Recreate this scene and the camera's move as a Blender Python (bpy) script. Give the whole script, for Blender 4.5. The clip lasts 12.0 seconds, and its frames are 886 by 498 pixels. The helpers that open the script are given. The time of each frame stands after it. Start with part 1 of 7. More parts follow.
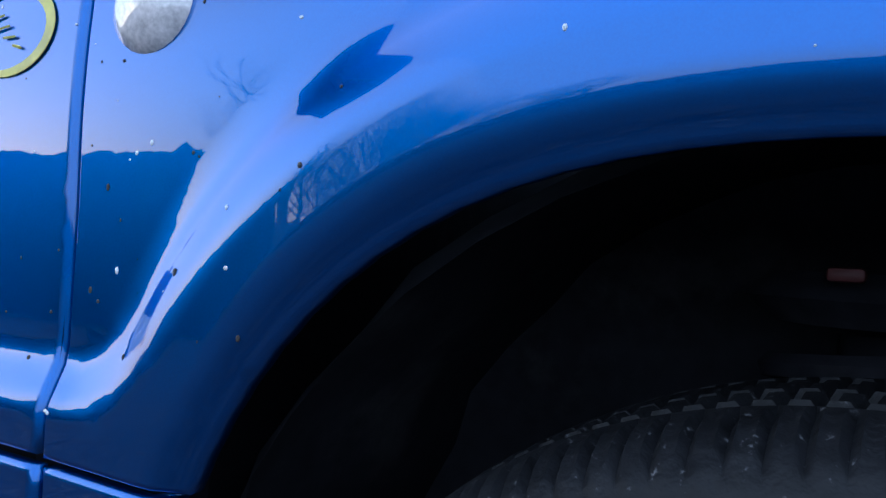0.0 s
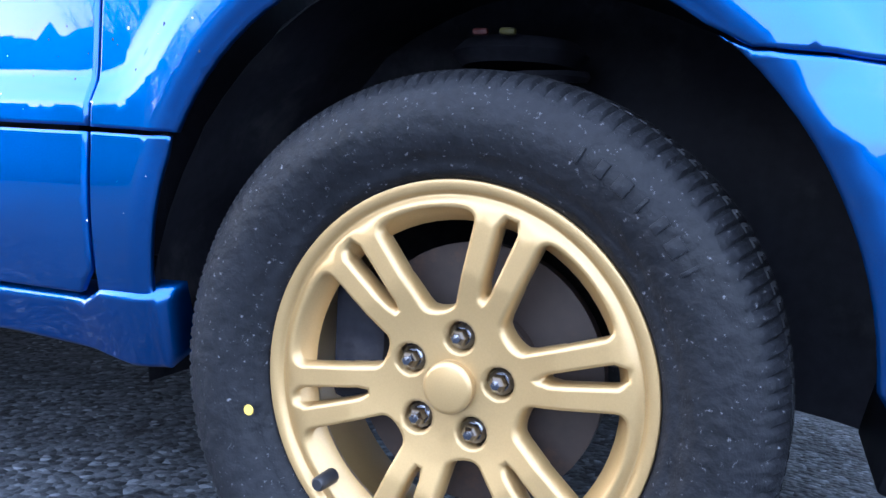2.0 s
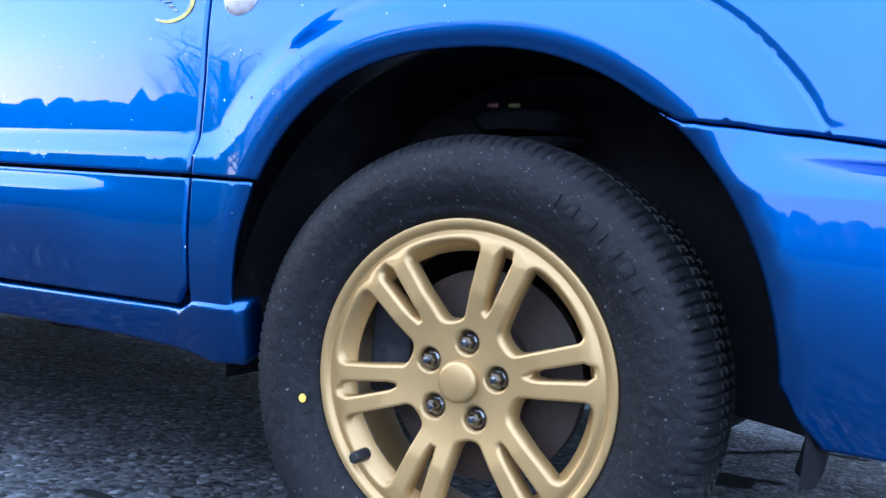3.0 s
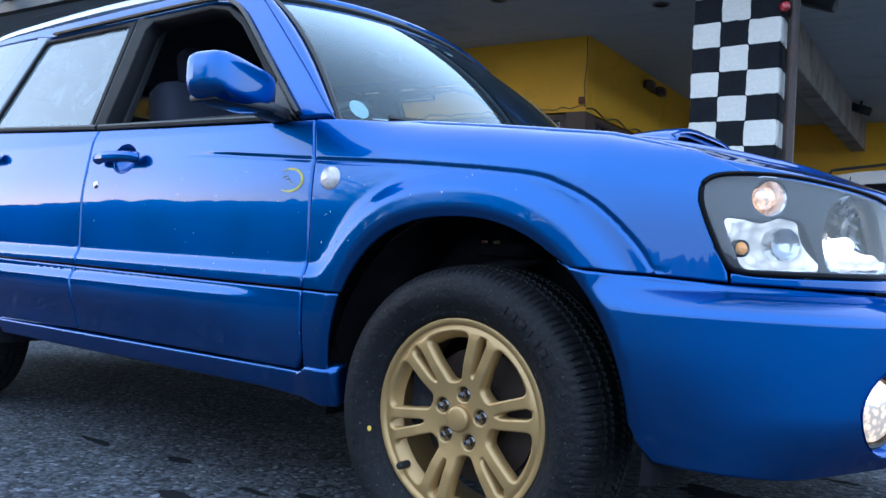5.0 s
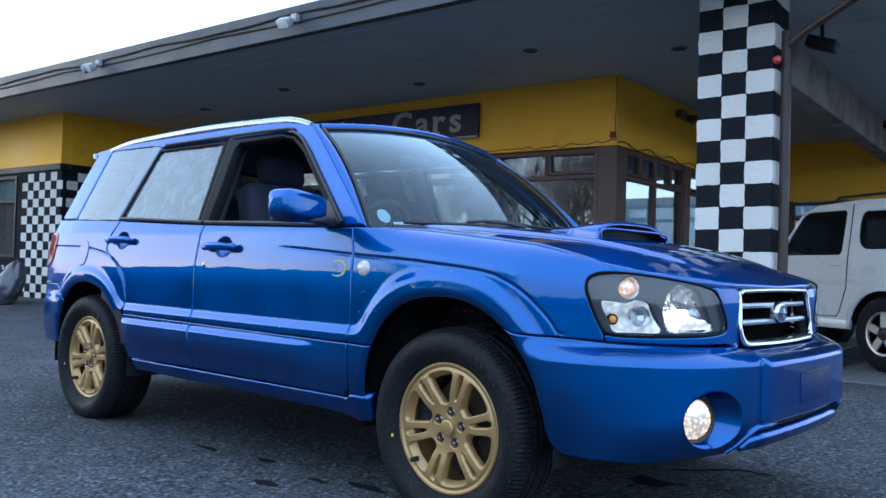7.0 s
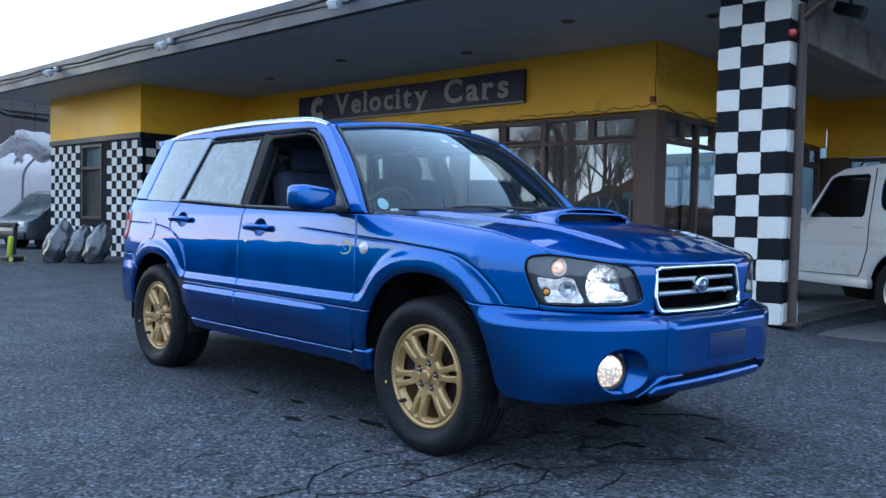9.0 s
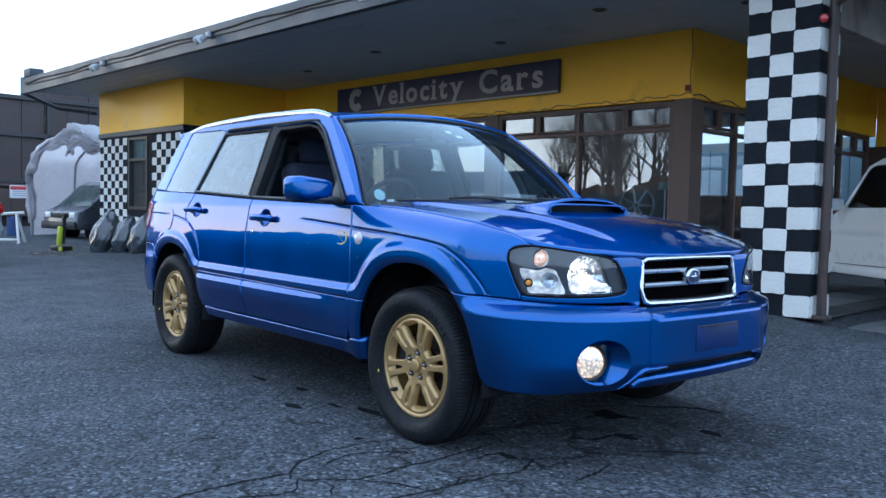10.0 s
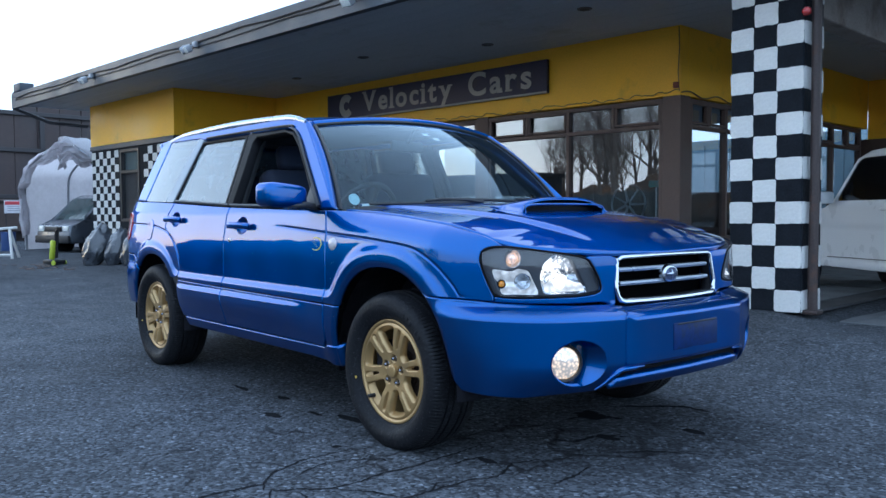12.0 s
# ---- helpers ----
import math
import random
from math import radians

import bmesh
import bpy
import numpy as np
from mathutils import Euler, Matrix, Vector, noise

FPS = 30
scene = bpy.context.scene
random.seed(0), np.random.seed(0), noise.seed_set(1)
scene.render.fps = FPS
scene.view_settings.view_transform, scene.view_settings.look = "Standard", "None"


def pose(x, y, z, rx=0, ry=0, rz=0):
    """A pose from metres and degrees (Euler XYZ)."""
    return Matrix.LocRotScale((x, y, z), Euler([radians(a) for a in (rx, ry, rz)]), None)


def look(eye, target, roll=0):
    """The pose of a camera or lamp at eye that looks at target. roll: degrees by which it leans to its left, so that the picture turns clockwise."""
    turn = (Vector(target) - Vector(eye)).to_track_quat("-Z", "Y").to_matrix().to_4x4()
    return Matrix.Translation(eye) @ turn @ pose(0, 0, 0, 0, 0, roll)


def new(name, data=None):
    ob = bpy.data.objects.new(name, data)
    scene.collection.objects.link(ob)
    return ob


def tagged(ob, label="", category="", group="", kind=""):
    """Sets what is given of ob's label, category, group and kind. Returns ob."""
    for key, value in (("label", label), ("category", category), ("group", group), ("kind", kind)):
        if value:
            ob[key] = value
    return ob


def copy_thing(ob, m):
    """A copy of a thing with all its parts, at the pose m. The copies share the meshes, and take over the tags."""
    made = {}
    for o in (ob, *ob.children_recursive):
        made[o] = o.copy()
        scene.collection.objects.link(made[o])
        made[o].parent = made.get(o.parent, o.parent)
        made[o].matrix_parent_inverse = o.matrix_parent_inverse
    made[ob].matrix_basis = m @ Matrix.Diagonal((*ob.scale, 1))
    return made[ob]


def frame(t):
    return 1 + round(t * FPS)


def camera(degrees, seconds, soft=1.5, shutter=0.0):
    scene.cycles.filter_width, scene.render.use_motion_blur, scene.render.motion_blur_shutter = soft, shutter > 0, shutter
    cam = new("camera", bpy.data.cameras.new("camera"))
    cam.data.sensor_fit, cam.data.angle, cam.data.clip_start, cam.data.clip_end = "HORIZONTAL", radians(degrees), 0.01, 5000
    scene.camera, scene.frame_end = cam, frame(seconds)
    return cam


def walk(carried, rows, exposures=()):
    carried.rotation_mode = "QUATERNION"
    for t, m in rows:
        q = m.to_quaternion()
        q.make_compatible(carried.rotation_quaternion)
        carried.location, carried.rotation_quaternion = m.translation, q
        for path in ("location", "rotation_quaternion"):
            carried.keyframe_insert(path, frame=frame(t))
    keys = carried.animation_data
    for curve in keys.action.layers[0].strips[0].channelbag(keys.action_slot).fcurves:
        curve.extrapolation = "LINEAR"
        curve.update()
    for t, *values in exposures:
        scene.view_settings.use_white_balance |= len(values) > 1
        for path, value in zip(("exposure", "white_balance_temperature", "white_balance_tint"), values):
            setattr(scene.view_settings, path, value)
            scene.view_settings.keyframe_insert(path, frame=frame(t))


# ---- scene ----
from mathutils import geometry

cam = camera(56.3, 12.0)
PATH = [
    (0, (0.01, -1.161, 0.7), (-1.017, 0.555, 0.707), 3.0),
    (0.5, (0.093, -1.245, 0.633), (-0.772, 0.556, 0.553), 3.5),
    (1, (0.17, -1.344, 0.579), (-0.647, 0.479, 0.475), 3.1),
    (1.5, (0.221, -1.494, 0.544), (-0.503, 0.364, 0.394), 3.0),
    (2, (0.303, -1.591, 0.532), (-0.444, 0.257, 0.36), 3.3),
    (2.5, (0.396, -1.707, 0.534), (-0.46, 0.099, 0.453), 4.0),
    (3, (0.459, -1.79, 0.504), (-0.44, -0.004, 0.475), 4.6),
    (3.2, (0.488, -1.824, 0.491), (-0.436, -0.051, 0.486), 4.4),
    (4.8, (0.965, -2.193, 0.624), (-0.236, -0.595, 0.646), 3.8),
    (5, (1.024, -2.251, 0.66), (-0.178, -0.653, 0.679), 3.1),
    (5.5, (1.211, -2.448, 0.749), (-0.007, -0.861, 0.777), 2.3),
    (6, (1.406, -2.609, 0.798), (0.167, -1.039, 0.836), 1.3),
    (6.5, (1.605, -2.749, 0.809), (0.322, -1.215, 0.86), 1.8),
    (7, (1.785, -2.876, 0.846), (0.463, -1.376, 0.889), 1.6),
    (7.2, (1.871, -2.918, 0.874), (0.534, -1.431, 0.908), 1.6),
    (8.8, (2.442, -3.106, 0.971), (1.003, -1.719, 0.897), 1.3),
    (9, (2.511, -3.108, 0.973), (1.062, -1.731, 0.898), 1.2),
    (9.5, (2.631, -3.058, 0.982), (1.171, -1.693, 0.897), 1.1),
    (10, (2.697, -2.936, 0.979), (1.169, -1.65, 0.879), 1.2),
    (10.5, (2.722, -2.835, 0.968), (1.171, -1.576, 0.867), 1.2),
    (11, (2.754, -2.773, 0.957), (1.195, -1.522, 0.872), 0.7),
    (11.5, (2.751, -2.78, 0.959), (1.2, -1.52, 0.87), 0.2),
    (12, (2.734, -2.828, 0.973), (1.206, -1.541, 0.883), -0.3),
]
walk(cam, [(t, look(eye, target, roll)) for t, eye, target, roll in PATH],
     [(0, 0.9, 5500, 10), (0.5, 2.22, 5500, 21), (1.0, 2.62, 5500, 20), (1.5, 2.64, 5550, 19), (2.0, 2.52, 5500, 18), (2.5, 2.25, 5480, 17), (3.2, 1.86, 5480, 15), (5, 1.04, 5560, 10), (7, 0.80, 5480, 8), (10, 0.78, 5450, 8), (11, 0.70, 5450, 8), (12, 0.70, 5450, 8)])

# ---- light ----
world = bpy.data.worlds.new("sky")
scene.world = world
world.use_nodes = True
wn, wl = world.node_tree.nodes, world.node_tree.links
sky = wn.new("ShaderNodeTexSky")
sky.sky_type = "NISHITA"
sky.sun_disc = False
sky.sun_elevation = radians(6)
sky.sun_rotation = radians(238)
sky.air_density, sky.dust_density, sky.ozone_density = 1.2, 1.8, 1.3
wn["Background"].inputs["Strength"].default_value = 0.15
# a thin even overcast over the clear sky
veil = wn.new("ShaderNodeVectorMath")
veil.operation = "MULTIPLY_ADD"
veil.inputs[1].default_value = (0.31, 0.37, 0.43)
veil.inputs[2].default_value = (5.6, 6.7, 8.1)
wl.new(sky.outputs[0], veil.inputs[0])
wl.new(veil.outputs[0], wn["Background"].inputs["Color"])

sun = new("sun", bpy.data.lights.new("sun", "SUN"))
sun.data.energy, sun.data.angle, sun.data.color = 0.12, radians(60), (1.0, 0.93, 0.86)
sun.matrix_world = look((-12, -7.5, 1.5), (0, 0, 0))


# ---- small tools ----
def smooth(a, b, x):
    t = min(max((x - a) / (b - a), 0.0), 1.0)
    return t * t * (3 - 2 * t)


def line(pts):
    xs, ys = [p[0] for p in pts], [p[1] for p in pts]
    return lambda x: float(np.interp(x, xs, ys))


def spline(pts, n=12, closed=False):
    """Catmull-Rom through points of any dimension."""
    P = [np.array(p, float) for p in pts]
    out, m = [], len(P)
    for i in range(m if closed else m - 1):
        a, b, c, d = (P[(i + k) % m] if closed else P[min(max(i + k, 0), m - 1)] for k in (-1, 0, 1, 2))
        for j in range(n):
            t = j / n
            out.append(0.5 * (2 * b + (c - a) * t + (2 * a - 5 * b + 4 * c - d) * t * t + (3 * b - a - 3 * c + d) * t ** 3))
    if not closed:
        out.append(P[-1])
    return [tuple(p) for p in out]


def chaikin(poly, times=2):
    for _ in range(times):
        out = []
        for i, a in enumerate(poly):
            b = poly[(i + 1) % len(poly)]
            out += [(a[0] * .75 + b[0] * .25, a[1] * .75 + b[1] * .25), (a[0] * .25 + b[0] * .75, a[1] * .25 + b[1] * .75)]
        poly = out
    return poly


def area2(p):
    return sum(p[i - 1][0] * p[i][1] - p[i][0] * p[i - 1][1] for i in range(len(p)))


def resample(poly, step):
    out = []
    for i, a in enumerate(poly):
        b = poly[(i + 1) % len(poly)]
        n = max(1, int(math.hypot(b[0] - a[0], b[1] - a[1]) / step + 0.5))
        out += [(a[0] + (b[0] - a[0]) * k / n, a[1] + (b[1] - a[1]) * k / n) for k in range(n)]
    return out


def shrink(poly, d):
    """Moves a loop to its left by d."""
    out, n = [], len(poly)
    for i in range(n):
        a, b, c = poly[i - 1], poly[i], poly[(i + 1) % n]
        u, v = Vector((b[0] - a[0], b[1] - a[1])), Vector((c[0] - b[0], c[1] - b[1]))
        if u.length < 1e-9 or v.length < 1e-9:
            out.append(b)
            continue
        u.normalize(), v.normalize()
        m = Vector((-u.y - v.y, u.x + v.x))
        k = m.length
        m = m / k if k > 0.2 else Vector((-u.y, u.x))
        s = min(1.0 / max(k / 2, 0.35), 2.2)
        out.append((b[0] + m.x * d * s, b[1] + m.y * d * s))
    return out


def inside(pts, loops):
    x, y = pts[:, 0], pts[:, 1]
    r = np.zeros(len(pts), bool)
    for lp in loops:
        L = np.array(lp)
        A, B = L, np.roll(L, -1, 0)
        for a, b in zip(A, B):
            if a[1] != b[1]:
                r ^= ((a[1] > y) != (b[1] > y)) & (x < (b[0] - a[0]) * (y - a[1]) / (b[1] - a[1]) + a[0])
    return r


def edge_distance(pts, loops):
    best = np.full(len(pts), 9.0)
    for lp in loops:
        L = np.array(lp)
        for a, b in zip(L, np.roll(L, -1, 0)):
            d = b - a
            t = np.clip(((pts - a) @ d) / max(d @ d, 1e-12), 0, 1)
            best = np.minimum(best, np.hypot(*(pts - a - t[:, None] * d).T))
    return best


def patch(outline, fn, step=0.03, holes=(), thick=0.012, edge=0.004, gap=0.002, drop=0.6, lines=()):
    """A sheet-metal panel: a 2D outline laid on the surface fn(u, v), with a rounded and turned-in edge."""
    loops = []
    for i, lp in enumerate([outline, *holes]):
        lp = list(lp)
        if (area2(lp) > 0) != (i == 0):
            lp.reverse()
        loops.append(shrink(resample(lp, step * 0.6), gap))
    rim = [p for lp in loops for p in lp]
    A = np.array(rim)
    lo, hi = A.min(0), A.max(0)
    gx, gy = np.meshgrid(np.arange(lo[0] + step / 2, hi[0], step), np.arange(lo[1] + step / 2, hi[1], step))
    grid = np.column_stack([gx.ravel(), gy.ravel()])
    ring = np.array([p for lp in loops for p in shrink(lp, edge)])
    if len(lines):
        L = np.array(lines)
        L = L[(L[:, 0] > lo[0]) & (L[:, 0] < hi[0]) & (L[:, 1] > lo[1]) & (L[:, 1] < hi[1])]
        if len(L) and len(grid):
            near = np.array([np.min(np.hypot(*(L - p).T)) for p in grid])
            grid = np.vstack([grid[near > min(step * 0.7, 0.012)], L])
    if len(grid):
        grid = grid[inside(grid, loops)]
    if len(grid):
        grid = grid[edge_distance(grid, loops) > max(edge * 1.6, 0.006)]
    ring = ring[inside(ring, loops)]
    ring = ring[edge_distance(ring, loops) > edge * 0.6]
    pts = np.vstack([A, ring] + ([grid] if len(grid) else []))
    cons, k = [], 0
    for lp in loops:
        cons += [(k + i, k + (i + 1) % len(lp)) for i in range(len(lp))]
        k += len(lp)
    V, _, F, origin, _, _ = geometry.delaunay_2d_cdt([Vector(p) for p in pts], cons, [], 0, 1e-7)
    V2 = np.array([tuple(v) for v in V])
    F = [f for f in F if len(f) == 3]
    C = V2[np.array(F)].mean(1)
    F = [f for f, ok in zip(F, inside(C, loops)) if ok]
    where = {}
    for i, o in enumerate(origin):
        for q in o:
            where[q] = i
    h = 1e-3
    P, N = [], []
    for u, v in V2:
        p = fn(u, v)
        n = (fn(u + h, v) - fn(u - h, v)).cross(fn(u, v + h) - fn(u, v - h))
        P.append(p), N.append(n.normalized() if n.length > 0 else Vector((0, 0, 1)))
    co, no = [p.copy() for p in P], [n.copy() for n in N]
    faces = [tuple(f) for f in F]
    # faces wound with the surface's own normal
    faces = [f if (V2[f[1]] - V2[f[0]])[0] * (V2[f[2]] - V2[f[0]])[1] - (V2[f[1]] - V2[f[0]])[1] * (V2[f[2]] - V2[f[0]])[0] > 0 else f[::-1] for f in faces]
    k = 0
    for lp in loops:
        n = len(lp)
        inn = shrink(lp, 0.002)
        low = []
        for i in range(n):
            w = where[k + i]
            side = P[w] - fn(*inn[i])
            side = side.normalized() if side.length > 1e-9 else N[w]
            co[w] = P[w] - N[w] * edge * drop
            no[w] = (N[w] + side).normalized()
            low.append(len(co))
            co.append(P[w] - N[w] * thick), no.append(side)
        for i in range(n):
            a, b = where[k + i], where[k + (i + 1) % n]
            if a != b:
                faces.append((b, a, low[i], low[(i + 1) % n]))
        k += n
    me = bpy.data.meshes.new("panel")
    me.from_pydata(co, [], faces)
    me.polygons.foreach_set("use_smooth", [True] * len(me.polygons))
    me.normals_split_custom_set_from_vertices([tuple(n) for n in no])
    me.update()
    return me


def finish(bm, flat=False, angle=35):
    """A bmesh as a mesh, smooth but for its sharp edges."""
    bmesh.ops.recalc_face_normals(bm, faces=bm.faces[:])
    for f in bm.faces:
        f.smooth = not flat
    if not flat:
        for e in bm.edges:
            if len(e.link_faces) == 2 and e.calc_face_angle(0) > radians(angle):
                e.smooth = False
    me = bpy.data.meshes.new("mesh")
    bm.to_mesh(me)
    bm.free()
    return me


def part(name, data, material, parent=None, label="", m=None):
    """Links a bmesh or mesh as one object, under a thing or a part."""
    me = finish(data) if isinstance(data, bmesh.types.BMesh) else data
    if material and not me.materials:
        me.materials.append(material)
    ob = new(name, me)
    if parent:
        ob.parent = parent
    if m is not None:
        ob.matrix_basis = m
    return tagged(ob, label)


MIRROR = Matrix.Diagonal((1, -1, 1, 1))


def pair(name, data, material, parent, label=""):
    """A part and its mirror image on the car's other side."""
    me = finish(data) if isinstance(data, bmesh.types.BMesh) else data
    return part(name, me, material, parent, label), part(name, me, material, parent, label, MIRROR)


def thing(name, label, category, m=None, group="", kind=""):
    ob = new(name)
    ob.empty_display_size = 0.1
    if m is not None:
        ob.matrix_basis = m
    return tagged(ob, label, category, group, kind)


def box(bm, c, size, bevel=0.0, rot=None, segs=2):
    t = bmesh.new()
    bmesh.ops.create_cube(t, size=1, matrix=Matrix.Diagonal((*size, 1)))
    if bevel:
        bmesh.ops.bevel(t, geom=t.edges[:], offset=bevel, segments=segs, profile=0.5, affect="EDGES")
    m = Matrix.Translation(c) @ (rot if rot is not None else Matrix())
    return add_mesh(bm, t, m)


def add_mesh(bm, t, m=None):
    vs = {v: bm.verts.new(m @ v.co if m is not None else v.co) for v in t.verts}
    for f in t.faces:
        try:
            bm.faces.new([vs[v] for v in f.verts])
        except ValueError:
            pass
    t.free()
    return bm


def tube(bm, pts, radius, sides=8, ends=True, close=False):
    """A round bar along points; radius a number or one for each point."""
    pts = [Vector(p) for p in pts]
    rings, n = [], len(pts)
    up = Vector((0.13, 0.27, 0.95))
    for i, p in enumerate(pts):
        d = (pts[(i + 1) % n if close else min(i + 1, n - 1)] - pts[i - 1 if close else max(i - 1, 0)])
        d = d.normalized() if d.length > 0 else Vector((0, 0, 1))
        a = d.cross(up)
        a = a.normalized() if a.length > 0.05 else d.cross(Vector((1, 0, 0))).normalized()
        b = d.cross(a)
        r = radius[i] if hasattr(radius, "__len__") else radius
        rings.append([bm.verts.new(p + (a * math.cos(2 * math.pi * k / sides) + b * math.sin(2 * math.pi * k / sides)) * r) for k in range(sides)])
    for i in range(n if close else n - 1):
        q, w = rings[i], rings[(i + 1) % n]
        for k in range(sides):
            bm.faces.new((q[k], q[(k + 1) % sides], w[(k + 1) % sides], w[k]))
    if ends and not close:
        bm.faces.new(rings[0][::-1]), bm.faces.new(rings[-1])
    return bm


def lathe(bm, profile, segs=48, m=None, twist=None, closed=False, caps=True):
    """Turns (radius, offset) round the y axis; offset counts along -y. twist(i, k) may change a radius."""
    rings = []
    for i, (r, o) in enumerate(profile):
        ring = []
        for k in range(segs):
            a = 2 * math.pi * k / segs
            rr = r + (twist(i, k) if twist else 0)
            co = Vector((rr * math.cos(a), -o, rr * math.sin(a)))
            ring.append(bm.verts.new(m @ co if m is not None else co))
        rings.append(ring)
    for i in range(len(rings) if closed else len(rings) - 1):
        q, w = rings[i], rings[(i + 1) % len(rings)]
        for k in range(segs):
            bm.faces.new((q[k], w[k], w[(k + 1) % segs], q[(k + 1) % segs]))
    if caps and not closed:
        for ring in (rings[0], rings[-1]):
            if (ring[0].co - ring[segs // 2].co).length > 1e-4:
                bm.faces.new(ring)
    return bm


# ---- materials ----
def material(name, color, rough=0.5, metal=0.0, coat=0.0, coat_rough=0.05, vary=0.15, scale=3.0, fine=60.0, bump=0.0, bump_scale=80.0,
             stain=None, stain_scale=1.2, stain_at=(0.55, 0.7), rand=0.0, spec=0.5, coat_ior=1.52, edge_tint=None):
    """Principled surface whose colour and gloss vary at a broad and a fine scale; stain: a second colour in blotches."""
    mt = bpy.data.materials.new(name)
    mt.use_nodes = True
    n, l = mt.node_tree.nodes, mt.node_tree.links
    b = n["Principled BSDF"]
    co = n.new("ShaderNodeTexCoord")
    big, small = n.new("ShaderNodeTexNoise"), n.new("ShaderNodeTexNoise")
    for q, s, d in ((big, scale, 4), (small, fine, 3)):
        q.inputs["Scale"].default_value, q.inputs["Detail"].default_value = s, d
        l.new(co.outputs["Object"], q.inputs["Vector"])
    both = n.new("ShaderNodeMath")
    both.operation = "ADD"
    l.new(big.outputs[0], both.inputs[0]), l.new(small.outputs[0], both.inputs[1])
    ramp = n.new("ShaderNodeMapRange")
    ramp.inputs["From Min"].default_value, ramp.inputs["From Max"].default_value = 0.6, 1.4
    ramp.inputs["To Min"].default_value, ramp.inputs["To Max"].default_value = 1 - vary, 1 + vary
    l.new(both.outputs[0], ramp.inputs["Value"])
    mul = n.new("ShaderNodeVectorMath")
    mul.operation = "SCALE"
    mul.inputs[0].default_value = color
    last = ramp.outputs[0]
    if rand:
        oi = n.new("ShaderNodeObjectInfo")
        rr = n.new("ShaderNodeMapRange")
        rr.inputs["To Min"].default_value, rr.inputs["To Max"].default_value = 1 - rand, 1 + rand
        l.new(oi.outputs["Random"], rr.inputs["Value"])
        mm = n.new("ShaderNodeMath")
        mm.operation = "MULTIPLY"
        l.new(last, mm.inputs[0]), l.new(rr.outputs[0], mm.inputs[1])
        last = mm.outputs[0]
    l.new(last, mul.inputs["Scale"])
    out = mul.outputs[0]
    if stain:
        st = n.new("ShaderNodeTexNoise")
        st.inputs["Scale"].default_value, st.inputs["Detail"].default_value, st.inputs["Roughness"].default_value = stain_scale, 6, 0.65
        l.new(co.outputs["Object"], st.inputs["Vector"])
        sr = n.new("ShaderNodeMapRange")
        sr.inputs["From Min"].default_value, sr.inputs["From Max"].default_value = stain_at
        l.new(st.outputs[0], sr.inputs["Value"])
        mx = n.new("ShaderNodeMix")
        mx.data_type = "RGBA"
        mx.inputs["B"].default_value = (*stain, 1)
        l.new(sr.outputs[0], mx.inputs["Factor"]), l.new(out, mx.inputs["A"])
        out = mx.outputs["Result"]
    l.new(out, b.inputs["Base Color"])
    rg = n.new("ShaderNodeMapRange")
    rg.inputs["From Min"].default_value, rg.inputs["From Max"].default_value = 0.3, 0.7
    rg.inputs["To Min"].default_value, rg.inputs["To Max"].default_value = max(rough * 0.8, 0), min(rough * 1.2, 1)
    l.new(big.outputs[0], rg.inputs["Value"]), l.new(rg.outputs[0], b.inputs["Roughness"])
    b.inputs["Metallic"].default_value = metal
    b.inputs["Coat IOR"].default_value = coat_ior
    b.inputs["Coat Weight"].default_value, b.inputs["Coat Roughness"].default_value = coat, coat_rough
    b.inputs["Specular IOR Level"].default_value = spec
    if edge_tint:
        b.inputs["Specular Tint"].default_value = (*edge_tint, 1)
    if bump:
        bn = n.new("ShaderNodeTexNoise")
        bn.inputs["Scale"].default_value, bn.inputs["Detail"].default_value = bump_scale, 4
        l.new(co.outputs["Object"], bn.inputs["Vector"])
        bp = n.new("ShaderNodeBump")
        bp.inputs["Strength"].default_value, bp.inputs["Distance"].default_value = min(bump * 20, 1.0), bump * 0.2
        l.new(bn.outputs[0], bp.inputs["Height"]), l.new(bp.outputs[0], b.inputs["Normal"])
    return mt


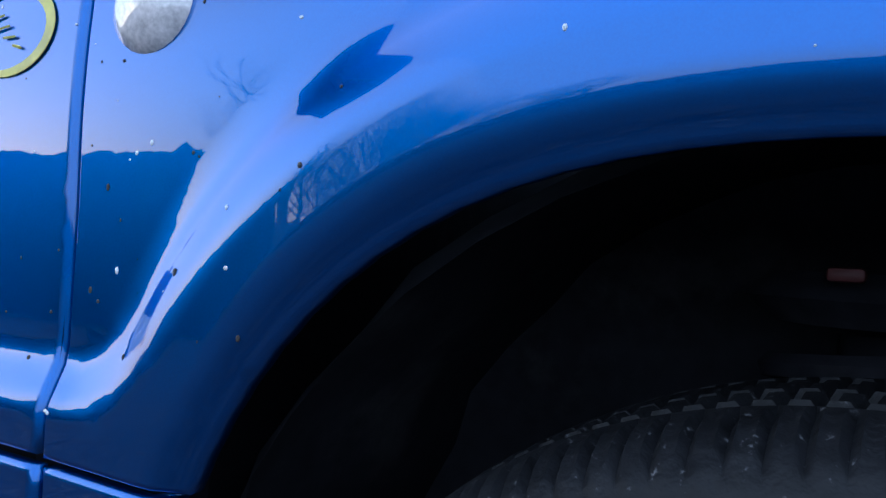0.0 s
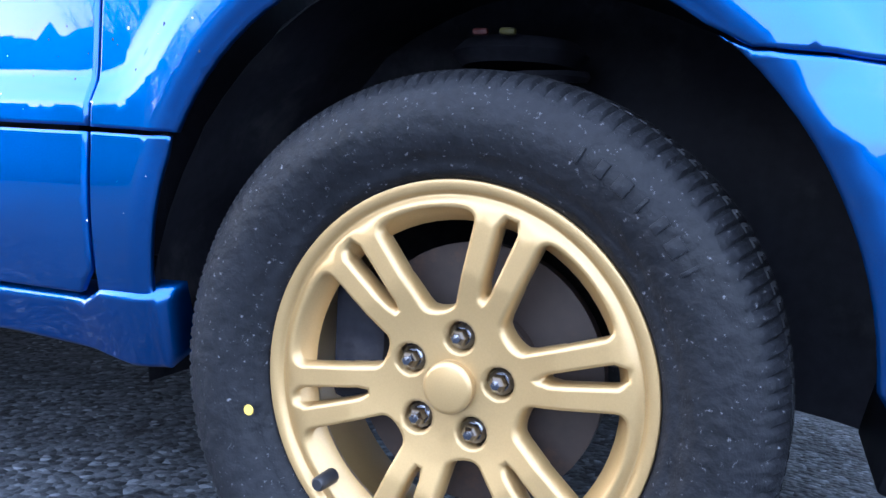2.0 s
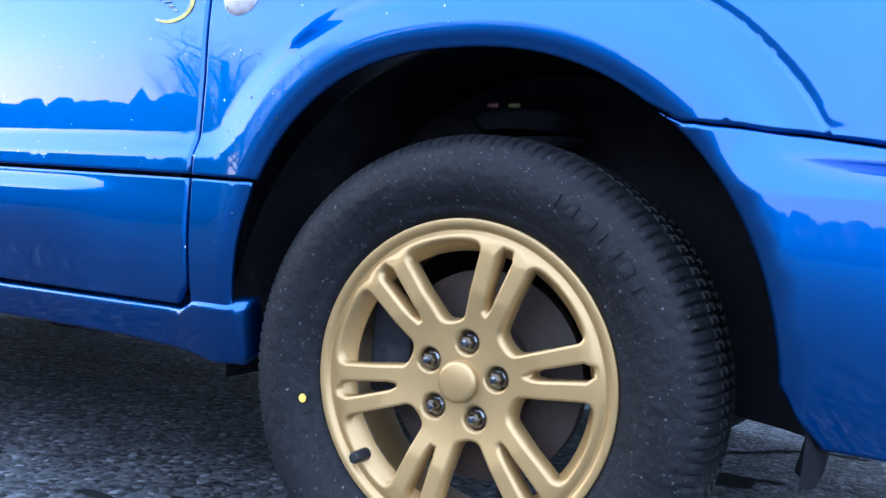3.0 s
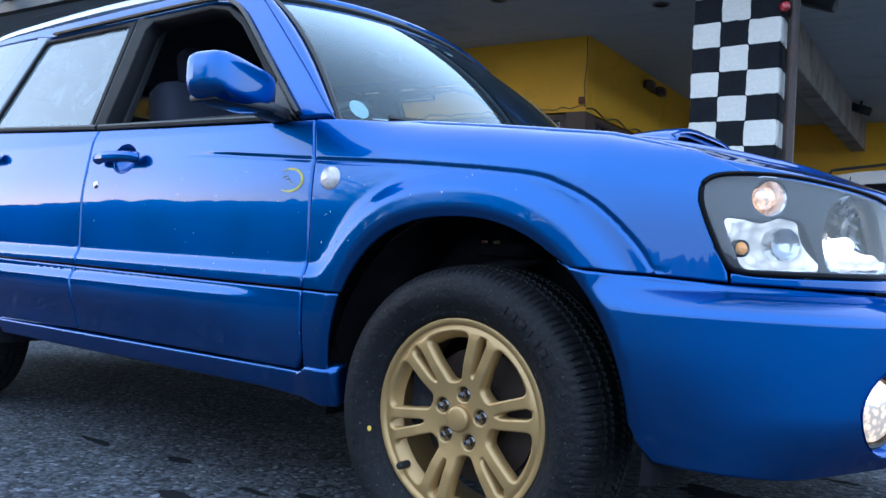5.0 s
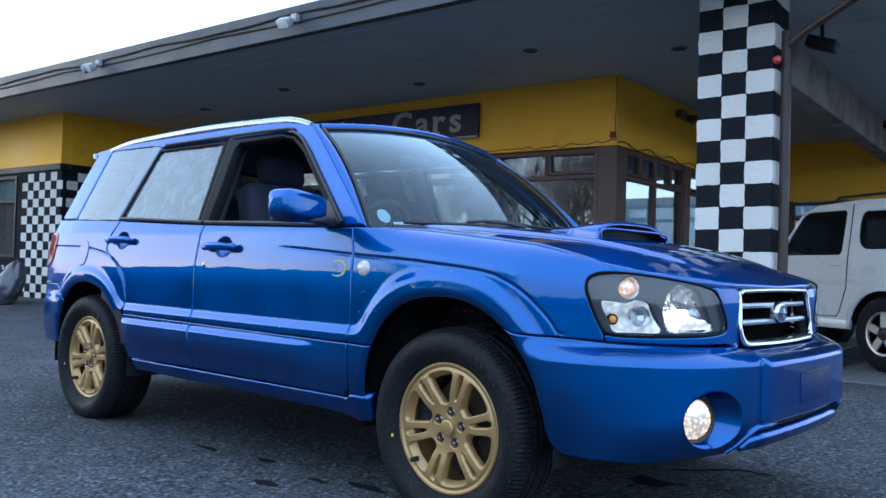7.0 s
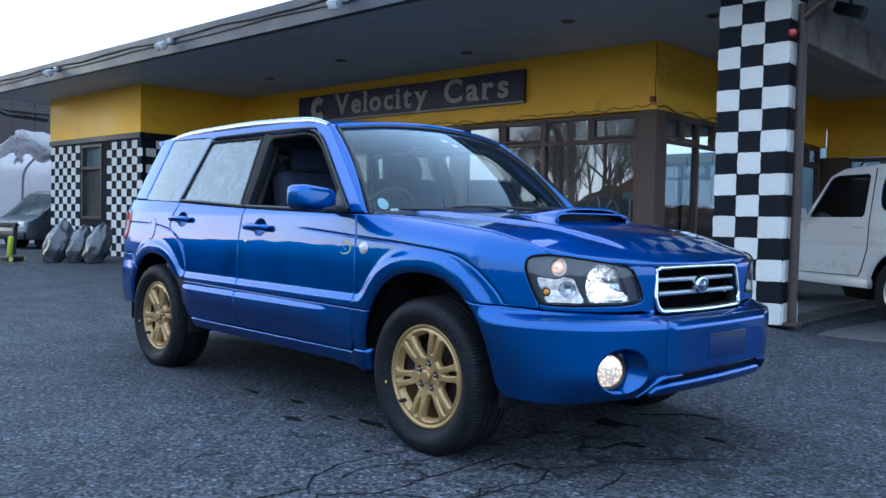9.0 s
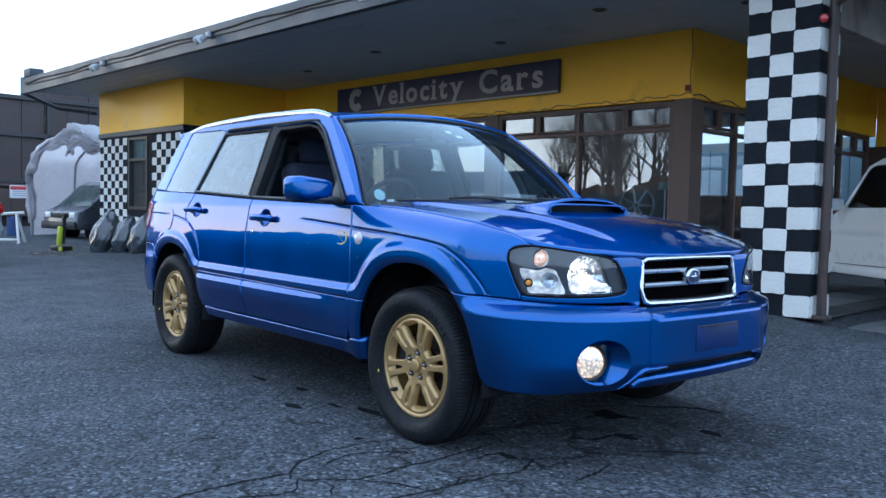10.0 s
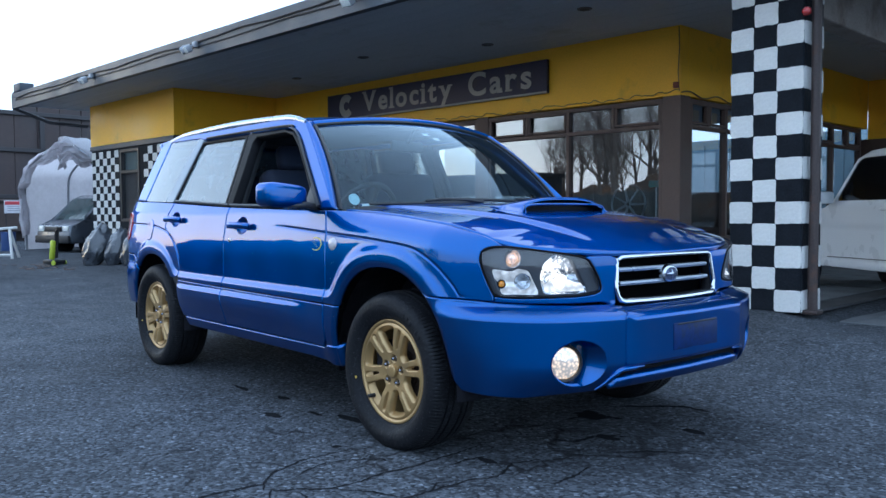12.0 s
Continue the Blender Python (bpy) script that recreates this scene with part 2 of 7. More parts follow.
def glass(name, tint, gloss=0.0, haze=None, haze_amount=0.0, ior=1.6, laminated=False, mirror=(1.0, 1.0, 1.0)):
    """Thin pane: what is behind it, tinted, and a mirror image by Fresnel; haze: a diffuse film of damp or dust, on the
    windscreen also painted sky sheen; laminated: several layers reflect.
    """
    mt = bpy.data.materials.new(name)
    mt.use_nodes = True
    n, l = mt.node_tree.nodes, mt.node_tree.links
    n.remove(n["Principled BSDF"])
    tr, gl, fr, mx = n.new("ShaderNodeBsdfTransparent"), n.new("ShaderNodeBsdfGlossy"), n.new("ShaderNodeLayerWeight"), n.new("ShaderNodeMixShader")
    tr.inputs["Color"].default_value = (*tint, 1)
    gl.inputs["Roughness"].default_value = gloss
    gl.inputs["Color"].default_value = (*mirror, 1)
    # Schlick's curve, alike on both sides of the pane
    fr.inputs["Blend"].default_value = 0.5
    pw, sch = n.new("ShaderNodeMath"), n.new("ShaderNodeMapRange")
    pw.operation = "POWER"
    pw.inputs[1].default_value = 5.0
    sch.inputs["To Min"].default_value = ((ior - 1) / (ior + 1)) ** 2
    l.new(fr.outputs["Facing"], pw.inputs[0]), l.new(pw.outputs[0], sch.inputs["Value"])
    gain = sch.outputs[0]
    if laminated:
        # two layers of reflectance R give 2R / (1 + R)
        twice, more, share = n.new("ShaderNodeMath"), n.new("ShaderNodeMath"), n.new("ShaderNodeMath")
        twice.operation, more.operation, share.operation = "MULTIPLY", "ADD", "DIVIDE"
        twice.inputs[1].default_value = 2.0
        more.inputs[1].default_value = 1.0
        l.new(gain, twice.inputs[0]), l.new(gain, more.inputs[0])
        l.new(twice.outputs[0], share.inputs[0]), l.new(more.outputs[0], share.inputs[1])
        gain = share.outputs[0]
    l.new(gain, mx.inputs[0]), l.new(gl.outputs[0], mx.inputs[2])
    under = tr.outputs[0]
    if haze:
        df, hm = n.new("ShaderNodeBsdfDiffuse"), n.new("ShaderNodeMixShader")
        df.inputs["Color"].default_value = (*haze, 1)
        co, nz, mr = n.new("ShaderNodeTexCoord"), n.new("ShaderNodeTexNoise"), n.new("ShaderNodeMapRange")
        nz.inputs["Scale"].default_value, nz.inputs["Detail"].default_value = 14, 8
        l.new(co.outputs["Object"], nz.inputs["Vector"]), l.new(nz.outputs[0], mr.inputs["Value"])
        mr.inputs["From Min"].default_value, mr.inputs["From Max"].default_value = 0.35, 0.7
        mr.inputs["To Min"].default_value, mr.inputs["To Max"].default_value = haze_amount * 0.75, haze_amount * 1.15
        l.new(mr.outputs[0], hm.inputs[0]), l.new(under, hm.inputs[1]), l.new(df.outputs[0], hm.inputs[2])
        under = hm.outputs[0]
    l.new(under, mx.inputs[1])
    l.new(mx.outputs[0], n["Material Output"].inputs["Surface"])
    return mt


def lamp_material(name, color, strength):
    mt = bpy.data.materials.new(name)
    mt.use_nodes = True
    b = mt.node_tree.nodes["Principled BSDF"]
    b.inputs["Base Color"].default_value = (*color, 1)
    b.inputs["Emission Color"].default_value, b.inputs["Emission Strength"].default_value = (*color, 1), strength
    return mt


def lit_glass(name, color, scale, dim, bright):
    """The faceted bowl or glass of a lamp that is on."""
    mt = bpy.data.materials.new(name)
    mt.use_nodes = True
    n, l = mt.node_tree.nodes, mt.node_tree.links
    b = n["Principled BSDF"]
    co, vo, mr = n.new("ShaderNodeTexCoord"), n.new("ShaderNodeTexVoronoi"), n.new("ShaderNodeMapRange")
    vo.inputs["Scale"].default_value = scale
    l.new(co.outputs["Object"], vo.inputs["Vector"]), l.new(vo.outputs["Distance"], mr.inputs["Value"])
    mr.inputs["From Max"].default_value, mr.inputs["To Min"].default_value, mr.inputs["To Max"].default_value = 0.7, bright, dim
    b.inputs["Base Color"].default_value, b.inputs["Roughness"].default_value = (0.62, 0.60, 0.57, 1), 0.15
    b.inputs["Metallic"].default_value = 0.5
    b.inputs["Emission Color"].default_value = (*color, 1)
    l.new(mr.outputs[0], b.inputs["Emission Strength"])
    return mt


PAINT = material("blue car paint", (0.0004, 0.074, 0.295), rough=0.37, metal=1.0, coat=1.0, coat_rough=0.015, coat_ior=1.48, edge_tint=(0.03, 0.42, 0.85), vary=0.12, scale=2.5, fine=900, bump=0.0006, bump_scale=320)
GOLD = material("gold wheel paint", (0.405, 0.260, 0.104), rough=0.40, metal=0.55, coat=0.35, coat_rough=0.15, vary=0.08, fine=500, bump=0.001, bump_scale=500)
RUBBER = material("tyre rubber", (0.0088, 0.0092, 0.0112), rough=0.6, vary=0.45, scale=9, fine=90, bump=0.03, bump_scale=55, stain=(0.12, 0.12, 0.13), stain_scale=170, stain_at=(0.62, 0.70), spec=0.17)
BLACK = material("black plastic", (0.012, 0.012, 0.014), rough=0.45, vary=0.3, fine=200, bump=0.002, bump_scale=300)
LINER = material("wheel arch liner", (0.012, 0.012, 0.0155), rough=0.65, vary=0.5, scale=8, bump=0.004, stain=(0.034, 0.033, 0.036), stain_scale=7, spec=0.08)
GLOSSBLACK = material("satin black trim", (0.005, 0.005, 0.0065), rough=0.5, vary=0.2, spec=0.08)
NUT = material("dark chromed nut", (0.22, 0.22, 0.24), rough=0.18, metal=1.0)
CHROME = material("chrome", (0.62, 0.64, 0.67), rough=0.2, metal=1.0, vary=0.06, fine=200)
PILLAR = material("grey blue pillar trim", (0.11, 0.155, 0.21), rough=0.4, metal=0.3, coat=0.3, vary=0.08)
RAIL = material("pale silver blue rail paint", (0.24, 0.33, 0.46), rough=0.28, metal=0.6, coat=0.8, vary=0.08)
SILVER = material("silver paint", (0.34, 0.37, 0.41), rough=0.32, metal=0.6, coat=0.5, vary=0.08)
STEEL = material("rusty brake steel", (0.036, 0.023, 0.018), rough=0.6, metal=0.2, vary=0.3, stain=(0.07, 0.035, 0.02), stain_scale=20)
# the screen's bluish haze is part damp, part painted-in reflection of the sky
WINDSCREEN = glass("windscreen glass", (0.62, 0.72, 0.74), 0.0, (0.16, 0.30, 0.42), 0.02, 1.36, True, (0.80, 0.93, 1.0))
SIDEGLASS = glass("damp side glass", (0.42, 0.46, 0.47), 0.0, (0.27, 0.36, 0.42), 0.42, 1.7)
LENS = glass("clear lamp lens", (0.93, 0.94, 0.95))
PANE = glass("shop window glass", (0.82, 0.86, 0.88), ior=2.3)
CABIN = material("dark blue seat cloth", (0.007, 0.011, 0.028), rough=0.9, vary=0.25, fine=300, bump=0.002, bump_scale=500)
TRIM = material("grey cabin plastic", (0.03, 0.03, 0.034), rough=0.7, vary=0.2, fine=300)


# ---- the blue estate car: its nose points to +x, the front axle stands at x = 0 ----
PLAN = spline([(-3.48, 0.0), (-3.47, -0.22), (-3.43, -0.48), (-3.33, -0.67), (-3.15, -0.785), (-2.9, -0.834), (-2.55, -0.856), (-2.0, -0.862), (-1.4, -0.864),
               (-0.8, -0.864), (-0.3, -0.862), (0.1, -0.860), (0.30, -0.855), (0.45, -0.835), (0.588, -0.793), (0.704, -0.718), (0.790, -0.606), (0.843, -0.482),
               (0.872, -0.36), (0.882, -0.2), (0.888, 0.0)], 10)
PLAN = np.array(PLAN + [(x, -y) for x, y in PLAN[-2::-1]])
ARC = np.concatenate([[0], np.cumsum(np.hypot(*np.diff(PLAN, axis=0).T))])
ARC -= np.interp(0.0, PLAN[:len(PLAN) // 2, 0], ARC[:len(PLAN) // 2])
MID = ARC[len(PLAN) // 2]
TANG = np.gradient(PLAN, axis=0)
TANG /= np.hypot(*TANG.T)[:, None]


def base(s):
    x, y = np.interp(s, ARC, PLAN[:, 0]), np.interp(s, ARC, PLAN[:, 1])
    tx, ty = np.interp(s, ARC, TANG[:, 0]), np.interp(s, ARC, TANG[:, 1])
    k = math.hypot(tx, ty)
    return x, y, ty / k, -tx / k


def s_at(x, y):
    """Where along the plan a point of the right half lies."""
    half = PLAN[:len(PLAN) // 2 + 1]
    return float(ARC[np.argmin(np.hypot(half[:, 0] - x, half[:, 1] - y))])


AXLE, REAR, HUB = 0.0, -2.525, 0.316
hood_edge = line([(-0.6, 0.99), (-0.45, 0.985), (-0.2, 0.975), (0.0, 0.957), (0.3, 0.925), (0.5, 0.885), (0.62, 0.845), (0.8, 0.81), (1.4, 0.80)])
belt = line([(-3.2, 1.055), (-2.8, 1.05), (-2.1, 1.035), (-1.46, 1.008), (-0.45, 0.985)])
crease = line([p[:2] for p in spline([(-0.95, 0.905), (-0.82, 0.902), (-0.446, 0.878), (-0.18, 0.862), (0.0, 0.848), (0.165, 0.831), (0.242, 0.809), (0.315, 0.772), (0.387, 0.706), (0.425, 0.655)], 6)])
crease_rear = line([p[:2] for p in spline([(-3.1, 0.905), (-2.94, 0.90), (-2.6, 0.895), (-2.45, 0.884), (-2.3, 0.86), (-2.2, 0.825), (-2.12, 0.77), (-2.07, 0.70)], 6)])


def arch(x, z, cx, front, back, b, n1=2.1, n2=2.5):
    """How far outside a wheel arch a point lies, in metres, roughly."""
    dx, dz = x - cx, max(z - HUB, 0.0)
    a, n = (front, n1) if dx > 0 else (back, n2)
    return ((abs(dx) / a) ** n + (dz / b) ** n) ** (1 / n) * 0.39 - 0.39


def front_arch(x, z):
    return arch(x, z, AXLE, 0.395, 0.362, 0.430)


def rear_arch(x, z):
    return arch(x, z, REAR, 0.40, 0.345, 0.395, 2.3, 2.2)


def softmin(a, b, k=0.04):
    h = max(k - abs(a - b), 0) / k
    return min(a, b) - h * h * k / 4


def groove(g, wide_up, wide_down, deep):
    return -deep * (1 - smooth(0, wide_up, g)) if g > 0 else -deep * (1 - smooth(0, wide_down, -g))


def tumble(z):
    """How far the sides fall in above the waist: flat low down, bending in at two thirds of the height, then straight."""
    t = max(z - 0.74, 0.0)
    return 0.014 * max(z - 0.60, 0.0) + (0.55 * t * t if t < 0.12 else 0.00792 + 0.132 * (t - 0.12))


def skin(s, z):
    """The car's outer skin: along the plan and up."""
    x, y, nx, ny = base(s)
    half = min(s, 2 * MID - s)
    q = x if half < 0.30 else half
    # barrel shape of the sides
    d = -tumble(min(z, 0.97))
    d -= 0.040 * (max(0.52 - z, 0) / 0.22) ** 2 * (1 - smooth(0.3, 0.7, q))
    d -= 0.06 * (max(0.42 - z, 0) / 0.12) ** 2 * smooth(0.5, 0.9, q)
    # shoulder above the sills and round the wheel arches
    f = z - 0.592
    if -1.0 < x and q < 0.5:
        f = softmin(f, front_arch(x, z) - 0.055)
    if x < -1.7:
        f = softmin(f, rear_arch(x, z) - 0.055)
    d -= 0.013 * smooth(-0.002, 0.038, f) * (1 - smooth(0.3, 0.5, q))
    # rolled lip at the arches
    for e in (front_arch(x, z) if q < 0.6 else 9, rear_arch(x, z)):
        if e < 0.03:
            d -= 0.010 * (1 - smooth(0.0, 0.03, e)) ** 2
    # body line on the lower doors and the raised strip below it
    if q < -0.2:
        m = smooth(-0.56, -0.72, q) * smooth(-2.12, -1.98, q)
        d += 0.015 * m * smooth(0.555, 0.531, z) * smooth(0.40, 0.51, z) * (0.45 + 0.55 * smooth(-0.52, -1.2, q))
    # long crease over the front arch, and over the rear arch
    if -1.0 < q < 0.47:
        h = crease(q)
        k = (crease(q + 0.01) - crease(q - 0.01)) / 0.02
        g = (z - h) / math.sqrt(1 + k * k)
        d += groove(g, 0.012, 0.007, 0.0030) * smooth(-0.98, -0.7, q) * (1 - smooth(0.40, 0.46, q))
    if x < -2.07 and z > 0.66:
        h = crease_rear(x)
        k = (crease_rear(x + 0.01) - crease_rear(x - 0.01)) / 0.02
        d += groove((z - h) / math.sqrt(1 + k * k), 0.012, 0.007, 0.0030)
    # the nose above the bumper stands back
    d -= (0.098 - 0.026 * smooth(0.34, 0.60, abs(s - MID))) * smooth(0.28, 0.56, q) * smooth(0.590, 0.634, z)
    # bumper corner step
    if q > 0.5 and z < 0.62:
        w = abs(s - MID)
        d += 0.008 * (1 - smooth(0.350, 0.400, w)) * smooth(0.30, 0.36, z)
    # wings roll over to the bonnet
    if -0.47 < q:
        top = hood_edge(q)
        t = min(max((z - (top - 0.10)) / 0.10, 0), 0.985)
        d -= 0.10 * (1 - 0.75 * smooth(0.3, 0.55, q)) * (1 - math.sqrt(1 - t * t)) * smooth(-0.47, -0.15, q) * (1 - smooth(0.55, 0.7, q))
    # leaning glasshouse
    if z > 0.97:
        d -= (z - 0.97) * 0.40 * (1 if x < -0.4 else smooth(0.1, -0.4, x))
    return Vector((x + nx * d, y + ny * d, z))


def arch_line(cx, front, back, b, n1, n2, a0, a1, n=26):
    out = []
    for i in range(n + 1):
        a = radians(a0 + (a1 - a0) * i / n)
        c, s = math.cos(a), math.sin(a)
        A, e = (front, n1) if c > 0 else (back, n2)
        r = 1 / ((abs(c) / A) ** e + (abs(s) / b) ** e) ** (1 / e)
        out.append((cx + r * c, HUB + r * s))
    return out


def farch(a0, a1, n=26):
    return arch_line(AXLE, 0.395, 0.362, 0.430, 2.1, 2.5, a0, a1, n)


def rarch(a0, a1, n=26):
    return arch_line(REAR, 0.40, 0.345, 0.395, 2.3, 2.2, a0, a1, n)


def feature_lines():
    """Where the skin bends sharply, the panels get rows of points."""
    out = []
    for off in (-0.011, -0.007, -0.0045, -0.002, 0.0, 0.003, 0.006, 0.009, 0.013, 0.019):
        for f, a, b in ((crease, -0.95, 0.44), (crease_rear, -3.1, -2.07)):
            x = a
            while x < b:
                k = (f(x + 0.01) - f(x - 0.01)) / 0.02
                c = math.sqrt(1 + k * k)
                out.append((x - off * k / c, f(x) + off / c))
                x += 0.011 / c
    for lev in (0.0, 0.010, 0.020, 0.030, 0.045, 0.060, 0.075, 0.09, 0.105, 0.12):
        for pts, cx in ((farch(0, 180, 80), AXLE), (rarch(0, 180, 80), REAR)):
            k = (0.39 + lev) / 0.39
            out += [(cx + (x - cx) * k, HUB + (z - HUB) * k) for x, z in pts]
    for z in (0.49, 0.51, 0.522, 0.528, 0.534, 0.540, 0.546, 0.552, 0.558, 0.588, 0.593, 0.598, 0.604, 0.610, 0.616, 0.622, 0.628, 0.634, 0.642):
        out += [(x, z) for x in np.arange(-2.6, 0.0, 0.022)]
    seen = {}
    for x, z in out:
        seen.setdefault((round(x / 0.0022), round(z / 0.0022)), (x, z))
    return list(seen.values())


BENDS = feature_lines()
car = thing("car", "blue estate car with gold wheels and raised suspension on wet asphalt", "car")

HL0 = s_at(0.52, -0.812)      # headlamp, rear top
HL1 = s_at(0.822, -0.442) + 0.018       # headlamp, inner end
GR = MID - 0.335               # grille edge
lamp_outline = chaikin([(HL0 - 0.022, 0.800), (HL0 - 0.010, 0.838), (HL0 + 0.09, 0.846), (HL0 + 0.28, 0.829), (HL1 - 0.080, 0.804), (HL1 - 0.050, 0.775),
                        (HL1 + 0.004, 0.695), (HL1 - 0.015, 0.666), (HL0 + 0.20, 0.660), (HL0 + 0.075, 0.660), (HL0 + 0.036, 0.670), (HL0 - 0.005, 0.75)], 2)

# panels of the right side and their mirror images
fender = [(-0.437, 0.566), (-0.437, 0.72), (-0.445, 0.88), (-0.468, 0.984)] + [(x, hood_edge(x)) for x in np.arange(-0.42, 0.58, 0.04)]
around = shrink(lamp_outline if area2(lamp_outline) > 0 else lamp_outline[::-1], -0.003)
lamp_left = sorted([p for p in around if p[0] < HL0 + 0.10 and p[1] > 0.80], key=lambda p: -p[0]) + sorted([p for p in around if p[0] < HL0 + 0.06 and 0.675 < p[1] <= 0.80], key=lambda p: -p[1])
lamp_low = sorted([p for p in around if p[0] > HL1 - 0.075 and p[1] >= 0.69], key=lambda p: -p[1]) + sorted([p for p in around if p[0] > HL0 + 0.05 and p[1] < 0.69], key=lambda p: -p[0])
fender += lamp_left + [(HL0 + 0.04, 0.660), (HL0 + 0.043, 0.640), (0.40, 0.648), (0.268, 0.653)]
fender += [p for p in farch(57.5, 142.5)]
pair("front_wing", patch(fender, skin, 0.018, gap=0.001, lines=BENDS), PAINT, car)
pair("wing_corner", patch([(-0.437, 0.5635), (-0.326, 0.561)] + [p for p in farch(146, 170, 8)] + [(-0.352, 0.372), (-0.437, 0.368)], skin, 0.02, lines=BENDS), PAINT, car)
def waist(x):
    return 0.566 + 0.0072 * (-0.45 - x)


door_f = [(-0.44, waist(-0.44)), (-0.441, 0.72), (-0.449, 0.88), (-0.472, 0.984), (-0.7, 0.988), (-1.455, 1.006), (-1.466, 0.95), (-1.472, 0.80), (-1.465, 0.585), (-1.465, waist(-1.46))]
low_f = [(-0.44, waist(-0.44) - 0.003), (-1.465, waist(-1.46) - 0.003), (-1.45, 0.45), (-1.445, 0.37), (-0.9, 0.369), (-0.46, 0.368), (-0.44, 0.40)]
CUPS = [[(x + 0.005 + 0.058 * math.cos(a), z + 0.042 * math.sin(a)) for a in np.linspace(0, 2 * math.pi, 29)[:-1]] for x, z in ((-1.275, 0.905), (-2.165, 0.934))]
d1, _ = pair("front_door", patch(door_f, skin, 0.024, holes=CUPS[:1], lines=BENDS), PAINT, car, "blue door with a raised waist strip")
door_r = [(-1.46, 1.006), (-1.85, 1.02), (-2.25, 1.036), (-2.30, 0.94), (-2.315, 0.89), (-2.27, 0.855), (-2.18, 0.81), (-2.11, 0.74), (-2.075, 0.66), (-2.07, waist(-2.07)), (-1.469, waist(-1.47)), (-1.476, 0.80), (-1.470, 0.95)]
low_r = [(-2.07, waist(-2.07) - 0.003), (-2.075, 0.52), (-2.06, 0.42), (-2.03, 0.362), (-1.449, 0.37), (-1.454, 0.45), (-1.469, waist(-1.47) - 0.003)]
d2, _ = pair("rear_door", patch(door_r, skin, 0.026, holes=CUPS[1:], lines=BENDS), PAINT, car)
for low, up in ((low_f, d1), (low_r, d2)):
    lm = patch(low, lambda u, v: skin(u, v) + Vector((0, -0.002, 0)), 0.024, lines=BENDS)
    part("lower_panel", lm, PAINT, up)
    part("lower_panel", lm, PAINT, car, "", MIRROR)
quarter = [(-2.254, 1.036), (-2.8, 1.05), (-3.07, 1.055), (-3.10, 0.9), (-3.12, 0.70), (-2.90, 0.70), (-2.80, 0.64)] + rarch(128, 40, 18) + [(-2.105, 0.585), (-2.08, 0.60), (-2.08, 0.66), (-2.115, 0.74), (-2.185, 0.81), (-2.275, 0.86), (-2.32, 0.89), (-2.305, 0.94)]
pair("rear_wing", patch(quarter, skin, 0.026, lines=BENDS), PAINT, car)
fuel = chaikin([(-2.64, 0.80), (-2.52, 0.80), (-2.51, 0.935), (-2.63, 0.935)], 2)
part("fuel_flap", patch(fuel, lambda u, v: skin(u, v) + Vector((0, -0.004, 0)), 0.03, thick=0.004, edge=0.005, gap=0), PAINT, car)
rear_low = ARC[0]
bumper_r = [(-2.80, 0.635), (-2.90, 0.695), (-3.12, 0.695), (rear_low, 0.69), (rear_low, 0.36), (-3.2, 0.36), (-2.84, 0.37)] + rarch(172, 132, 8)
pair("rear_bumper", patch(bumper_r, skin, 0.04), PAINT, car)
pair("tailgate", patch([(-3.125, 0.70), (rear_low, 0.70), (rear_low, 1.06), (-3.075, 1.06), (-3.105, 0.9)], skin, 0.05), PAINT, car)
RED = material("red lamp plastic", (0.35, 0.008, 0.008), rough=0.15, coat=0.6)
pair("tail_lamp", patch(chaikin([(-3.24, 0.78), (-3.02, 0.79), (-2.985, 0.9), (-2.99, 0.98), (-3.24, 0.98)], 1), lambda u, v: skin(u, v) + Vector((-0.004, -0.006, 0)), 0.03, thick=0.02, gap=0), RED, car, "red rear lamp")

# sills with their flared front ends
def sill(x, z):
    p = skin(x, z)
    return p + Vector((0, 0.004 - 0.014 * smooth(-0.50, -0.40, x), 0))


pair("sill", patch([(-2.03, 0.357), (-0.46, 0.363), (-0.43, 0.378), (-0.350, 0.378), (-0.346, 0.285), (-0.40, 0.283), (-0.46, 0.292), (-0.6, 0.300), (-2.0, 0.302)], sill, 0.025, thick=0.06, edge=0.008), PAINT, car)

# front bumper, right round the nose
def both(right):
    return right + [(2 * MID - s, z) for s, z in right[::-1]]


FOG_S, FOG_Z = s_at(0.792, -0.565), 0.425
fog_ring = [(FOG_S + 0.104 * math.cos(a), FOG_Z + 0.082 * math.sin(a)) for a in np.linspace(0, 2 * math.pi, 36)[:-1]]
fog_ring2 = [(2 * MID - s, z) for s, z in fog_ring]
bumper_f = both([(HL0 + 0.04, 0.6385), (0.40, 0.6475), (0.27, 0.6525)] + farch(56, 8, 14) + [(0.41, 0.34), (0.445, 0.305), (0.70, 0.298), (MID - 0.50, 0.312), (MID - 0.445, 0.335), (MID - 0.425, 0.368), (MID - 0.40, 0.392), (MID - 0.36, 0.400)])
# the upper edge runs under the lamps and dips below the grille
top = [(MID - 0.33, 0.622), (MID - 0.36, 0.628), (HL1, 0.632)]
top = [(2 * MID - s, z) for s, z in top[::-1]] + top
bumper_f += top
part("front_bumper", patch(bumper_f, skin, 0.022, holes=(fog_ring, fog_ring2), thick=0.02, edge=0.006), PAINT, car, "blue front bumper with round fog lamp recesses")
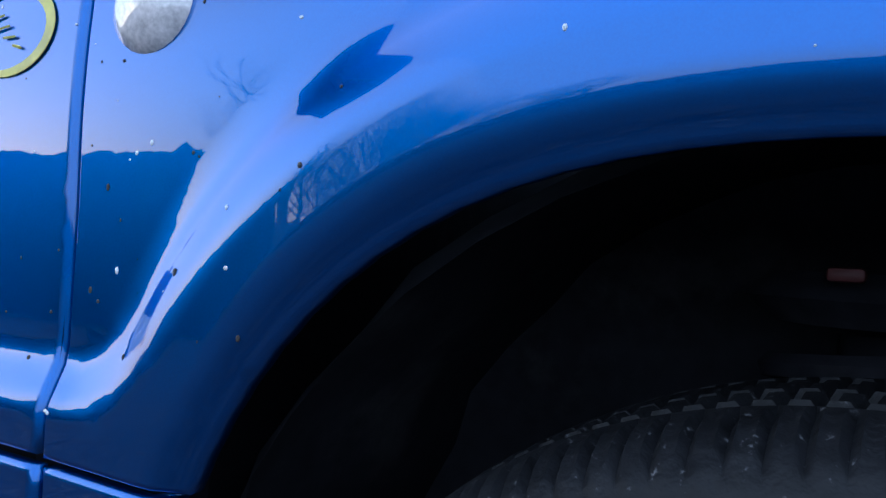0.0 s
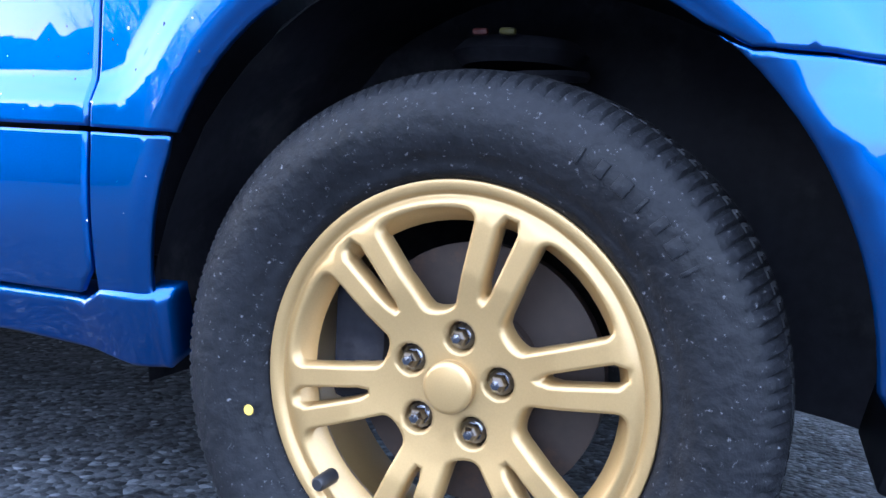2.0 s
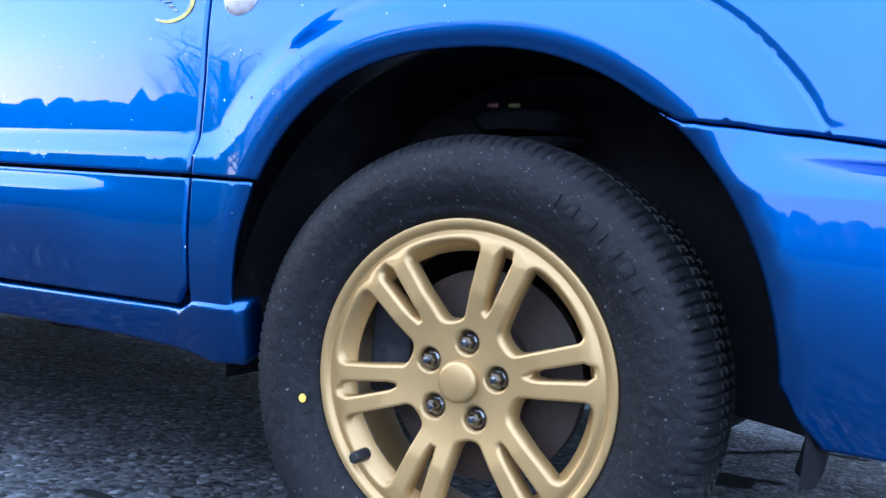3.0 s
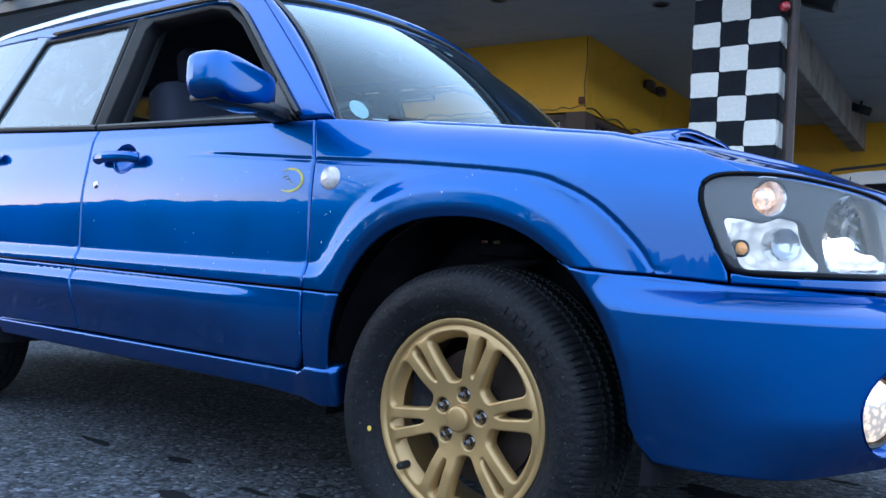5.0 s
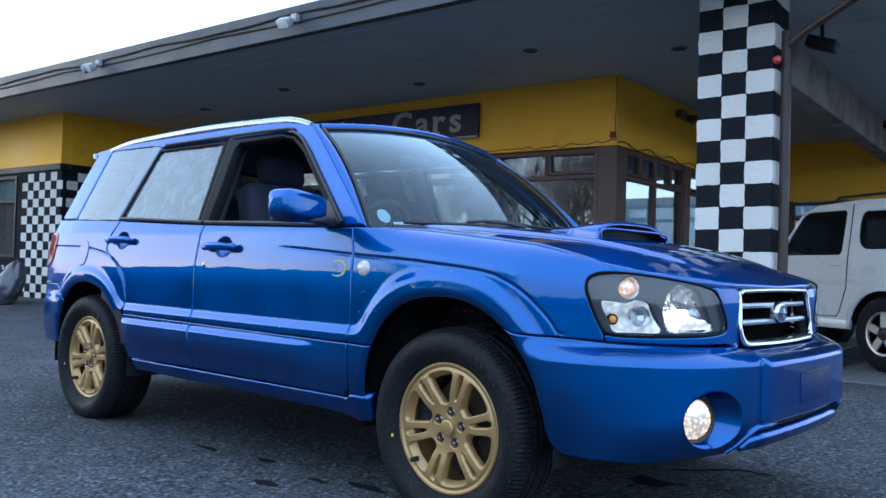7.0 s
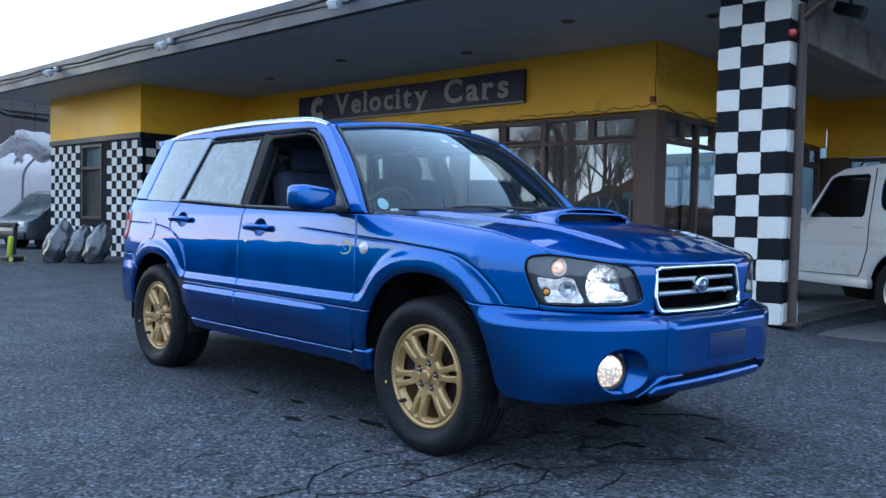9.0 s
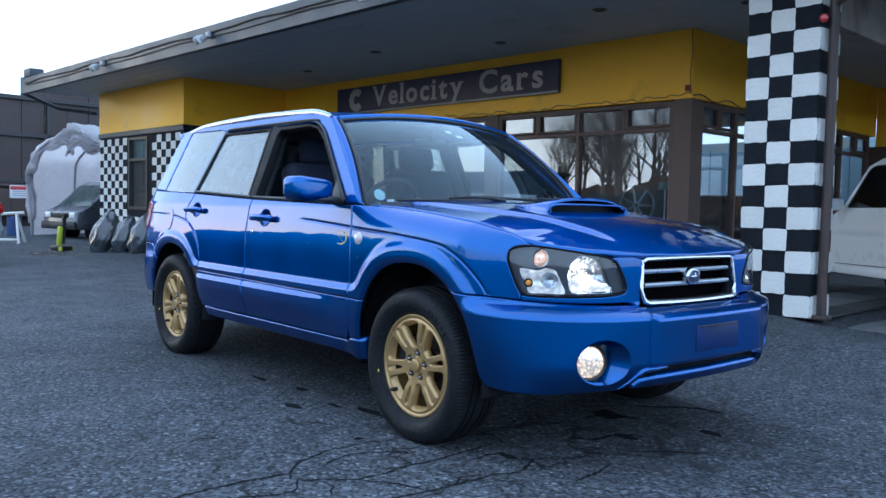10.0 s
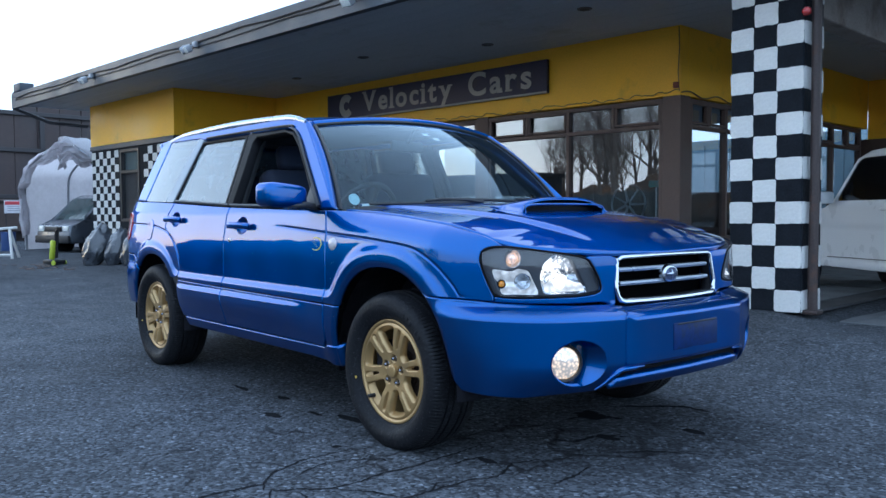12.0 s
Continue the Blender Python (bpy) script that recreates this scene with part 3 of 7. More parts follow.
part("bumper_lip", patch([(MID - 0.45, 0.318), (MID + 0.45, 0.318), (MID + 0.42, 0.352), (MID + 0.36, 0.362), (MID - 0.36, 0.362), (MID - 0.42, 0.352)],
     lambda u, v: skin(u, v) + Vector((0.012 + (0.34 - v) * 0.2, 0, 0)), 0.025, thick=0.05, edge=0.012, gap=0), PAINT, car)
part("bumper_centre", patch([(MID - 0.392, 0.408), (MID + 0.392, 0.408), (MID + 0.390, 0.585), (MID + 0.380, 0.612), (MID - 0.380, 0.612), (MID - 0.390, 0.585)],
     lambda u, v: skin(u, v) + Vector((0.009, 0, 0)), 0.025, thick=0.015, edge=0.008, gap=0), PAINT, car, "raised middle section of the bumper")
# raised brows that lead from the fog lamps up to the middle section
brow = spline([(MID - 0.50, 0.322), (MID - 0.465, 0.348), (MID - 0.435, 0.378), (MID - 0.405, 0.394), (MID - 0.35, 0.399), (MID - 0.30, 0.400)], 5)
for side in (brow, [(2 * MID - s, z) for s, z in brow]):
    bm = bmesh.new()
    tube(bm, [skin(s, z) + Vector((0.001, 0, 0)) for s, z in side], [0.004 + 0.006 * math.sin(math.pi * i / (len(side) - 1)) for i in range(len(side))], 10)
    part("bumper_brow", bm, PAINT, car)
# painted panel between lamp and grille
filler = [(HL0 + 0.046, 0.638), (HL1, 0.634), (MID - 0.36, 0.626), (GR - 0.004, 0.628), (GR, 0.70), (GR + 0.004, 0.798), (GR - 0.03, 0.806), (HL1 - 0.06, 0.808),
          *lamp_low, (HL0 + 0.046, 0.66)]
pair("lamp_surround", patch(filler, skin, 0.02, thick=0.03), PAINT, car)

# bonnet
hood_mid = line([p[:2] for p in spline([(-0.5, 1.0), (-0.3, 1.005), (0.0, 0.985), (0.3, 0.953), (0.5, 0.915), (0.62, 0.888), (0.70, 0.864), (0.755, 0.838), (0.79, 0.815)], 6)])
ridge = line([(-0.5, 0.62), (-0.1, 0.54), (0.3, 0.44), (0.7, 0.34), (0.8, 0.32)])


hood_rim = line([(-0.6, 0.99), (-0.45, 0.985), (-0.2, 0.975), (0.0, 0.957), (0.292, 0.926), (0.38, 0.906), (0.458, 0.886), (0.493, 0.871), (0.546, 0.860), (0.589, 0.853), (0.65, 0.841), (0.70, 0.826), (0.80, 0.806)])


def bonnet(x, y):
    w = 0.735 - 0.045 * smooth(0.2, 0.6, x)
    t = min(abs(y) / w, 1.0)
    e = min(hood_rim(x) + 0.003, hood_mid(x))
    z = e + (hood_mid(x) - e) * (1 - t ** 2.2)
    z += 0.012 * (1 - smooth(-0.03, 0.02, abs(y) - ridge(x))) * (1 - smooth(0.5, 0.72, x))
    z -= 0.008 * smooth(0.5, 0.68, x)
    return Vector((x, y, z))


hood = [(-0.30, 0.0), (-0.31, -0.2), (-0.36, -0.45), (-0.45, -0.66), (-0.44, -0.735), (-0.2, -0.74), (0.0, -0.737), (0.3, -0.735), (0.4, -0.722), (0.5, -0.700), (0.552, -0.682), (0.600, -0.667), (0.637, -0.641), (0.668, -0.604), (0.706, -0.546), (0.746, -0.446), (0.757, -0.408), (0.771, -0.32), (0.780, -0.15), (0.785, 0.0)]
hood = hood + [(x, -y) for x, y in hood[-2:0:-1]]
creases = [(x, sg * (ridge(x) + o)) for x in np.arange(-0.42, 0.74, 0.02) for o in (-0.036, -0.022, -0.010, 0.0, 0.010, 0.024) for sg in (1, -1)]
part("bonnet", patch(hood, bonnet, 0.025, thick=0.02, edge=0.006, lines=creases), PAINT, car, "blue bonnet with raised centre")
# air scoop on the bonnet
def scoop(u, v):
    # u along x from the tip, v across
    t = smooth(-0.02, 0.21, u)
    w = 0.30 - 0.02 * t
    k = max(1 - (abs(v) / w) ** 3.2, 0)
    p = bonnet(u, v)
    return Vector((u + 0.02 * k, v, p.z + 0.003 + 0.056 * t * k ** 0.6))


sc = [(-0.06, 0.0), (-0.05, -0.18), (0.02, -0.27), (0.12, -0.295), (0.25, -0.292), (0.235, -0.27), (0.215, -0.255), (0.205, 0.0)]
sc = sc + [(x, -y) for x, y in sc[-2:0:-1]]
part("bonnet_scoop", patch(sc, scoop, 0.018, thick=0.012, edge=0.005, gap=0), PAINT, car, "blue bonnet air scoop with black mouth")
bm = bmesh.new()
box(bm, (0.165, 0, 0.975), (0.05, 0.50, 0.055), 0.006)
part("scoop_mouth", bm, GLOSSBLACK, car)
bm = bmesh.new()
ring = [(0.236, 0.262 * math.copysign(abs(math.cos(a)) ** 0.35, math.cos(a)), 0.980 + 0.024 * math.copysign(abs(math.sin(a)) ** 0.6, math.sin(a))) for a in np.linspace(0, 2 * math.pi, 49)[:-1]]
tube(bm, ring, 0.005, 8, close=True)
part("scoop_rim", bm, PAINT, car)

# glasshouse: right side drawn in (x, z), mirrored
def side_at(lift):
    def f(u, v):
        return skin(u, v) + Vector((0, -lift, lift * 0.4))
    return f


cant = [(-0.42, 0.992), (-0.56, 1.118), (-0.72, 1.255), (-0.86, 1.372), (-0.93, 1.425), (-1.05, 1.452), (-1.3, 1.466), (-2.2, 1.476), (-2.75, 1.474), (-2.93, 1.455), (-2.99, 1.3), (-3.06, 1.06), (-2.80, 1.056),
        (-2.805, 1.075), (-2.735, 1.42), (-2.72, 1.445), (-2.235, 1.437), (-2.14, 1.424), (-1.5, 1.418), (-1.12, 1.416), (-1.02, 1.395), (-0.93, 1.342), (-0.75, 1.186), (-0.60, 1.055), (-0.545, 1.0), (-0.535, 0.99)]
pair("roof_side", patch(cant, skin, 0.024, thick=0.03, edge=0.006), PAINT, car)
frame_f = [(-1.475, 1.006), (-1.50, 1.012), (-1.535, 1.412), (-1.14, 1.410), (-1.03, 1.388), (-0.935, 1.336), (-0.755, 1.182), (-0.61, 1.055), (-0.545, 0.992)]
hole_f = [(-1.435, 1.022), (-1.44, 1.20), (-1.452, 1.360), (-1.43, 1.386), (-1.12, 1.391), (-1.035, 1.372), (-0.935, 1.308), (-0.785, 1.178), (-0.685, 1.088), (-0.665, 1.055), (-0.665, 1.018)]
pair("front_window_frame", patch(frame_f, side_at(0.002), 0.03, holes=(hole_f,), thick=0.05, edge=0.006, gap=0.001), GLOSSBLACK, car, "black window frame with the glass lowered")
frame_r = [(-1.505, 1.012), (-2.275, 1.038), (-2.155, 1.412), (-1.54, 1.412)]
hole_r = [(-1.535, 1.026), (-2.245, 1.050), (-2.142, 1.382), (-2.122, 1.396), (-1.572, 1.392)]
pair("rear_window_frame", patch(frame_r, side_at(0.002), 0.03, holes=(hole_r,), thick=0.05, edge=0.006, gap=0.001), GLOSSBLACK, car)
pair("rear_side_glass", patch([(-1.52, 1.015), (-2.258, 1.038), (-2.14, 1.405), (-1.56, 1.402)], side_at(-0.008), 0.06, thick=0.004, edge=0.002), SIDEGLASS, car, "damp clouded side glass")
pair("rear_pillar_trim", patch([(-2.275, 1.036), (-2.405, 1.04), (-2.345, 1.19), (-2.235, 1.437), (-2.145, 1.425), (-2.21, 1.24)], side_at(0.003), 0.03, thick=0.02, edge=0.005), PILLAR, car, "grey blue pillar trim")
pair("quarter_glass", patch(chaikin([(-2.805, 1.052), (-2.41, 1.042), (-2.24, 1.437), (-2.725, 1.446)], 0), side_at(-0.004), 0.05, thick=0.004, edge=0.003), SIDEGLASS, car, "damp clouded quarter glass")
# rubber strip along the waist
bm = bmesh.new()
for a, b in ((-0.56, -1.46), (-1.475, -2.24)):
    pts = [skin(x, belt(x) + 0.006) + Vector((0, -0.004, 0)) for x in np.linspace(a, b, 14)]
    tube(bm, pts, 0.009, 6)
pair("waist_strip", bm, BLACK, car)
# wind deflector line at the front pillar
bm = bmesh.new()
tube(bm, [skin(x, z) + Vector((0, -0.006, 0.003)) for x, z in spline([(-0.535, 1.0), (-0.61, 1.065), (-0.76, 1.194), (-0.94, 1.348), (-1.04, 1.402), (-1.16, 1.424), (-2.1, 1.428)], 6)], 0.007, 6)
pair("door_seal", bm, BLACK, car)

# roof and windscreen
def roof(x, y):
    crown = 0.042
    e = 1.470 - 0.044 * smooth(-1.25, -0.85, x) - 0.02 * smooth(-2.5, -3.0, x)
    return Vector((x, y, e + crown * (1 - (abs(y) / 0.64) ** 2)))


rf = [(-0.865, 0.0), (-0.875, -0.3), (-0.905, -0.52), (-0.945, -0.622), (-1.1, -0.628), (-2.2, -0.622), (-2.9, -0.612), (-2.98, -0.3), (-2.99, 0.0)]
rf = rf + [(x, -y) for x, y in rf[-2:0:-1]]
part("roof", patch(rf, roof, 0.05, thick=0.03, edge=0.008, gap=0), PAINT, car)
ws_low = line([p for p in [(-0.76, -0.47), (-0.6, -0.375), (-0.4, -0.315), (-0.2, -0.285), (0.0, -0.275), (0.2, -0.285), (0.4, -0.315), (0.6, -0.375), (0.76, -0.47)]])


def screen(u, v):
    """u across from -1 to 1, v up from 0 to 1."""
    yb, yt = 0.762 * u, 0.605 * u
    xb, xt = -0.275 - 0.19 * abs(u) ** 2.2, -0.868 - 0.062 * u * u
    zb, zt = 0.992, 1.460 - 0.045 * u * u
    b = 0.035 * 4 * v * (1 - v)
    return Vector((xb + (xt - xb) * v + b * 0.6, yb + (yt - yb) * v, zb + (zt - zb) * v + b * 0.8))


def pillar(u, v):
    """The front pillar's face, from the screen's edge (v = 0) to the roof side (v = 1)."""
    x = np.interp(u, [0, 0.27, 0.58, 0.86, 1], [-0.42, -0.56, -0.72, -0.86, -0.93])
    z = np.interp(u, [0, 0.27, 0.58, 0.86, 1], [0.992, 1.118, 1.255, 1.372, 1.425])
    a, b = screen(-0.995, (z - 0.992) / 0.423 * 0.99), skin(float(x), float(z))
    return a.lerp(b, v) + Vector((0.5, -0.35, 0.6)) * 0.06 * v * (1 - v)


pair("front_pillar", patch([(0, 0.06), (1, 0.06), (1, 0.99), (0, 0.99)], pillar, 0.08, thick=0.012, edge=0.004, gap=0), PAINT, car)
part("windscreen", patch([(-1, -0.03), (1, -0.03), (1, 1), (-1, 1)], screen, 0.06, thick=0.001, edge=0.001, gap=0), WINDSCREEN, car, "windscreen with small round stickers")
bm = bmesh.new()
tube(bm, [screen(u, v) + Vector((0.002, 0, 0.003)) for u, v in [(-0.985, v) for v in np.linspace(-0.02, 0.985, 18)] + [(u, 0.988) for u in np.linspace(-0.96, 0.96, 24)] + [(0.985, v) for v in np.linspace(0.985, -0.02, 18)]], 0.009, 6)
part("windscreen_seal", bm, BLACK, car)
bm = bmesh.new()
tube(bm, [screen(u, 0.992) + Vector((-0.008, 0, 0.010)) for u in np.linspace(-0.99, 0.99, 30)], 0.017, 10)
part("roof_edge", bm, PAINT, car)
bm = bmesh.new()
for y0, y1 in ((-0.70, 0.70),):
    pts = [(ws_low(y) + 0.02, y, 0.982) for y in np.linspace(y0, y1, 24)]
    for dx, dz in ((0.0, 0.0), (0.03, -0.004), (0.06, -0.012)):
        tube(bm, [(x + dx, y, z + dz) for x, y, z in pts], 0.02, 6)
part("cowl_panel", bm, BLACK, car)
for y0, y1, rise in ((-0.06, -0.62, -0.015), (0.50, -0.06, 0.022)):
    bm = bmesh.new()
    tube(bm, [screen(y / 0.74, v) + Vector((0.016, 0, 0.020)) for y, v in [(y0 + (y1 - y0) * i / 10, 0.012 + rise * i / 10) for i in range(11)]], [0.013] * 4 + [0.008] * 7, 6)
    tube(bm, [screen((y0 + (y1 - y0) * w) / 0.74, v) + Vector((0.026, 0, 0.026)) for w, v in ((0.0, 0.0), (0.15, 0.022), (0.4, 0.026), (0.55, 0.02 + rise * 0.5))], [0.015, 0.012, 0.008, 0.006], 6)
    part("wiper", bm, BLACK, car)
# stickers on the glass
STICKER = material("pale blue sticker", (0.42, 0.55, 0.58), rough=0.5, vary=0.35, fine=140)
WHITE = material("white paper", (0.75, 0.76, 0.76), rough=0.7, vary=0.06)
disc = [(-0.895 + 0.031 * math.cos(a), 0.085 + 0.050 * math.sin(a)) for a in np.linspace(0, 2 * math.pi, 25)[:-1]]
part("sticker", patch(disc, lambda u, v: screen(u, v) + Vector((-0.004, 0, -0.004)), 0.03, thick=0.0005, edge=0.0005, gap=0), STICKER, car, "round pale blue sticker")
part("sticker", patch([(-0.86, 0.022), (-0.77, 0.03), (-0.77, 0.05), (-0.86, 0.042)], lambda u, v: screen(u, v) + Vector((-0.004, 0, -0.004)), 0.05, thick=0.0005, edge=0.0005, gap=0), WHITE, car, "small white paper sticker")
for u, v in ((-0.05, 0.80), (0.02, 0.74)):
    part("sticker", patch([(u, v), (u + 0.06, v), (u + 0.06, v + 0.035), (u, v + 0.035)], lambda a, b: screen(a, b) + Vector((-0.004, 0, -0.004)), 0.05, thick=0.0005, edge=0.0005, gap=0), WHITE, car)

# roof rails and rear spoiler
bm = bmesh.new()
pts = spline([(-0.97, -0.618, 1.435), (-1.08, -0.614, 1.462), (-1.25, -0.610, 1.476), (-1.8, -0.606, 1.489), (-2.4, -0.604, 1.481), (-2.62, -0.604, 1.468), (-2.74, -0.606, 1.450)], 6)
tube(bm, pts, [0.012 + 0.007 * math.sin(math.pi * i / (len(pts) - 1)) for i in range(len(pts))], 10)
pair("roof_rail", bm, RAIL, car, "slim pale blue roof rail")
part("spoiler", patch(chaikin([(-2.90, -0.60), (-3.05, -0.58), (-3.08, 0.0), (-3.05, 0.58), (-2.90, 0.60), (-2.91, 0.0)], 1), lambda x, y: Vector((x, y, 1.462 + 0.020 * smooth(-2.9, -3.06, x) - 0.02 * (y / 0.6) ** 2)), 0.04, thick=0.03, edge=0.008, gap=0), PAINT, car)
part("rear_glass", patch([(-0.6, 1.06), (0.6, 1.06), (0.55, 1.46), (-0.55, 1.46)], lambda y, z: Vector((-3.36 + (z - 1.06) * 0.95 + 0.25 * y * y, -y, z)), 0.1, thick=0.004), SIDEGLASS, car)

# lamps
LITBOWL = lit_glass("lit reflector", (1.0, 0.92, 0.84), 38, 0.22, 0.75)
DIMBOWL = lit_glass("dimly lit reflector", (0.90, 0.95, 1.0), 45, 0.15, 0.48)
FOGLIT = lit_glass("lit fog lamp glass", (1.0, 0.68, 0.40), 95, 0.15, 0.95)
for sgn in (1, -1):
    mm = None if sgn == 1 else MIRROR
    lamp = part("headlamp", patch(lamp_outline, skin, 0.02, thick=0.004, edge=0.006, gap=0.001), LENS, car, "clear headlamp, lit", mm)

    if sgn == 1:
        BACK = Vector((0.75, -0.66, 0))
        main_o = chaikin(resample([(HL0 + 0.272, 0.672), (HL0 + 0.258, 0.735), (HL0 + 0.272, 0.780), (HL0 + 0.315, 0.812), (HL0 + 0.395, 0.796), (HL0 + 0.468, 0.676)], 0.03), 2)
        side_o = chaikin(resample([(HL0 + 0.035, 0.758), (HL0 + 0.125, 0.750), (HL0 + 0.150, 0.762), (HL0 + 0.200, 0.755), (HL0 + 0.250, 0.672), (HL0 + 0.080, 0.670)], 0.03), 2)
        turn_o = [(HL0 + 0.130 + 0.034 * math.cos(a), 0.800 + 0.030 * math.sin(a)) for a in np.linspace(0, 2 * math.pi, 25)[:-1]]

        def behind(deep, c=None, rx=1.0, rz=1.0):
            def f(u, v):
                e = 0 if c is None else max(1 - ((u - c[0]) / rx) ** 2 - ((v - c[1]) / rz) ** 2, 0)
                return skin(u, v) - BACK * (0.014 + deep * e)
            return f
        bezel_m = patch(lamp_outline, behind(0), 0.02, holes=(main_o, side_o, turn_o), thick=0.03, edge=0.004, gap=0.003)
        lit_o = [(u, min(v, 0.724 + 0.010 * math.sin((u - HL0) * 40))) for u, v in main_o]
        lit_o = [q for k, q in enumerate(lit_o) if math.dist(q, lit_o[k - 1]) > 0.0015]
        lit_m = patch(lit_o, lambda u, v: behind(0.060, (HL0 + 0.362, 0.738), 0.118, 0.078)(u, v), 0.012, thick=0.004, edge=0.001, gap=0.006)
        bm = bmesh.new()
        tube(bm, [skin(u, v) - BACK * 0.001 for u, v in resample(lamp_outline, 0.02)], 0.0042, 6, close=True)
        gasket_m = finish(bm)
        main_m = patch(main_o, behind(0.075, (HL0 + 0.362, 0.738), 0.118, 0.078), 0.012, thick=0.01, edge=0.002, gap=-0.003)
        side_m = patch(side_o, behind(0.055, (HL0 + 0.150, 0.712), 0.105, 0.06), 0.010, thick=0.01, edge=0.002, gap=-0.003)
        cup_m = patch(turn_o, behind(0.05, (HL0 + 0.130, 0.800), 0.038, 0.034), 0.008, thick=0.01, edge=0.002, gap=-0.003)
        face = Matrix.Rotation(radians(48), 4, "Z")

        def spot(s, z, back, prof, n=18):
            bm = bmesh.new()
            lathe(bm, prof, n, Matrix.Translation(skin(s, z) - BACK * back) @ face)
            return finish(bm)
        turn_m = spot(HL0 + 0.130, 0.800, 0.030, [(0.001, 0.014), (0.013, 0.011), (0.021, 0.0), (0.021, -0.02)])
        amber_m = spot(HL0 + 0.082, 0.705, 0.024, [(0.001, 0.008), (0.009, 0.005), (0.012, 0.0), (0.012, -0.02)])
        ring_m = spot(HL0 + 0.082, 0.705, 0.026, [(0.0125, 0.0), (0.0135, 0.003), (0.0165, 0.002), (0.0165, -0.02)])
        bulb_m = spot(HL0 + 0.355, 0.722, 0.055, [(0.0005, 0.012), (0.012, 0.01), (0.016, 0.0), (0.014, -0.03)])
        proj_m = spot(HL0 + 0.178, 0.716, 0.040, [(0.0005, -0.012), (0.010, -0.010), (0.020, -0.002), (0.027, 0.010), (0.030, 0.012), (0.032, 0.008), (0.032, -0.02)], 10)
        BEZEL = material("dark lamp bezel", (0.036, 0.041, 0.052), rough=0.4, metal=0.3, vary=0.2)
        FACET = material("faceted reflector", (0.60, 0.62, 0.65), rough=0.22, metal=1.0, vary=0.05, bump=0.05, bump_scale=28)
        PEACH = lit_glass("lit amber bulb", (1.0, 0.50, 0.22), 120, 0.15, 0.9)
        AMBER = material("amber lens", (0.85, 0.30, 0.02), rough=0.2, coat=0.5)
        BULB = lamp_material("lit headlamp bulb", (1.0, 0.90, 0.75), 2.5)
    part("lamp_bezel", bezel_m, BEZEL, lamp)
    part("reflector", main_m, FACET, lamp, "silver reflector bowl")
    part("lit_zone", lit_m, LITBOWL, lamp, "lit lower half of the reflector")
    part("gasket", gasket_m, GLOSSBLACK, lamp)
    part("reflector", side_m, DIMBOWL, lamp, "lit side lamp reflector")
    part("reflector", cup_m, FACET, lamp)
    part("indicator_bulb", turn_m, PEACH, lamp)
    part("side_bulb", amber_m, AMBER, lamp)
    part("bulb_ring", ring_m, GLOSSBLACK, lamp)
    part("main_bulb", bulb_m, BULB, lamp, "lit bulb")
    part("projector", proj_m, FACET, lamp)
    # fog lamp in its round recess
    if sgn == 1:
        def recess(u, v):
            a = u
            k = v
            rx, rz = 0.106 - 0.028 * k, 0.084 - 0.016 * k
            p = skin(FOG_S + rx * math.cos(a) * 1.0, FOG_Z + rz * math.sin(a))
            back = Vector((0.742, -0.590, FOG_Z + 0.003)) + Vector((-0.03, 0.0, 0)) + Vector((0.35 * rz * math.cos(a) * 0.9, 0.85 * rz * math.cos(a) * 1.02, rz * math.sin(a)))
            t = k
            return p.lerp(back, t)
        bm = bmesh.new()
        n1, n2 = 40, 7
        g = [[bm.verts.new(recess(2 * math.pi * i / n1, j / (n2 - 1))) for i in range(n1)] for j in range(n2)]
        for j in range(n2 - 1):
            for i in range(n1):
                bm.faces.new((g[j][i], g[j][(i + 1) % n1], g[j + 1][(i + 1) % n1], g[j + 1][i]))
        bm.faces.new(g[-1])
        recess_m = finish(bm)
        fm = Matrix.Translation((0.757, -0.600, FOG_Z + 0.002)) @ Matrix.Rotation(radians(57), 4, "Z") @ Matrix.Scale(1.07, 4)
        bm = bmesh.new()
        lathe(bm, [(0.0005, 0.010), (0.03, 0.008), (0.052, 0.0), (0.055, -0.006), (0.055, -0.03)], 32, fm)
        fog_m = finish(bm)
        bm = bmesh.new()
        lathe(bm, [(0.056, -0.02), (0.056, 0.004), (0.061, 0.006), (0.066, 0.0), (0.066, -0.02)], 32, fm)
        fogring_m = finish(bm)
    rec = part("fog_recess", recess_m, PAINT, car, "", mm)
    part("fog_lamp", fog_m, FOGLIT, rec, "lit round fog lamp")
    part("fog_bezel", fogring_m, BLACK, rec)
# grille
def grille_at(y, z, back=0.0):
    t = (z - 0.61) / 0.19
    return Vector((0.794 - 0.019 * t - 0.10 * y * y - back, y, z))


def grille_loop(w, z0, z1):
    # rounded corners, slightly bowed top and bottom, widest low down
    q = [(-w, z0 + 0.022), (-w + 0.008, z0 + 0.007), (-w + 0.028, z0)] + [(-w + 0.03 + (2 * w - 0.06) * k / 12, z0 - 0.004 * math.sin(math.pi * k / 12)) for k in range(1, 12)]
    q += [(w - 0.028, z0), (w - 0.008, z0 + 0.007), (w, z0 + 0.022), (w + 0.008, z0 + 0.05), (w - 0.004, z1 - 0.025), (w - 0.010, z1 - 0.008), (w - 0.030, z1)]
    q += [(w - 0.03 - (2 * w - 0.06) * k / 12, z1 + 0.003 * math.sin(math.pi * k / 12)) for k in range(1, 12)]
    return q + [(-w + 0.030, z1), (-w + 0.010, z1 - 0.008), (-w + 0.004, z1 - 0.025), (-w - 0.008, z0 + 0.05)]


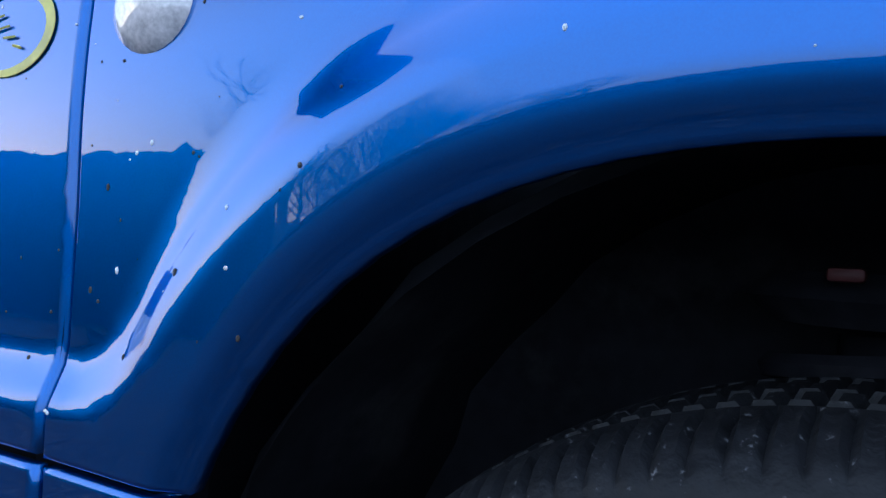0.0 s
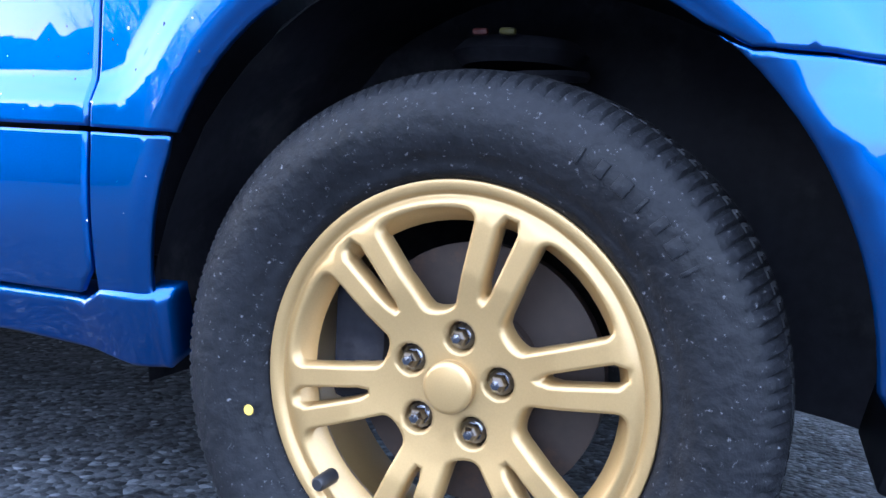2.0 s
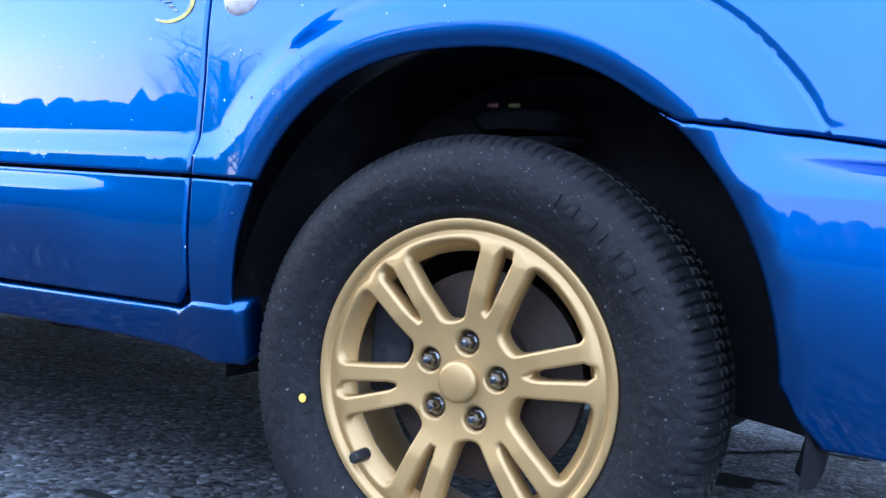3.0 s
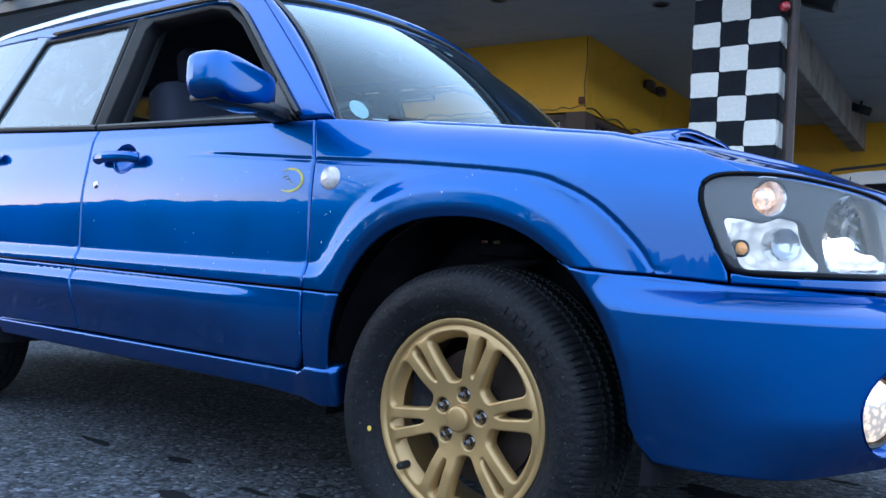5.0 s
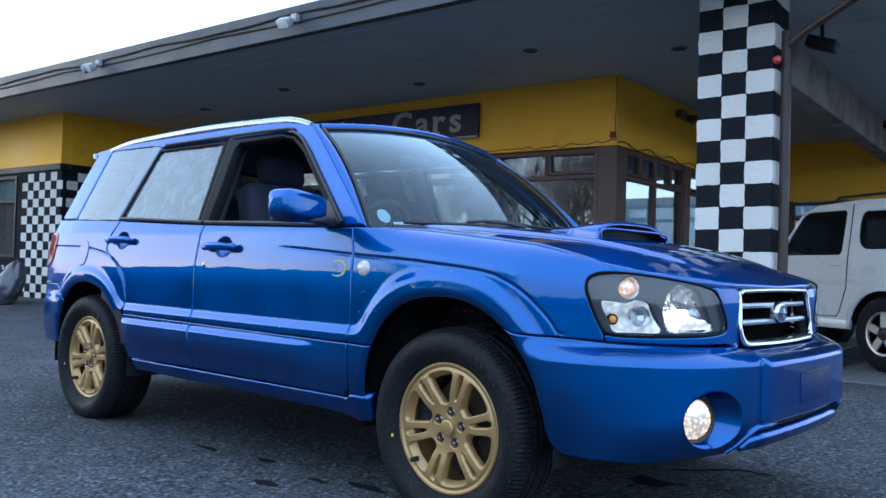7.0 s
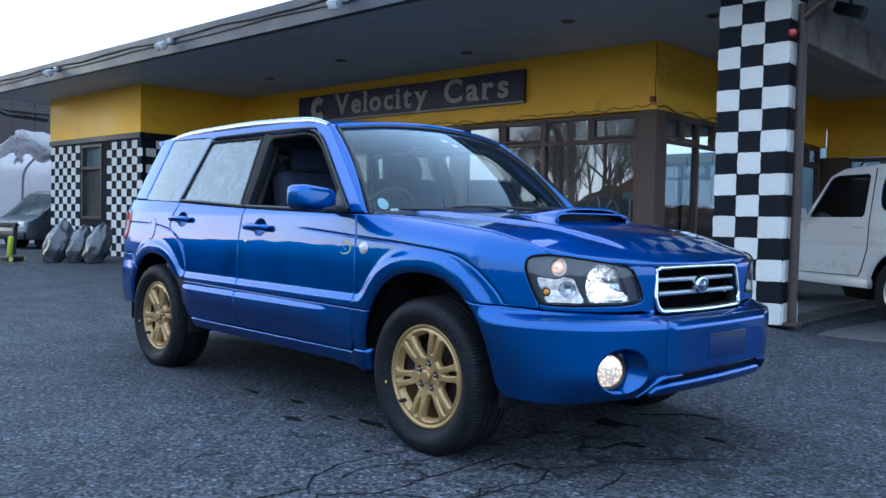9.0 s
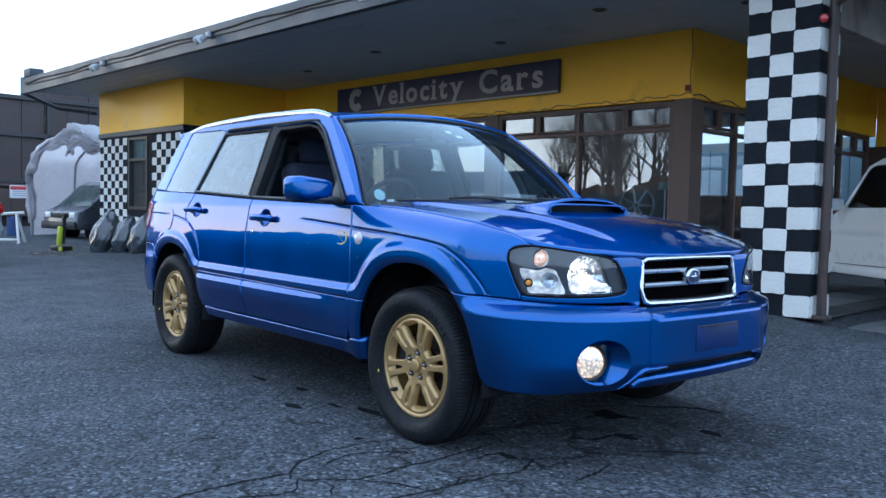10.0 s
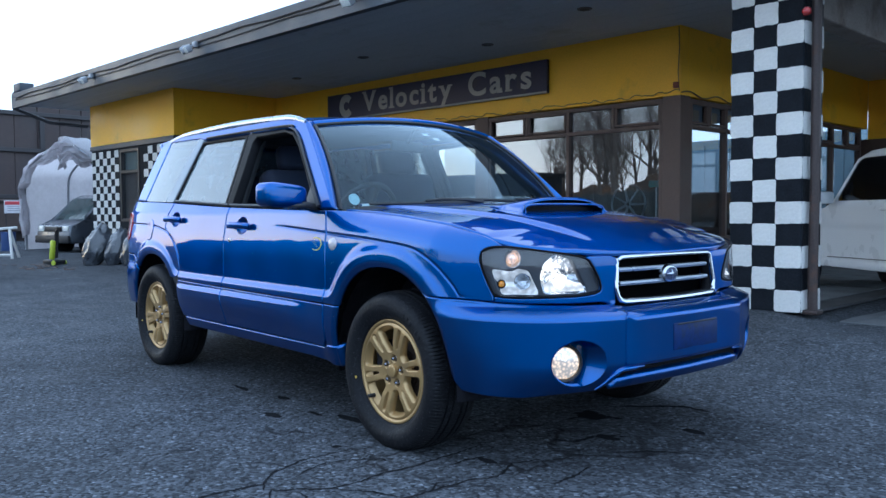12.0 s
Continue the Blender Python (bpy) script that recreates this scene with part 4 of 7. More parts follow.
gout, gin = grille_loop(0.326, 0.616, 0.802), grille_loop(0.314, 0.641, 0.790)
grille = part("grille", patch(gout, lambda y, z: grille_at(y, z), 0.02, holes=(gin,), thick=0.05, edge=0.012, gap=0, drop=0.9), GLOSSBLACK, car, "chrome framed grille with two bars")
bm = bmesh.new()
midline = resample([((a[0] + b[0]) / 2, (a[1] + b[1]) / 2) for a, b in zip(gout, gin)], 0.02)
tube(bm, [grille_at(y, z, -0.002) for y, z in midline], [0.0078 + 0.0050 * smooth(0.66, 0.63, z) for y, z in midline], 10, close=True)
part("grille_surround", bm, CHROME, grille, "bright chrome surround")
# near-black sheet that paints in the shade deep behind the bars
bm = bmesh.new()
box(bm, (0.70, 0, 0.71), (0.02, 0.66, 0.20))
part("grille_backing", bm, material("shaded grille void", (0.002, 0.002, 0.0025), rough=0.8, spec=0.02), grille)
for z in (0.695, 0.748):
    bm = bmesh.new()
    pts = [grille_at(y, z, 0.012) for y in np.linspace(-0.296, 0.296, 21)]
    t = bmesh.new()
    rows = [[t.verts.new(p + Vector((dx, 0, dz))) for p in pts] for dx, dz in ((-0.02, 0.0085), (0.004, 0.0075), (0.008, 0.0), (0.004, -0.0075), (-0.02, -0.0085))]
    for a, b in zip(rows, rows[1:]):
        for i in range(len(pts) - 1):
            t.faces.new((a[i], a[i + 1], b[i + 1], b[i]))
    add_mesh(bm, t)
    part("grille_bar", bm, SILVER, grille)
bm = bmesh.new()
lathe(bm, [(0.0005, 0.012), (0.036, 0.010), (0.043, 0.006), (0.045, 0.0), (0.045, -0.015)], 32, Matrix.Translation(grille_at(0, 0.722, -0.002)) @ Matrix.Rotation(radians(90), 4, "Z") @ Matrix.Scale(1.12, 4, (1, 0, 0)) @ Matrix.Scale(0.78, 4, (0, 0, 1)))
part("emblem", bm, CHROME, grille, "plain oval silver badge")
bm = bmesh.new()
lathe(bm, [(0.0005, 0.002), (0.033, 0.0015), (0.035, 0.0)], 28, Matrix.Translation(grille_at(0, 0.722, -0.0125)) @ Matrix.Rotation(radians(90), 4, "Z") @ Matrix.Scale(1.12, 4, (1, 0, 0)) @ Matrix.Scale(0.75, 4, (0, 0, 1)))
part("emblem_field", bm, material("badge field", (0.10, 0.12, 0.20), rough=0.25, metal=0.8), grille)
bm = bmesh.new()
for k in range(4):
    a = math.pi / 2 * k
    tube(bm, [grille_at(0, 0.722, -0.0155), grille_at(0.032 * math.cos(a), 0.722 + 0.021 * math.sin(a), -0.0145)], [0.0055, 0.0008], 4)
part("emblem_mark", bm, CHROME, grille)
# number plate carrier without plate, lower intake
bm = bmesh.new()
box(bm, (0.899, 0.01, 0.492), (0.012, 0.30, 0.105), 0.005)
carrier = part("plate_carrier", bm, material("dirty blue plate carrier", (0.0015, 0.017, 0.090), rough=0.5, vary=0.5, scale=12, stain=(0.008, 0.016, 0.045), stain_scale=18, spec=0.2), car, "empty number plate carrier")
bm = bmesh.new()
box(bm, (0.909, 0.01, 0.540), (0.004, 0.26, 0.006), 0.0015)
part("carrier_edge", bm, BLACK, carrier)
bm = bmesh.new()
box(bm, (0.79, 0, 0.385), (0.10, 0.80, 0.09), 0.01)
for z in (0.372, 0.388, 0.402):
    tube(bm, [(0.845 - 0.1 * y * y, y, z) for y in np.linspace(-0.36, 0.36, 9)], 0.004, 5)
part("lower_intake", bm, GLOSSBLACK, car)
# front air guide under the bumper
bm = bmesh.new()
box(bm, (0.425, -0.62, 0.290), (0.02, 0.22, 0.07), 0.006, Matrix.Rotation(radians(12), 4, "Y"))
pair("air_guide", bm, GLOSSBLACK, car)

# mirrors
bm = bmesh.new()
t = bmesh.new()
bmesh.ops.create_cube(t, size=1)
bmesh.ops.subdivide_edges(t, edges=t.edges[:], cuts=7, use_grid_fill=True)
for v in t.verts:
    c = v.co * 2
    r = (abs(c.x) ** 4.5 + abs(c.y) ** 4.5 + abs(c.z) ** 4.5) ** (1 / 4.5)
    c = c / max(r, 1e-6)
    w = 0.5 + 0.06 * c.y
    v.co = Vector((c.x * 0.066 - 0.018 * c.y, c.y * 0.127, c.z * (0.056 - 0.003 * c.y) - 0.006 * c.y))
add_mesh(bm, t, Matrix.Translation((-0.605, -0.968, 1.049)) @ Matrix.Rotation(radians(8), 4, "Z"))
mirrors = pair("door_mirror", bm, PAINT, car, "blue door mirror on a black foot")
bm = bmesh.new()
box(bm, (-0.60, -0.86, 1.005), (0.075, 0.16, 0.035), 0.012, Matrix.Rotation(radians(-8), 4, "X"))
box(bm, (-0.60, -0.965, 1.003), (0.10, 0.19, 0.02), 0.008)
foot = finish(bm)
tri = patch([(-0.665, 1.0), (-0.545, 0.994), (-0.60, 1.05), (-0.665, 1.105)], side_at(0.010), 0.03, thick=0.03, edge=0.006)
bm = bmesh.new()
box(bm, (-0.652, -0.962, 1.062), (0.02, 0.165, 0.075), 0.008, Matrix.Rotation(radians(8), 4, "Z"))
mglass = finish(bm)
for mo in mirrors:
    part("mirror_foot", foot, BLACK, mo), part("mirror_glass", mglass, CHROME, mo)
pair("mirror_sail", tri, BLACK, car)
# the far mirror is folded back
mirrors[1].matrix_basis = MIRROR @ Matrix.Translation((-0.64, -0.84, 0)) @ Matrix.Rotation(radians(-68), 4, "Z") @ Matrix.Translation((0.62, 0.86, 0))

# door handles, lock, side repeater, badge
def handle(x, z, parent):
    cup = CUPS[0] if x > -1.5 else CUPS[1]
    hm = patch(cup, lambda u, v: skin(u, v) + Vector((0, 0.004 + 0.026 * max(1 - ((u - x - 0.005) / 0.058) ** 2 - ((v - z) / 0.042) ** 2, 0) ** 0.7, 0)), 0.008, thick=0.003, edge=0.002, gap=-0.003)
    part("handle_cup", hm, PAINT, parent)
    y = skin(x, z).y
    pts = spline([(x - 0.115, y - 0.012, z), (x - 0.10, y - 0.024, z), (x - 0.05, y - 0.034, z + 0.002), (x + 0.03, y - 0.034, z + 0.002), (x + 0.085, y - 0.026, z), (x + 0.10, y - 0.012, z - 0.002)], 4)
    bm = bmesh.new()
    tube(bm, pts, [0.014] + [0.017] * (len(pts) - 2) + [0.014], 10)
    part("door_handle", bm, PAINT, parent, "blue pull handle")


handle(-1.275, 0.905, d1)
handle(-2.165, 0.934, d2)
bm = bmesh.new()
lathe(bm, [(0.0005, 0.004), (0.010, 0.003), (0.013, -0.002)], 18, Matrix.Translation(skin(-1.40, 0.825)))
part("door_lock", bm, CHROME, d1)
bm = bmesh.new()
lathe(bm, [(0.0005, 0.012), (0.018, 0.010), (0.027, 0.004), (0.030, -0.003)], 28, Matrix.Translation(skin(-0.384, 0.832)) @ Matrix.Scale(1.12, 4, (1, 0, 0)))
part("side_repeater", bm, material("clear repeater lens", (0.55, 0.50, 0.50), rough=0.12, coat=0.8, vary=0.4, scale=60, fine=300), car, "clear round side repeater")
YEL = material("yellow vinyl", (0.52, 0.47, 0.10), rough=0.5, vary=0.35, scale=30)
cres = [(-0.52 + 0.047 * math.cos(a), 0.830 + 0.031 * math.sin(a)) for a in np.linspace(-2.3, 2.3, 24)] + [(-0.526 + 0.044 * math.cos(a), 0.830 + 0.026 * math.sin(a)) for a in np.linspace(2.1, -2.1, 20)]
part("vinyl_badge", patch(cres, lambda u, v: skin(u, v) + Vector((0, -0.0015, 0)), 0.01, thick=0.0005, edge=0.0003, gap=0), YEL, d1, "faded yellow crescent vinyl badge")
bm = bmesh.new()
for k in range(4):
    p = skin(-0.550 + 0.012 * k, 0.838 - 0.006 * k) + Vector((0, -0.0015, 0))
    q = skin(-0.53 + 0.008 * k, 0.842 - 0.008 * k) + Vector((0, -0.0015, 0))
    tube(bm, [p, q], 0.0010, 4)
part("vinyl_mark", bm, YEL, d1)

# dried splashes and drops on the wing, the door and the sill
rnd = random.Random(21)
for name, mat, many, area in (("dried_mud", material("dried mud", (0.035, 0.030, 0.030), rough=0.8), 45, ((-0.42, 0.62, 0.86), (0.10, 0.10, 0.16))),
                              ("rain_water", material("water drop", (0.55, 0.58, 0.62), rough=0.05, coat=1.0), 130, ((-0.60, 0.60, 0.80), (0.55, 0.12, 0.22)))):
    bm = bmesh.new()
    for k in range(many):
        x = area[0][0] + rnd.gauss(0, 1) * area[1][0]
        z = area[0][1] + abs(rnd.gauss(0, 1)) * area[1][2] if name == "dried_mud" else rnd.uniform(0.45, 0.88)
        if z > 0.93 or x > 0.25 or front_arch(x, z) < 0.012:
            continue
        r = rnd.uniform(0.0005, 0.0017)
        lathe(bm, [(0.0002, r * 0.5), (r * 0.7, r * 0.3), (r, -0.0004)], 6, Matrix.Translation(skin(x, z)) @ Matrix.Scale(rnd.uniform(0.8, 1.8), 4, (0, 0, 1)), caps=False)
    tagged(part(name, bm, mat, car), "", "", "", "stuff")

# inner structure: floor, bulkheads, arch liners, seats
for name, c, size in (("floor_pan", (-1.50, 0, 0.335), (2.05, 1.46, 0.05)), ("engine_tray", (0.25, 0, 0.42), (0.9, 0.98, 0.26)), ("bulkhead", (-0.47, 0, 0.68), (0.05, 1.44, 0.55)),
                      ("boot_floor", (-3.05, 0, 0.5), (0.5, 0.98, 0.30)), ("prop_tunnel", (-2.1, 0, 0.28), (3.0, 0.5, 0.10))):
    bm = bmesh.new()
    box(bm, c, size, 0.012)
    part(name, bm, LINER, car)
bm = bmesh.new()
tube(bm, [(-2.2, -0.3, 0.27), (-2.9, -0.3, 0.30), (-3.4, -0.35, 0.30)], 0.04, 10)
part("exhaust", bm, STEEL, car)


def liner(cx, front, back):
    bm = bmesh.new()
    n, rows = 28, []
    for y, k in ((-0.815, 1.0), (-0.79, 1.035), (-0.70, 1.05), (-0.52, 1.05), (-0.50, 0.90), (-0.50, 0.15)):
        r = []
        for i in range(n + 1):
            a = radians(-7 + 194 * i / n)
            A = front if math.cos(a) > 0 else back
            w = 0.008 * math.sin(i * 2.1) * (k > 1.01)
            r.append(bm.verts.new((cx + (A + 0.012 + w) * k * math.cos(a), y, HUB + 0.0 + 0.44 * k * math.sin(a))))
        rows.append(r)
    for a, b in zip(rows, rows[1:]):
        for i in range(n):
            bm.faces.new((a[i], a[i + 1], b[i + 1], b[i]))
    return bm


pair("arch_liner", liner(AXLE, 0.41, 0.372), LINER, car, "black wheel arch liner")
pair("arch_liner", liner(REAR, 0.42, 0.37), LINER, car)
bm = bmesh.new()
tube(bm, [(0.0, -0.60, 0.30), (-0.01, -0.57, 0.66)], 0.035, 12)
tube(bm, [(-0.005 + 0.075 * math.cos(a), -0.59 + 0.075 * math.sin(a), 0.47 + 0.024 * a / math.pi) for a in np.linspace(0, 8 * math.pi, 80)], 0.008, 6)
lathe(bm, [(0.02, -0.03), (0.07, -0.03), (0.085, -0.015), (0.07, 0.0), (0.02, 0.0)], 24, Matrix.Translation((-0.01, -0.60, 0.67)) @ Matrix.Rotation(radians(90), 4, "X"))
pair("strut", bm, LINER, car)
for dx, colour in ((-0.030, (0.055, 0.003, 0.002)), (0.003, (0.050, 0.042, 0.002))):
    bm = bmesh.new()
    box(bm, (dx, -0.692, 0.699), (0.019, 0.010, 0.008), 0.003)
    part("paint_tag", bm, material("paint tag", colour, rough=0.6), car, "coloured spring tag")


def seat_shape(cx, cy, w):
    bm = bmesh.new()
    box(bm, (cx + 0.03, cy, 0.62), (0.50, w, 0.17), 0.06, segs=3)
    box(bm, (cx - 0.24, cy, 0.93), (0.15, w, 0.58), 0.06, Matrix.Rotation(radians(-14), 4, "Y"), 3)
    return bm


def rest_shape(cx, cy):
    bm = bmesh.new()
    box(bm, (cx - 0.33, cy, 1.285), (0.10, 0.25, 0.15), 0.04, Matrix.Rotation(radians(-14), 4, "Y"), 3)
    tube(bm, [(cx - 0.31, cy - 0.06, 1.15), (cx - 0.325, cy - 0.06, 1.26)], 0.007, 6)
    tube(bm, [(cx - 0.31, cy + 0.06, 1.15), (cx - 0.325, cy + 0.06, 1.26)], 0.007, 6)
    return bm


for cy in (-0.36, 0.36):
    st = part("front_seat", seat_shape(-1.18, cy, 0.50), CABIN, car, "dark blue cloth seat")
    part("head_rest", rest_shape(-1.18, cy), CABIN, st)
st = part("rear_bench", seat_shape(-2.08, 0, 1.25), CABIN, car)
for cy in (-0.36, 0.36):
    part("head_rest", rest_shape(-2.08, cy), CABIN, st)
bm = bmesh.new()
box(bm, (-0.62, 0, 0.86), (0.34, 1.40, 0.20), 0.06, Matrix.Rotation(radians(6), 4, "Y"), 3)
box(bm, (-0.66, -0.36, 0.965), (0.16, 0.36, 0.07), 0.03)
part("dashboard", bm, TRIM, car)
bm = bmesh.new()
wm = Matrix.Translation((-0.83, -0.36, 0.955)) @ Matrix.Rotation(radians(-62), 4, "Y")
tube(bm, [wm @ Vector((0.18 * math.cos(a), 0.18 * math.sin(a), 0)) for a in np.linspace(0, 2 * math.pi, 33)[:-1]], 0.014, 8, close=True)
for a in (0.2, math.pi - 0.2, 1.5 * math.pi):
    tube(bm, [wm @ Vector((0, 0, -0.02)), wm @ Vector((0.18 * math.cos(a), 0.18 * math.sin(a), 0))], 0.014, 6)
tube(bm, [wm @ Vector((0, 0, 0.0)), wm @ Vector((0, 0, -0.2))], 0.045, 12)
part("steering_wheel", bm, BLACK, car)
bm = bmesh.new()
box(bm, (-0.93, 0, 1.335), (0.03, 0.22, 0.06), 0.015)
tube(bm, [(-0.93, 0, 1.34), (-0.86, 0, 1.43)], 0.01, 6)
part("rear_view_mirror", bm, BLACK, car)
bm = bmesh.new()
box(bm, (-1.5, -0.775, 0.70), (1.9, 0.03, 0.58), 0.01)
pair("door_card", bm, TRIM, car)
bm = bmesh.new()
for x, z0, z1 in ((-1.49, 1.0, 1.40),):
    tube(bm, [skin(x, z0) + Vector((0, 0.05, 0)), skin(x - 0.03, z1) + Vector((0, 0.05, 0))], 0.05, 8)
pair("centre_pillar", bm, TRIM, car)
bm = bmesh.new()
t = bmesh.new()
g = [[t.verts.new((x, y, roof(x, y).z - 0.035)) for y in np.linspace(-0.58, 0.58, 9)] for x in np.linspace(-0.95, -2.95, 12)]
for a, b in zip(g, g[1:]):
    for i in range(8):
        t.faces.new((a[i], a[i + 1], b[i + 1], b[i]))
add_mesh(bm, t)
part("headlining", bm, TRIM, car)


# ---- wheels ----
SPOKE0 = 12.0


def rim_face(u, v):
    r = math.hypot(u, v)
    o = np.interp(r, [0, 0.06, 0.085, 0.12, 0.175, 0.192, 0.2005, 0.204, 0.212, 0.2165, 0.2185], [-0.014, -0.013, -0.010, -0.003, -0.001, -0.003, -0.008, -0.003, -0.001, -0.002, -0.006])
    return Vector((u, -float(o), v))


def spoke_half(r):
    return 0.0275 + (0.0370 - 0.0275) * (r - 0.10) / 0.085


rim_holes = []
for k in range(6):
    a0 = radians(SPOKE0 + 60 * k)
    # slot in the middle of a twin spoke
    rim_holes.append(chaikin([(r * math.cos(a0) - w * math.sin(a0), r * math.sin(a0) + w * math.cos(a0)) for r, w in ((0.096, -0.005), (0.14, -0.009), (0.187, -0.0125), (0.187, 0.0125), (0.14, 0.009), (0.096, 0.005))], 1))
    b0 = a0 + radians(30)
    pts = []
    for sg in (-1, 1):
        lst = []
        for r in (0.080, 0.10, 0.13, 0.16, 0.181):
            h = radians(30) - math.asin(min(spoke_half(r) / r, 1))
            lst.append((r, sg * max(h, 0.10)))
        pts += lst if sg == -1 else lst[::-1]
        if sg == -1:
            h = lst[-1][1]
            pts += [(0.188, h * 0.75), (0.1895, 0.0), (0.188, -h * 0.75)]
    rim_holes.append(chaikin([(r * math.cos(b0 + h), r * math.sin(b0 + h)) for r, h in pts], 2))
LUGS = [(0.0525 * math.cos(a), 0.0525 * math.sin(a)) for a in [radians(11 + 72 * k) for k in range(5)]]
for x, z in LUGS:
    rim_holes.append([(x + 0.0165 * math.cos(a), z + 0.0165 * math.sin(a)) for a in np.linspace(0, 2 * math.pi, 17)[:-1]])
circle = [(0.2185 * math.cos(a), 0.2185 * math.sin(a)) for a in np.linspace(0, 2 * math.pi, 97)[:-1]]
RIM = patch(circle, rim_face, 0.011, holes=rim_holes, thick=0.036, edge=0.0042, gap=0, drop=0.8, lines=[(r * math.cos(a), r * math.sin(a)) for r in (0.1955, 0.1985, 0.2005, 0.2022, 0.204, 0.208, 0.212) for a in np.linspace(0, 2 * math.pi, 161)[:-1]])
bm = bmesh.new()
lathe(bm, [(0.2175, -0.004), (0.214, -0.02), (0.200, -0.035), (0.196, -0.09), (0.205, -0.17), (0.2185, -0.19)], 64, caps=False)
# drafted inner edge that shows as a step inside the openings
lathe(bm, [(0.192, -0.010), (0.181, -0.020), (0.173, -0.034), (0.177, -0.044), (0.197, -0.050)], 64, caps=False)
BARREL = finish(bm)
profile = [(0.214, -0.012), (0.2195, 0.0015), (0.2245, 0.006), (0.230, 0.009), (0.2315, 0.0093), (0.238, 0.016), (0.250, 0.0245), (0.262, 0.0283), (0.271, 0.0300), (0.280, 0.0298),
           (0.292, 0.0262), (0.301, 0.0235), (0.309, 0.018), (0.3165, 0.011), (0.322, 0.001), (0.3265, -0.012), (0.3285, -0.028), (0.3287, -0.034), (0.321, -0.036), (0.321, -0.042), (0.330, -0.044), (0.3315, -0.062), (0.323, -0.064), (0.323, -0.072), (0.3315, -0.074), (0.332, -0.093)]
profile = profile + [(r, -0.186 - o) for r, o in profile[-2::-1]]


def tread(i, k):
    r, o = profile[i]
    ph = k % 4
    if r > 0.316 and (o > -0.034 or o < -0.152):
        return -0.0045 if ph == 0 else (-0.001 if ph == 2 else 0)
    if 0.307 <= r <= 0.316:
        return -0.002 if ph == 0 else 0
    if r > 0.329:
        return -0.006 if (k + i) % 4 == 0 else 0
    return 0


bm = bmesh.new()
lathe(bm, profile, 132 * 4, twist=tread, caps=False)
TYRE = finish(bm, angle=40)
bm = bmesh.new()
lathe(bm, [(0.05, -0.075), (0.075, -0.075), (0.078, -0.085), (0.147, -0.085), (0.147, -0.105), (0.06, -0.105)], 48)
DISC = finish(bm)
bm = bmesh.new()
box(bm, (-0.125, 0.09, 0.03), (0.07, 0.10, 0.15), 0.015)
box(bm, (0, 0.14, 0), (0.12, 0.08, 0.12), 0.02)
CALIPER = finish(bm)
bm = bmesh.new()
lathe(bm, [(0.0005, 0.0005), (0.026, 0.0), (0.031, -0.0015), (0.033, -0.004), (0.033, -0.016)], 36)
CAP = finish(bm)
bm = bmesh.new()
lathe(bm, [(0.0005, -0.002), (0.005, -0.003), (0.008, -0.007), (0.0100, -0.011), (0.0102, -0.035)], 6)
lathe(bm, [(0.0100, -0.020), (0.0138, -0.023), (0.0138, -0.036)], 14)
LUG = finish(bm)
bm = bmesh.new()
lathe(bm, [(0.0005, 0.012), (0.004, 0.012), (0.0055, 0.010), (0.006, -0.01)], 12)
VALVE = finish(bm)
DOT = material("yellow tyre dot", (0.75, 0.50, 0.08), rough=0.6)
for wx, wy, sg in ((AXLE, -0.812, 1), (REAR, -0.810, 1), (AXLE, 0.812, -1), (REAR, 0.810, -1)):
    m = pose(wx, wy, HUB) if sg == 1 else pose(wx, wy, HUB, 0, 0, 180)
    wheel = part("wheel", BARREL, GOLD, car, "gold twin-spoke alloy wheel", m)
    part("tyre", TYRE, RUBBER, wheel, "worn black tyre")
    part("rim", RIM, GOLD, wheel)
    part("brake_disc", DISC, STEEL, wheel)
    part("brake_caliper", CALIPER, LINER, wheel)
    part("hub_cap", CAP, GOLD, wheel, "", Matrix.Diagonal((0.84, 1, 0.84, 1)))
    for x, z in LUGS:
        part("lug_nut", LUG, NUT, wheel, "", pose(x, 0, z))
    part("valve", VALVE, BLACK, wheel, "", pose(-0.136, 0, -0.123) @ Matrix.Scale(1.5, 4))
    if sg == 1:
        bm = bmesh.new()
        lathe(bm, [(0.0005, 0.0012), (0.0058, 0.001), (0.0062, 0.0)], 14)
        part("tyre_mark", bm, DOT, wheel, "yellow balance dot", pose(-0.228, -0.0165, -0.055, 0, 0, 0))
        for k, a in enumerate((62, 57, 52, 47, 42, 37, 32)):
            bm = bmesh.new()
            ca, sa = math.cos(radians(a)), math.sin(radians(a))
            box(bm, (0, 0, 0), (0.004 + 0.006 * (k % 3), 0.0035, 0.017), 0.001)
            part("sidewall_mark", bm, RUBBER, wheel, "", Matrix.Translation((0.276 * ca, -0.0305, 0.276 * sa)) @ Matrix.Rotation(radians(90 - a), 4, "Y"))


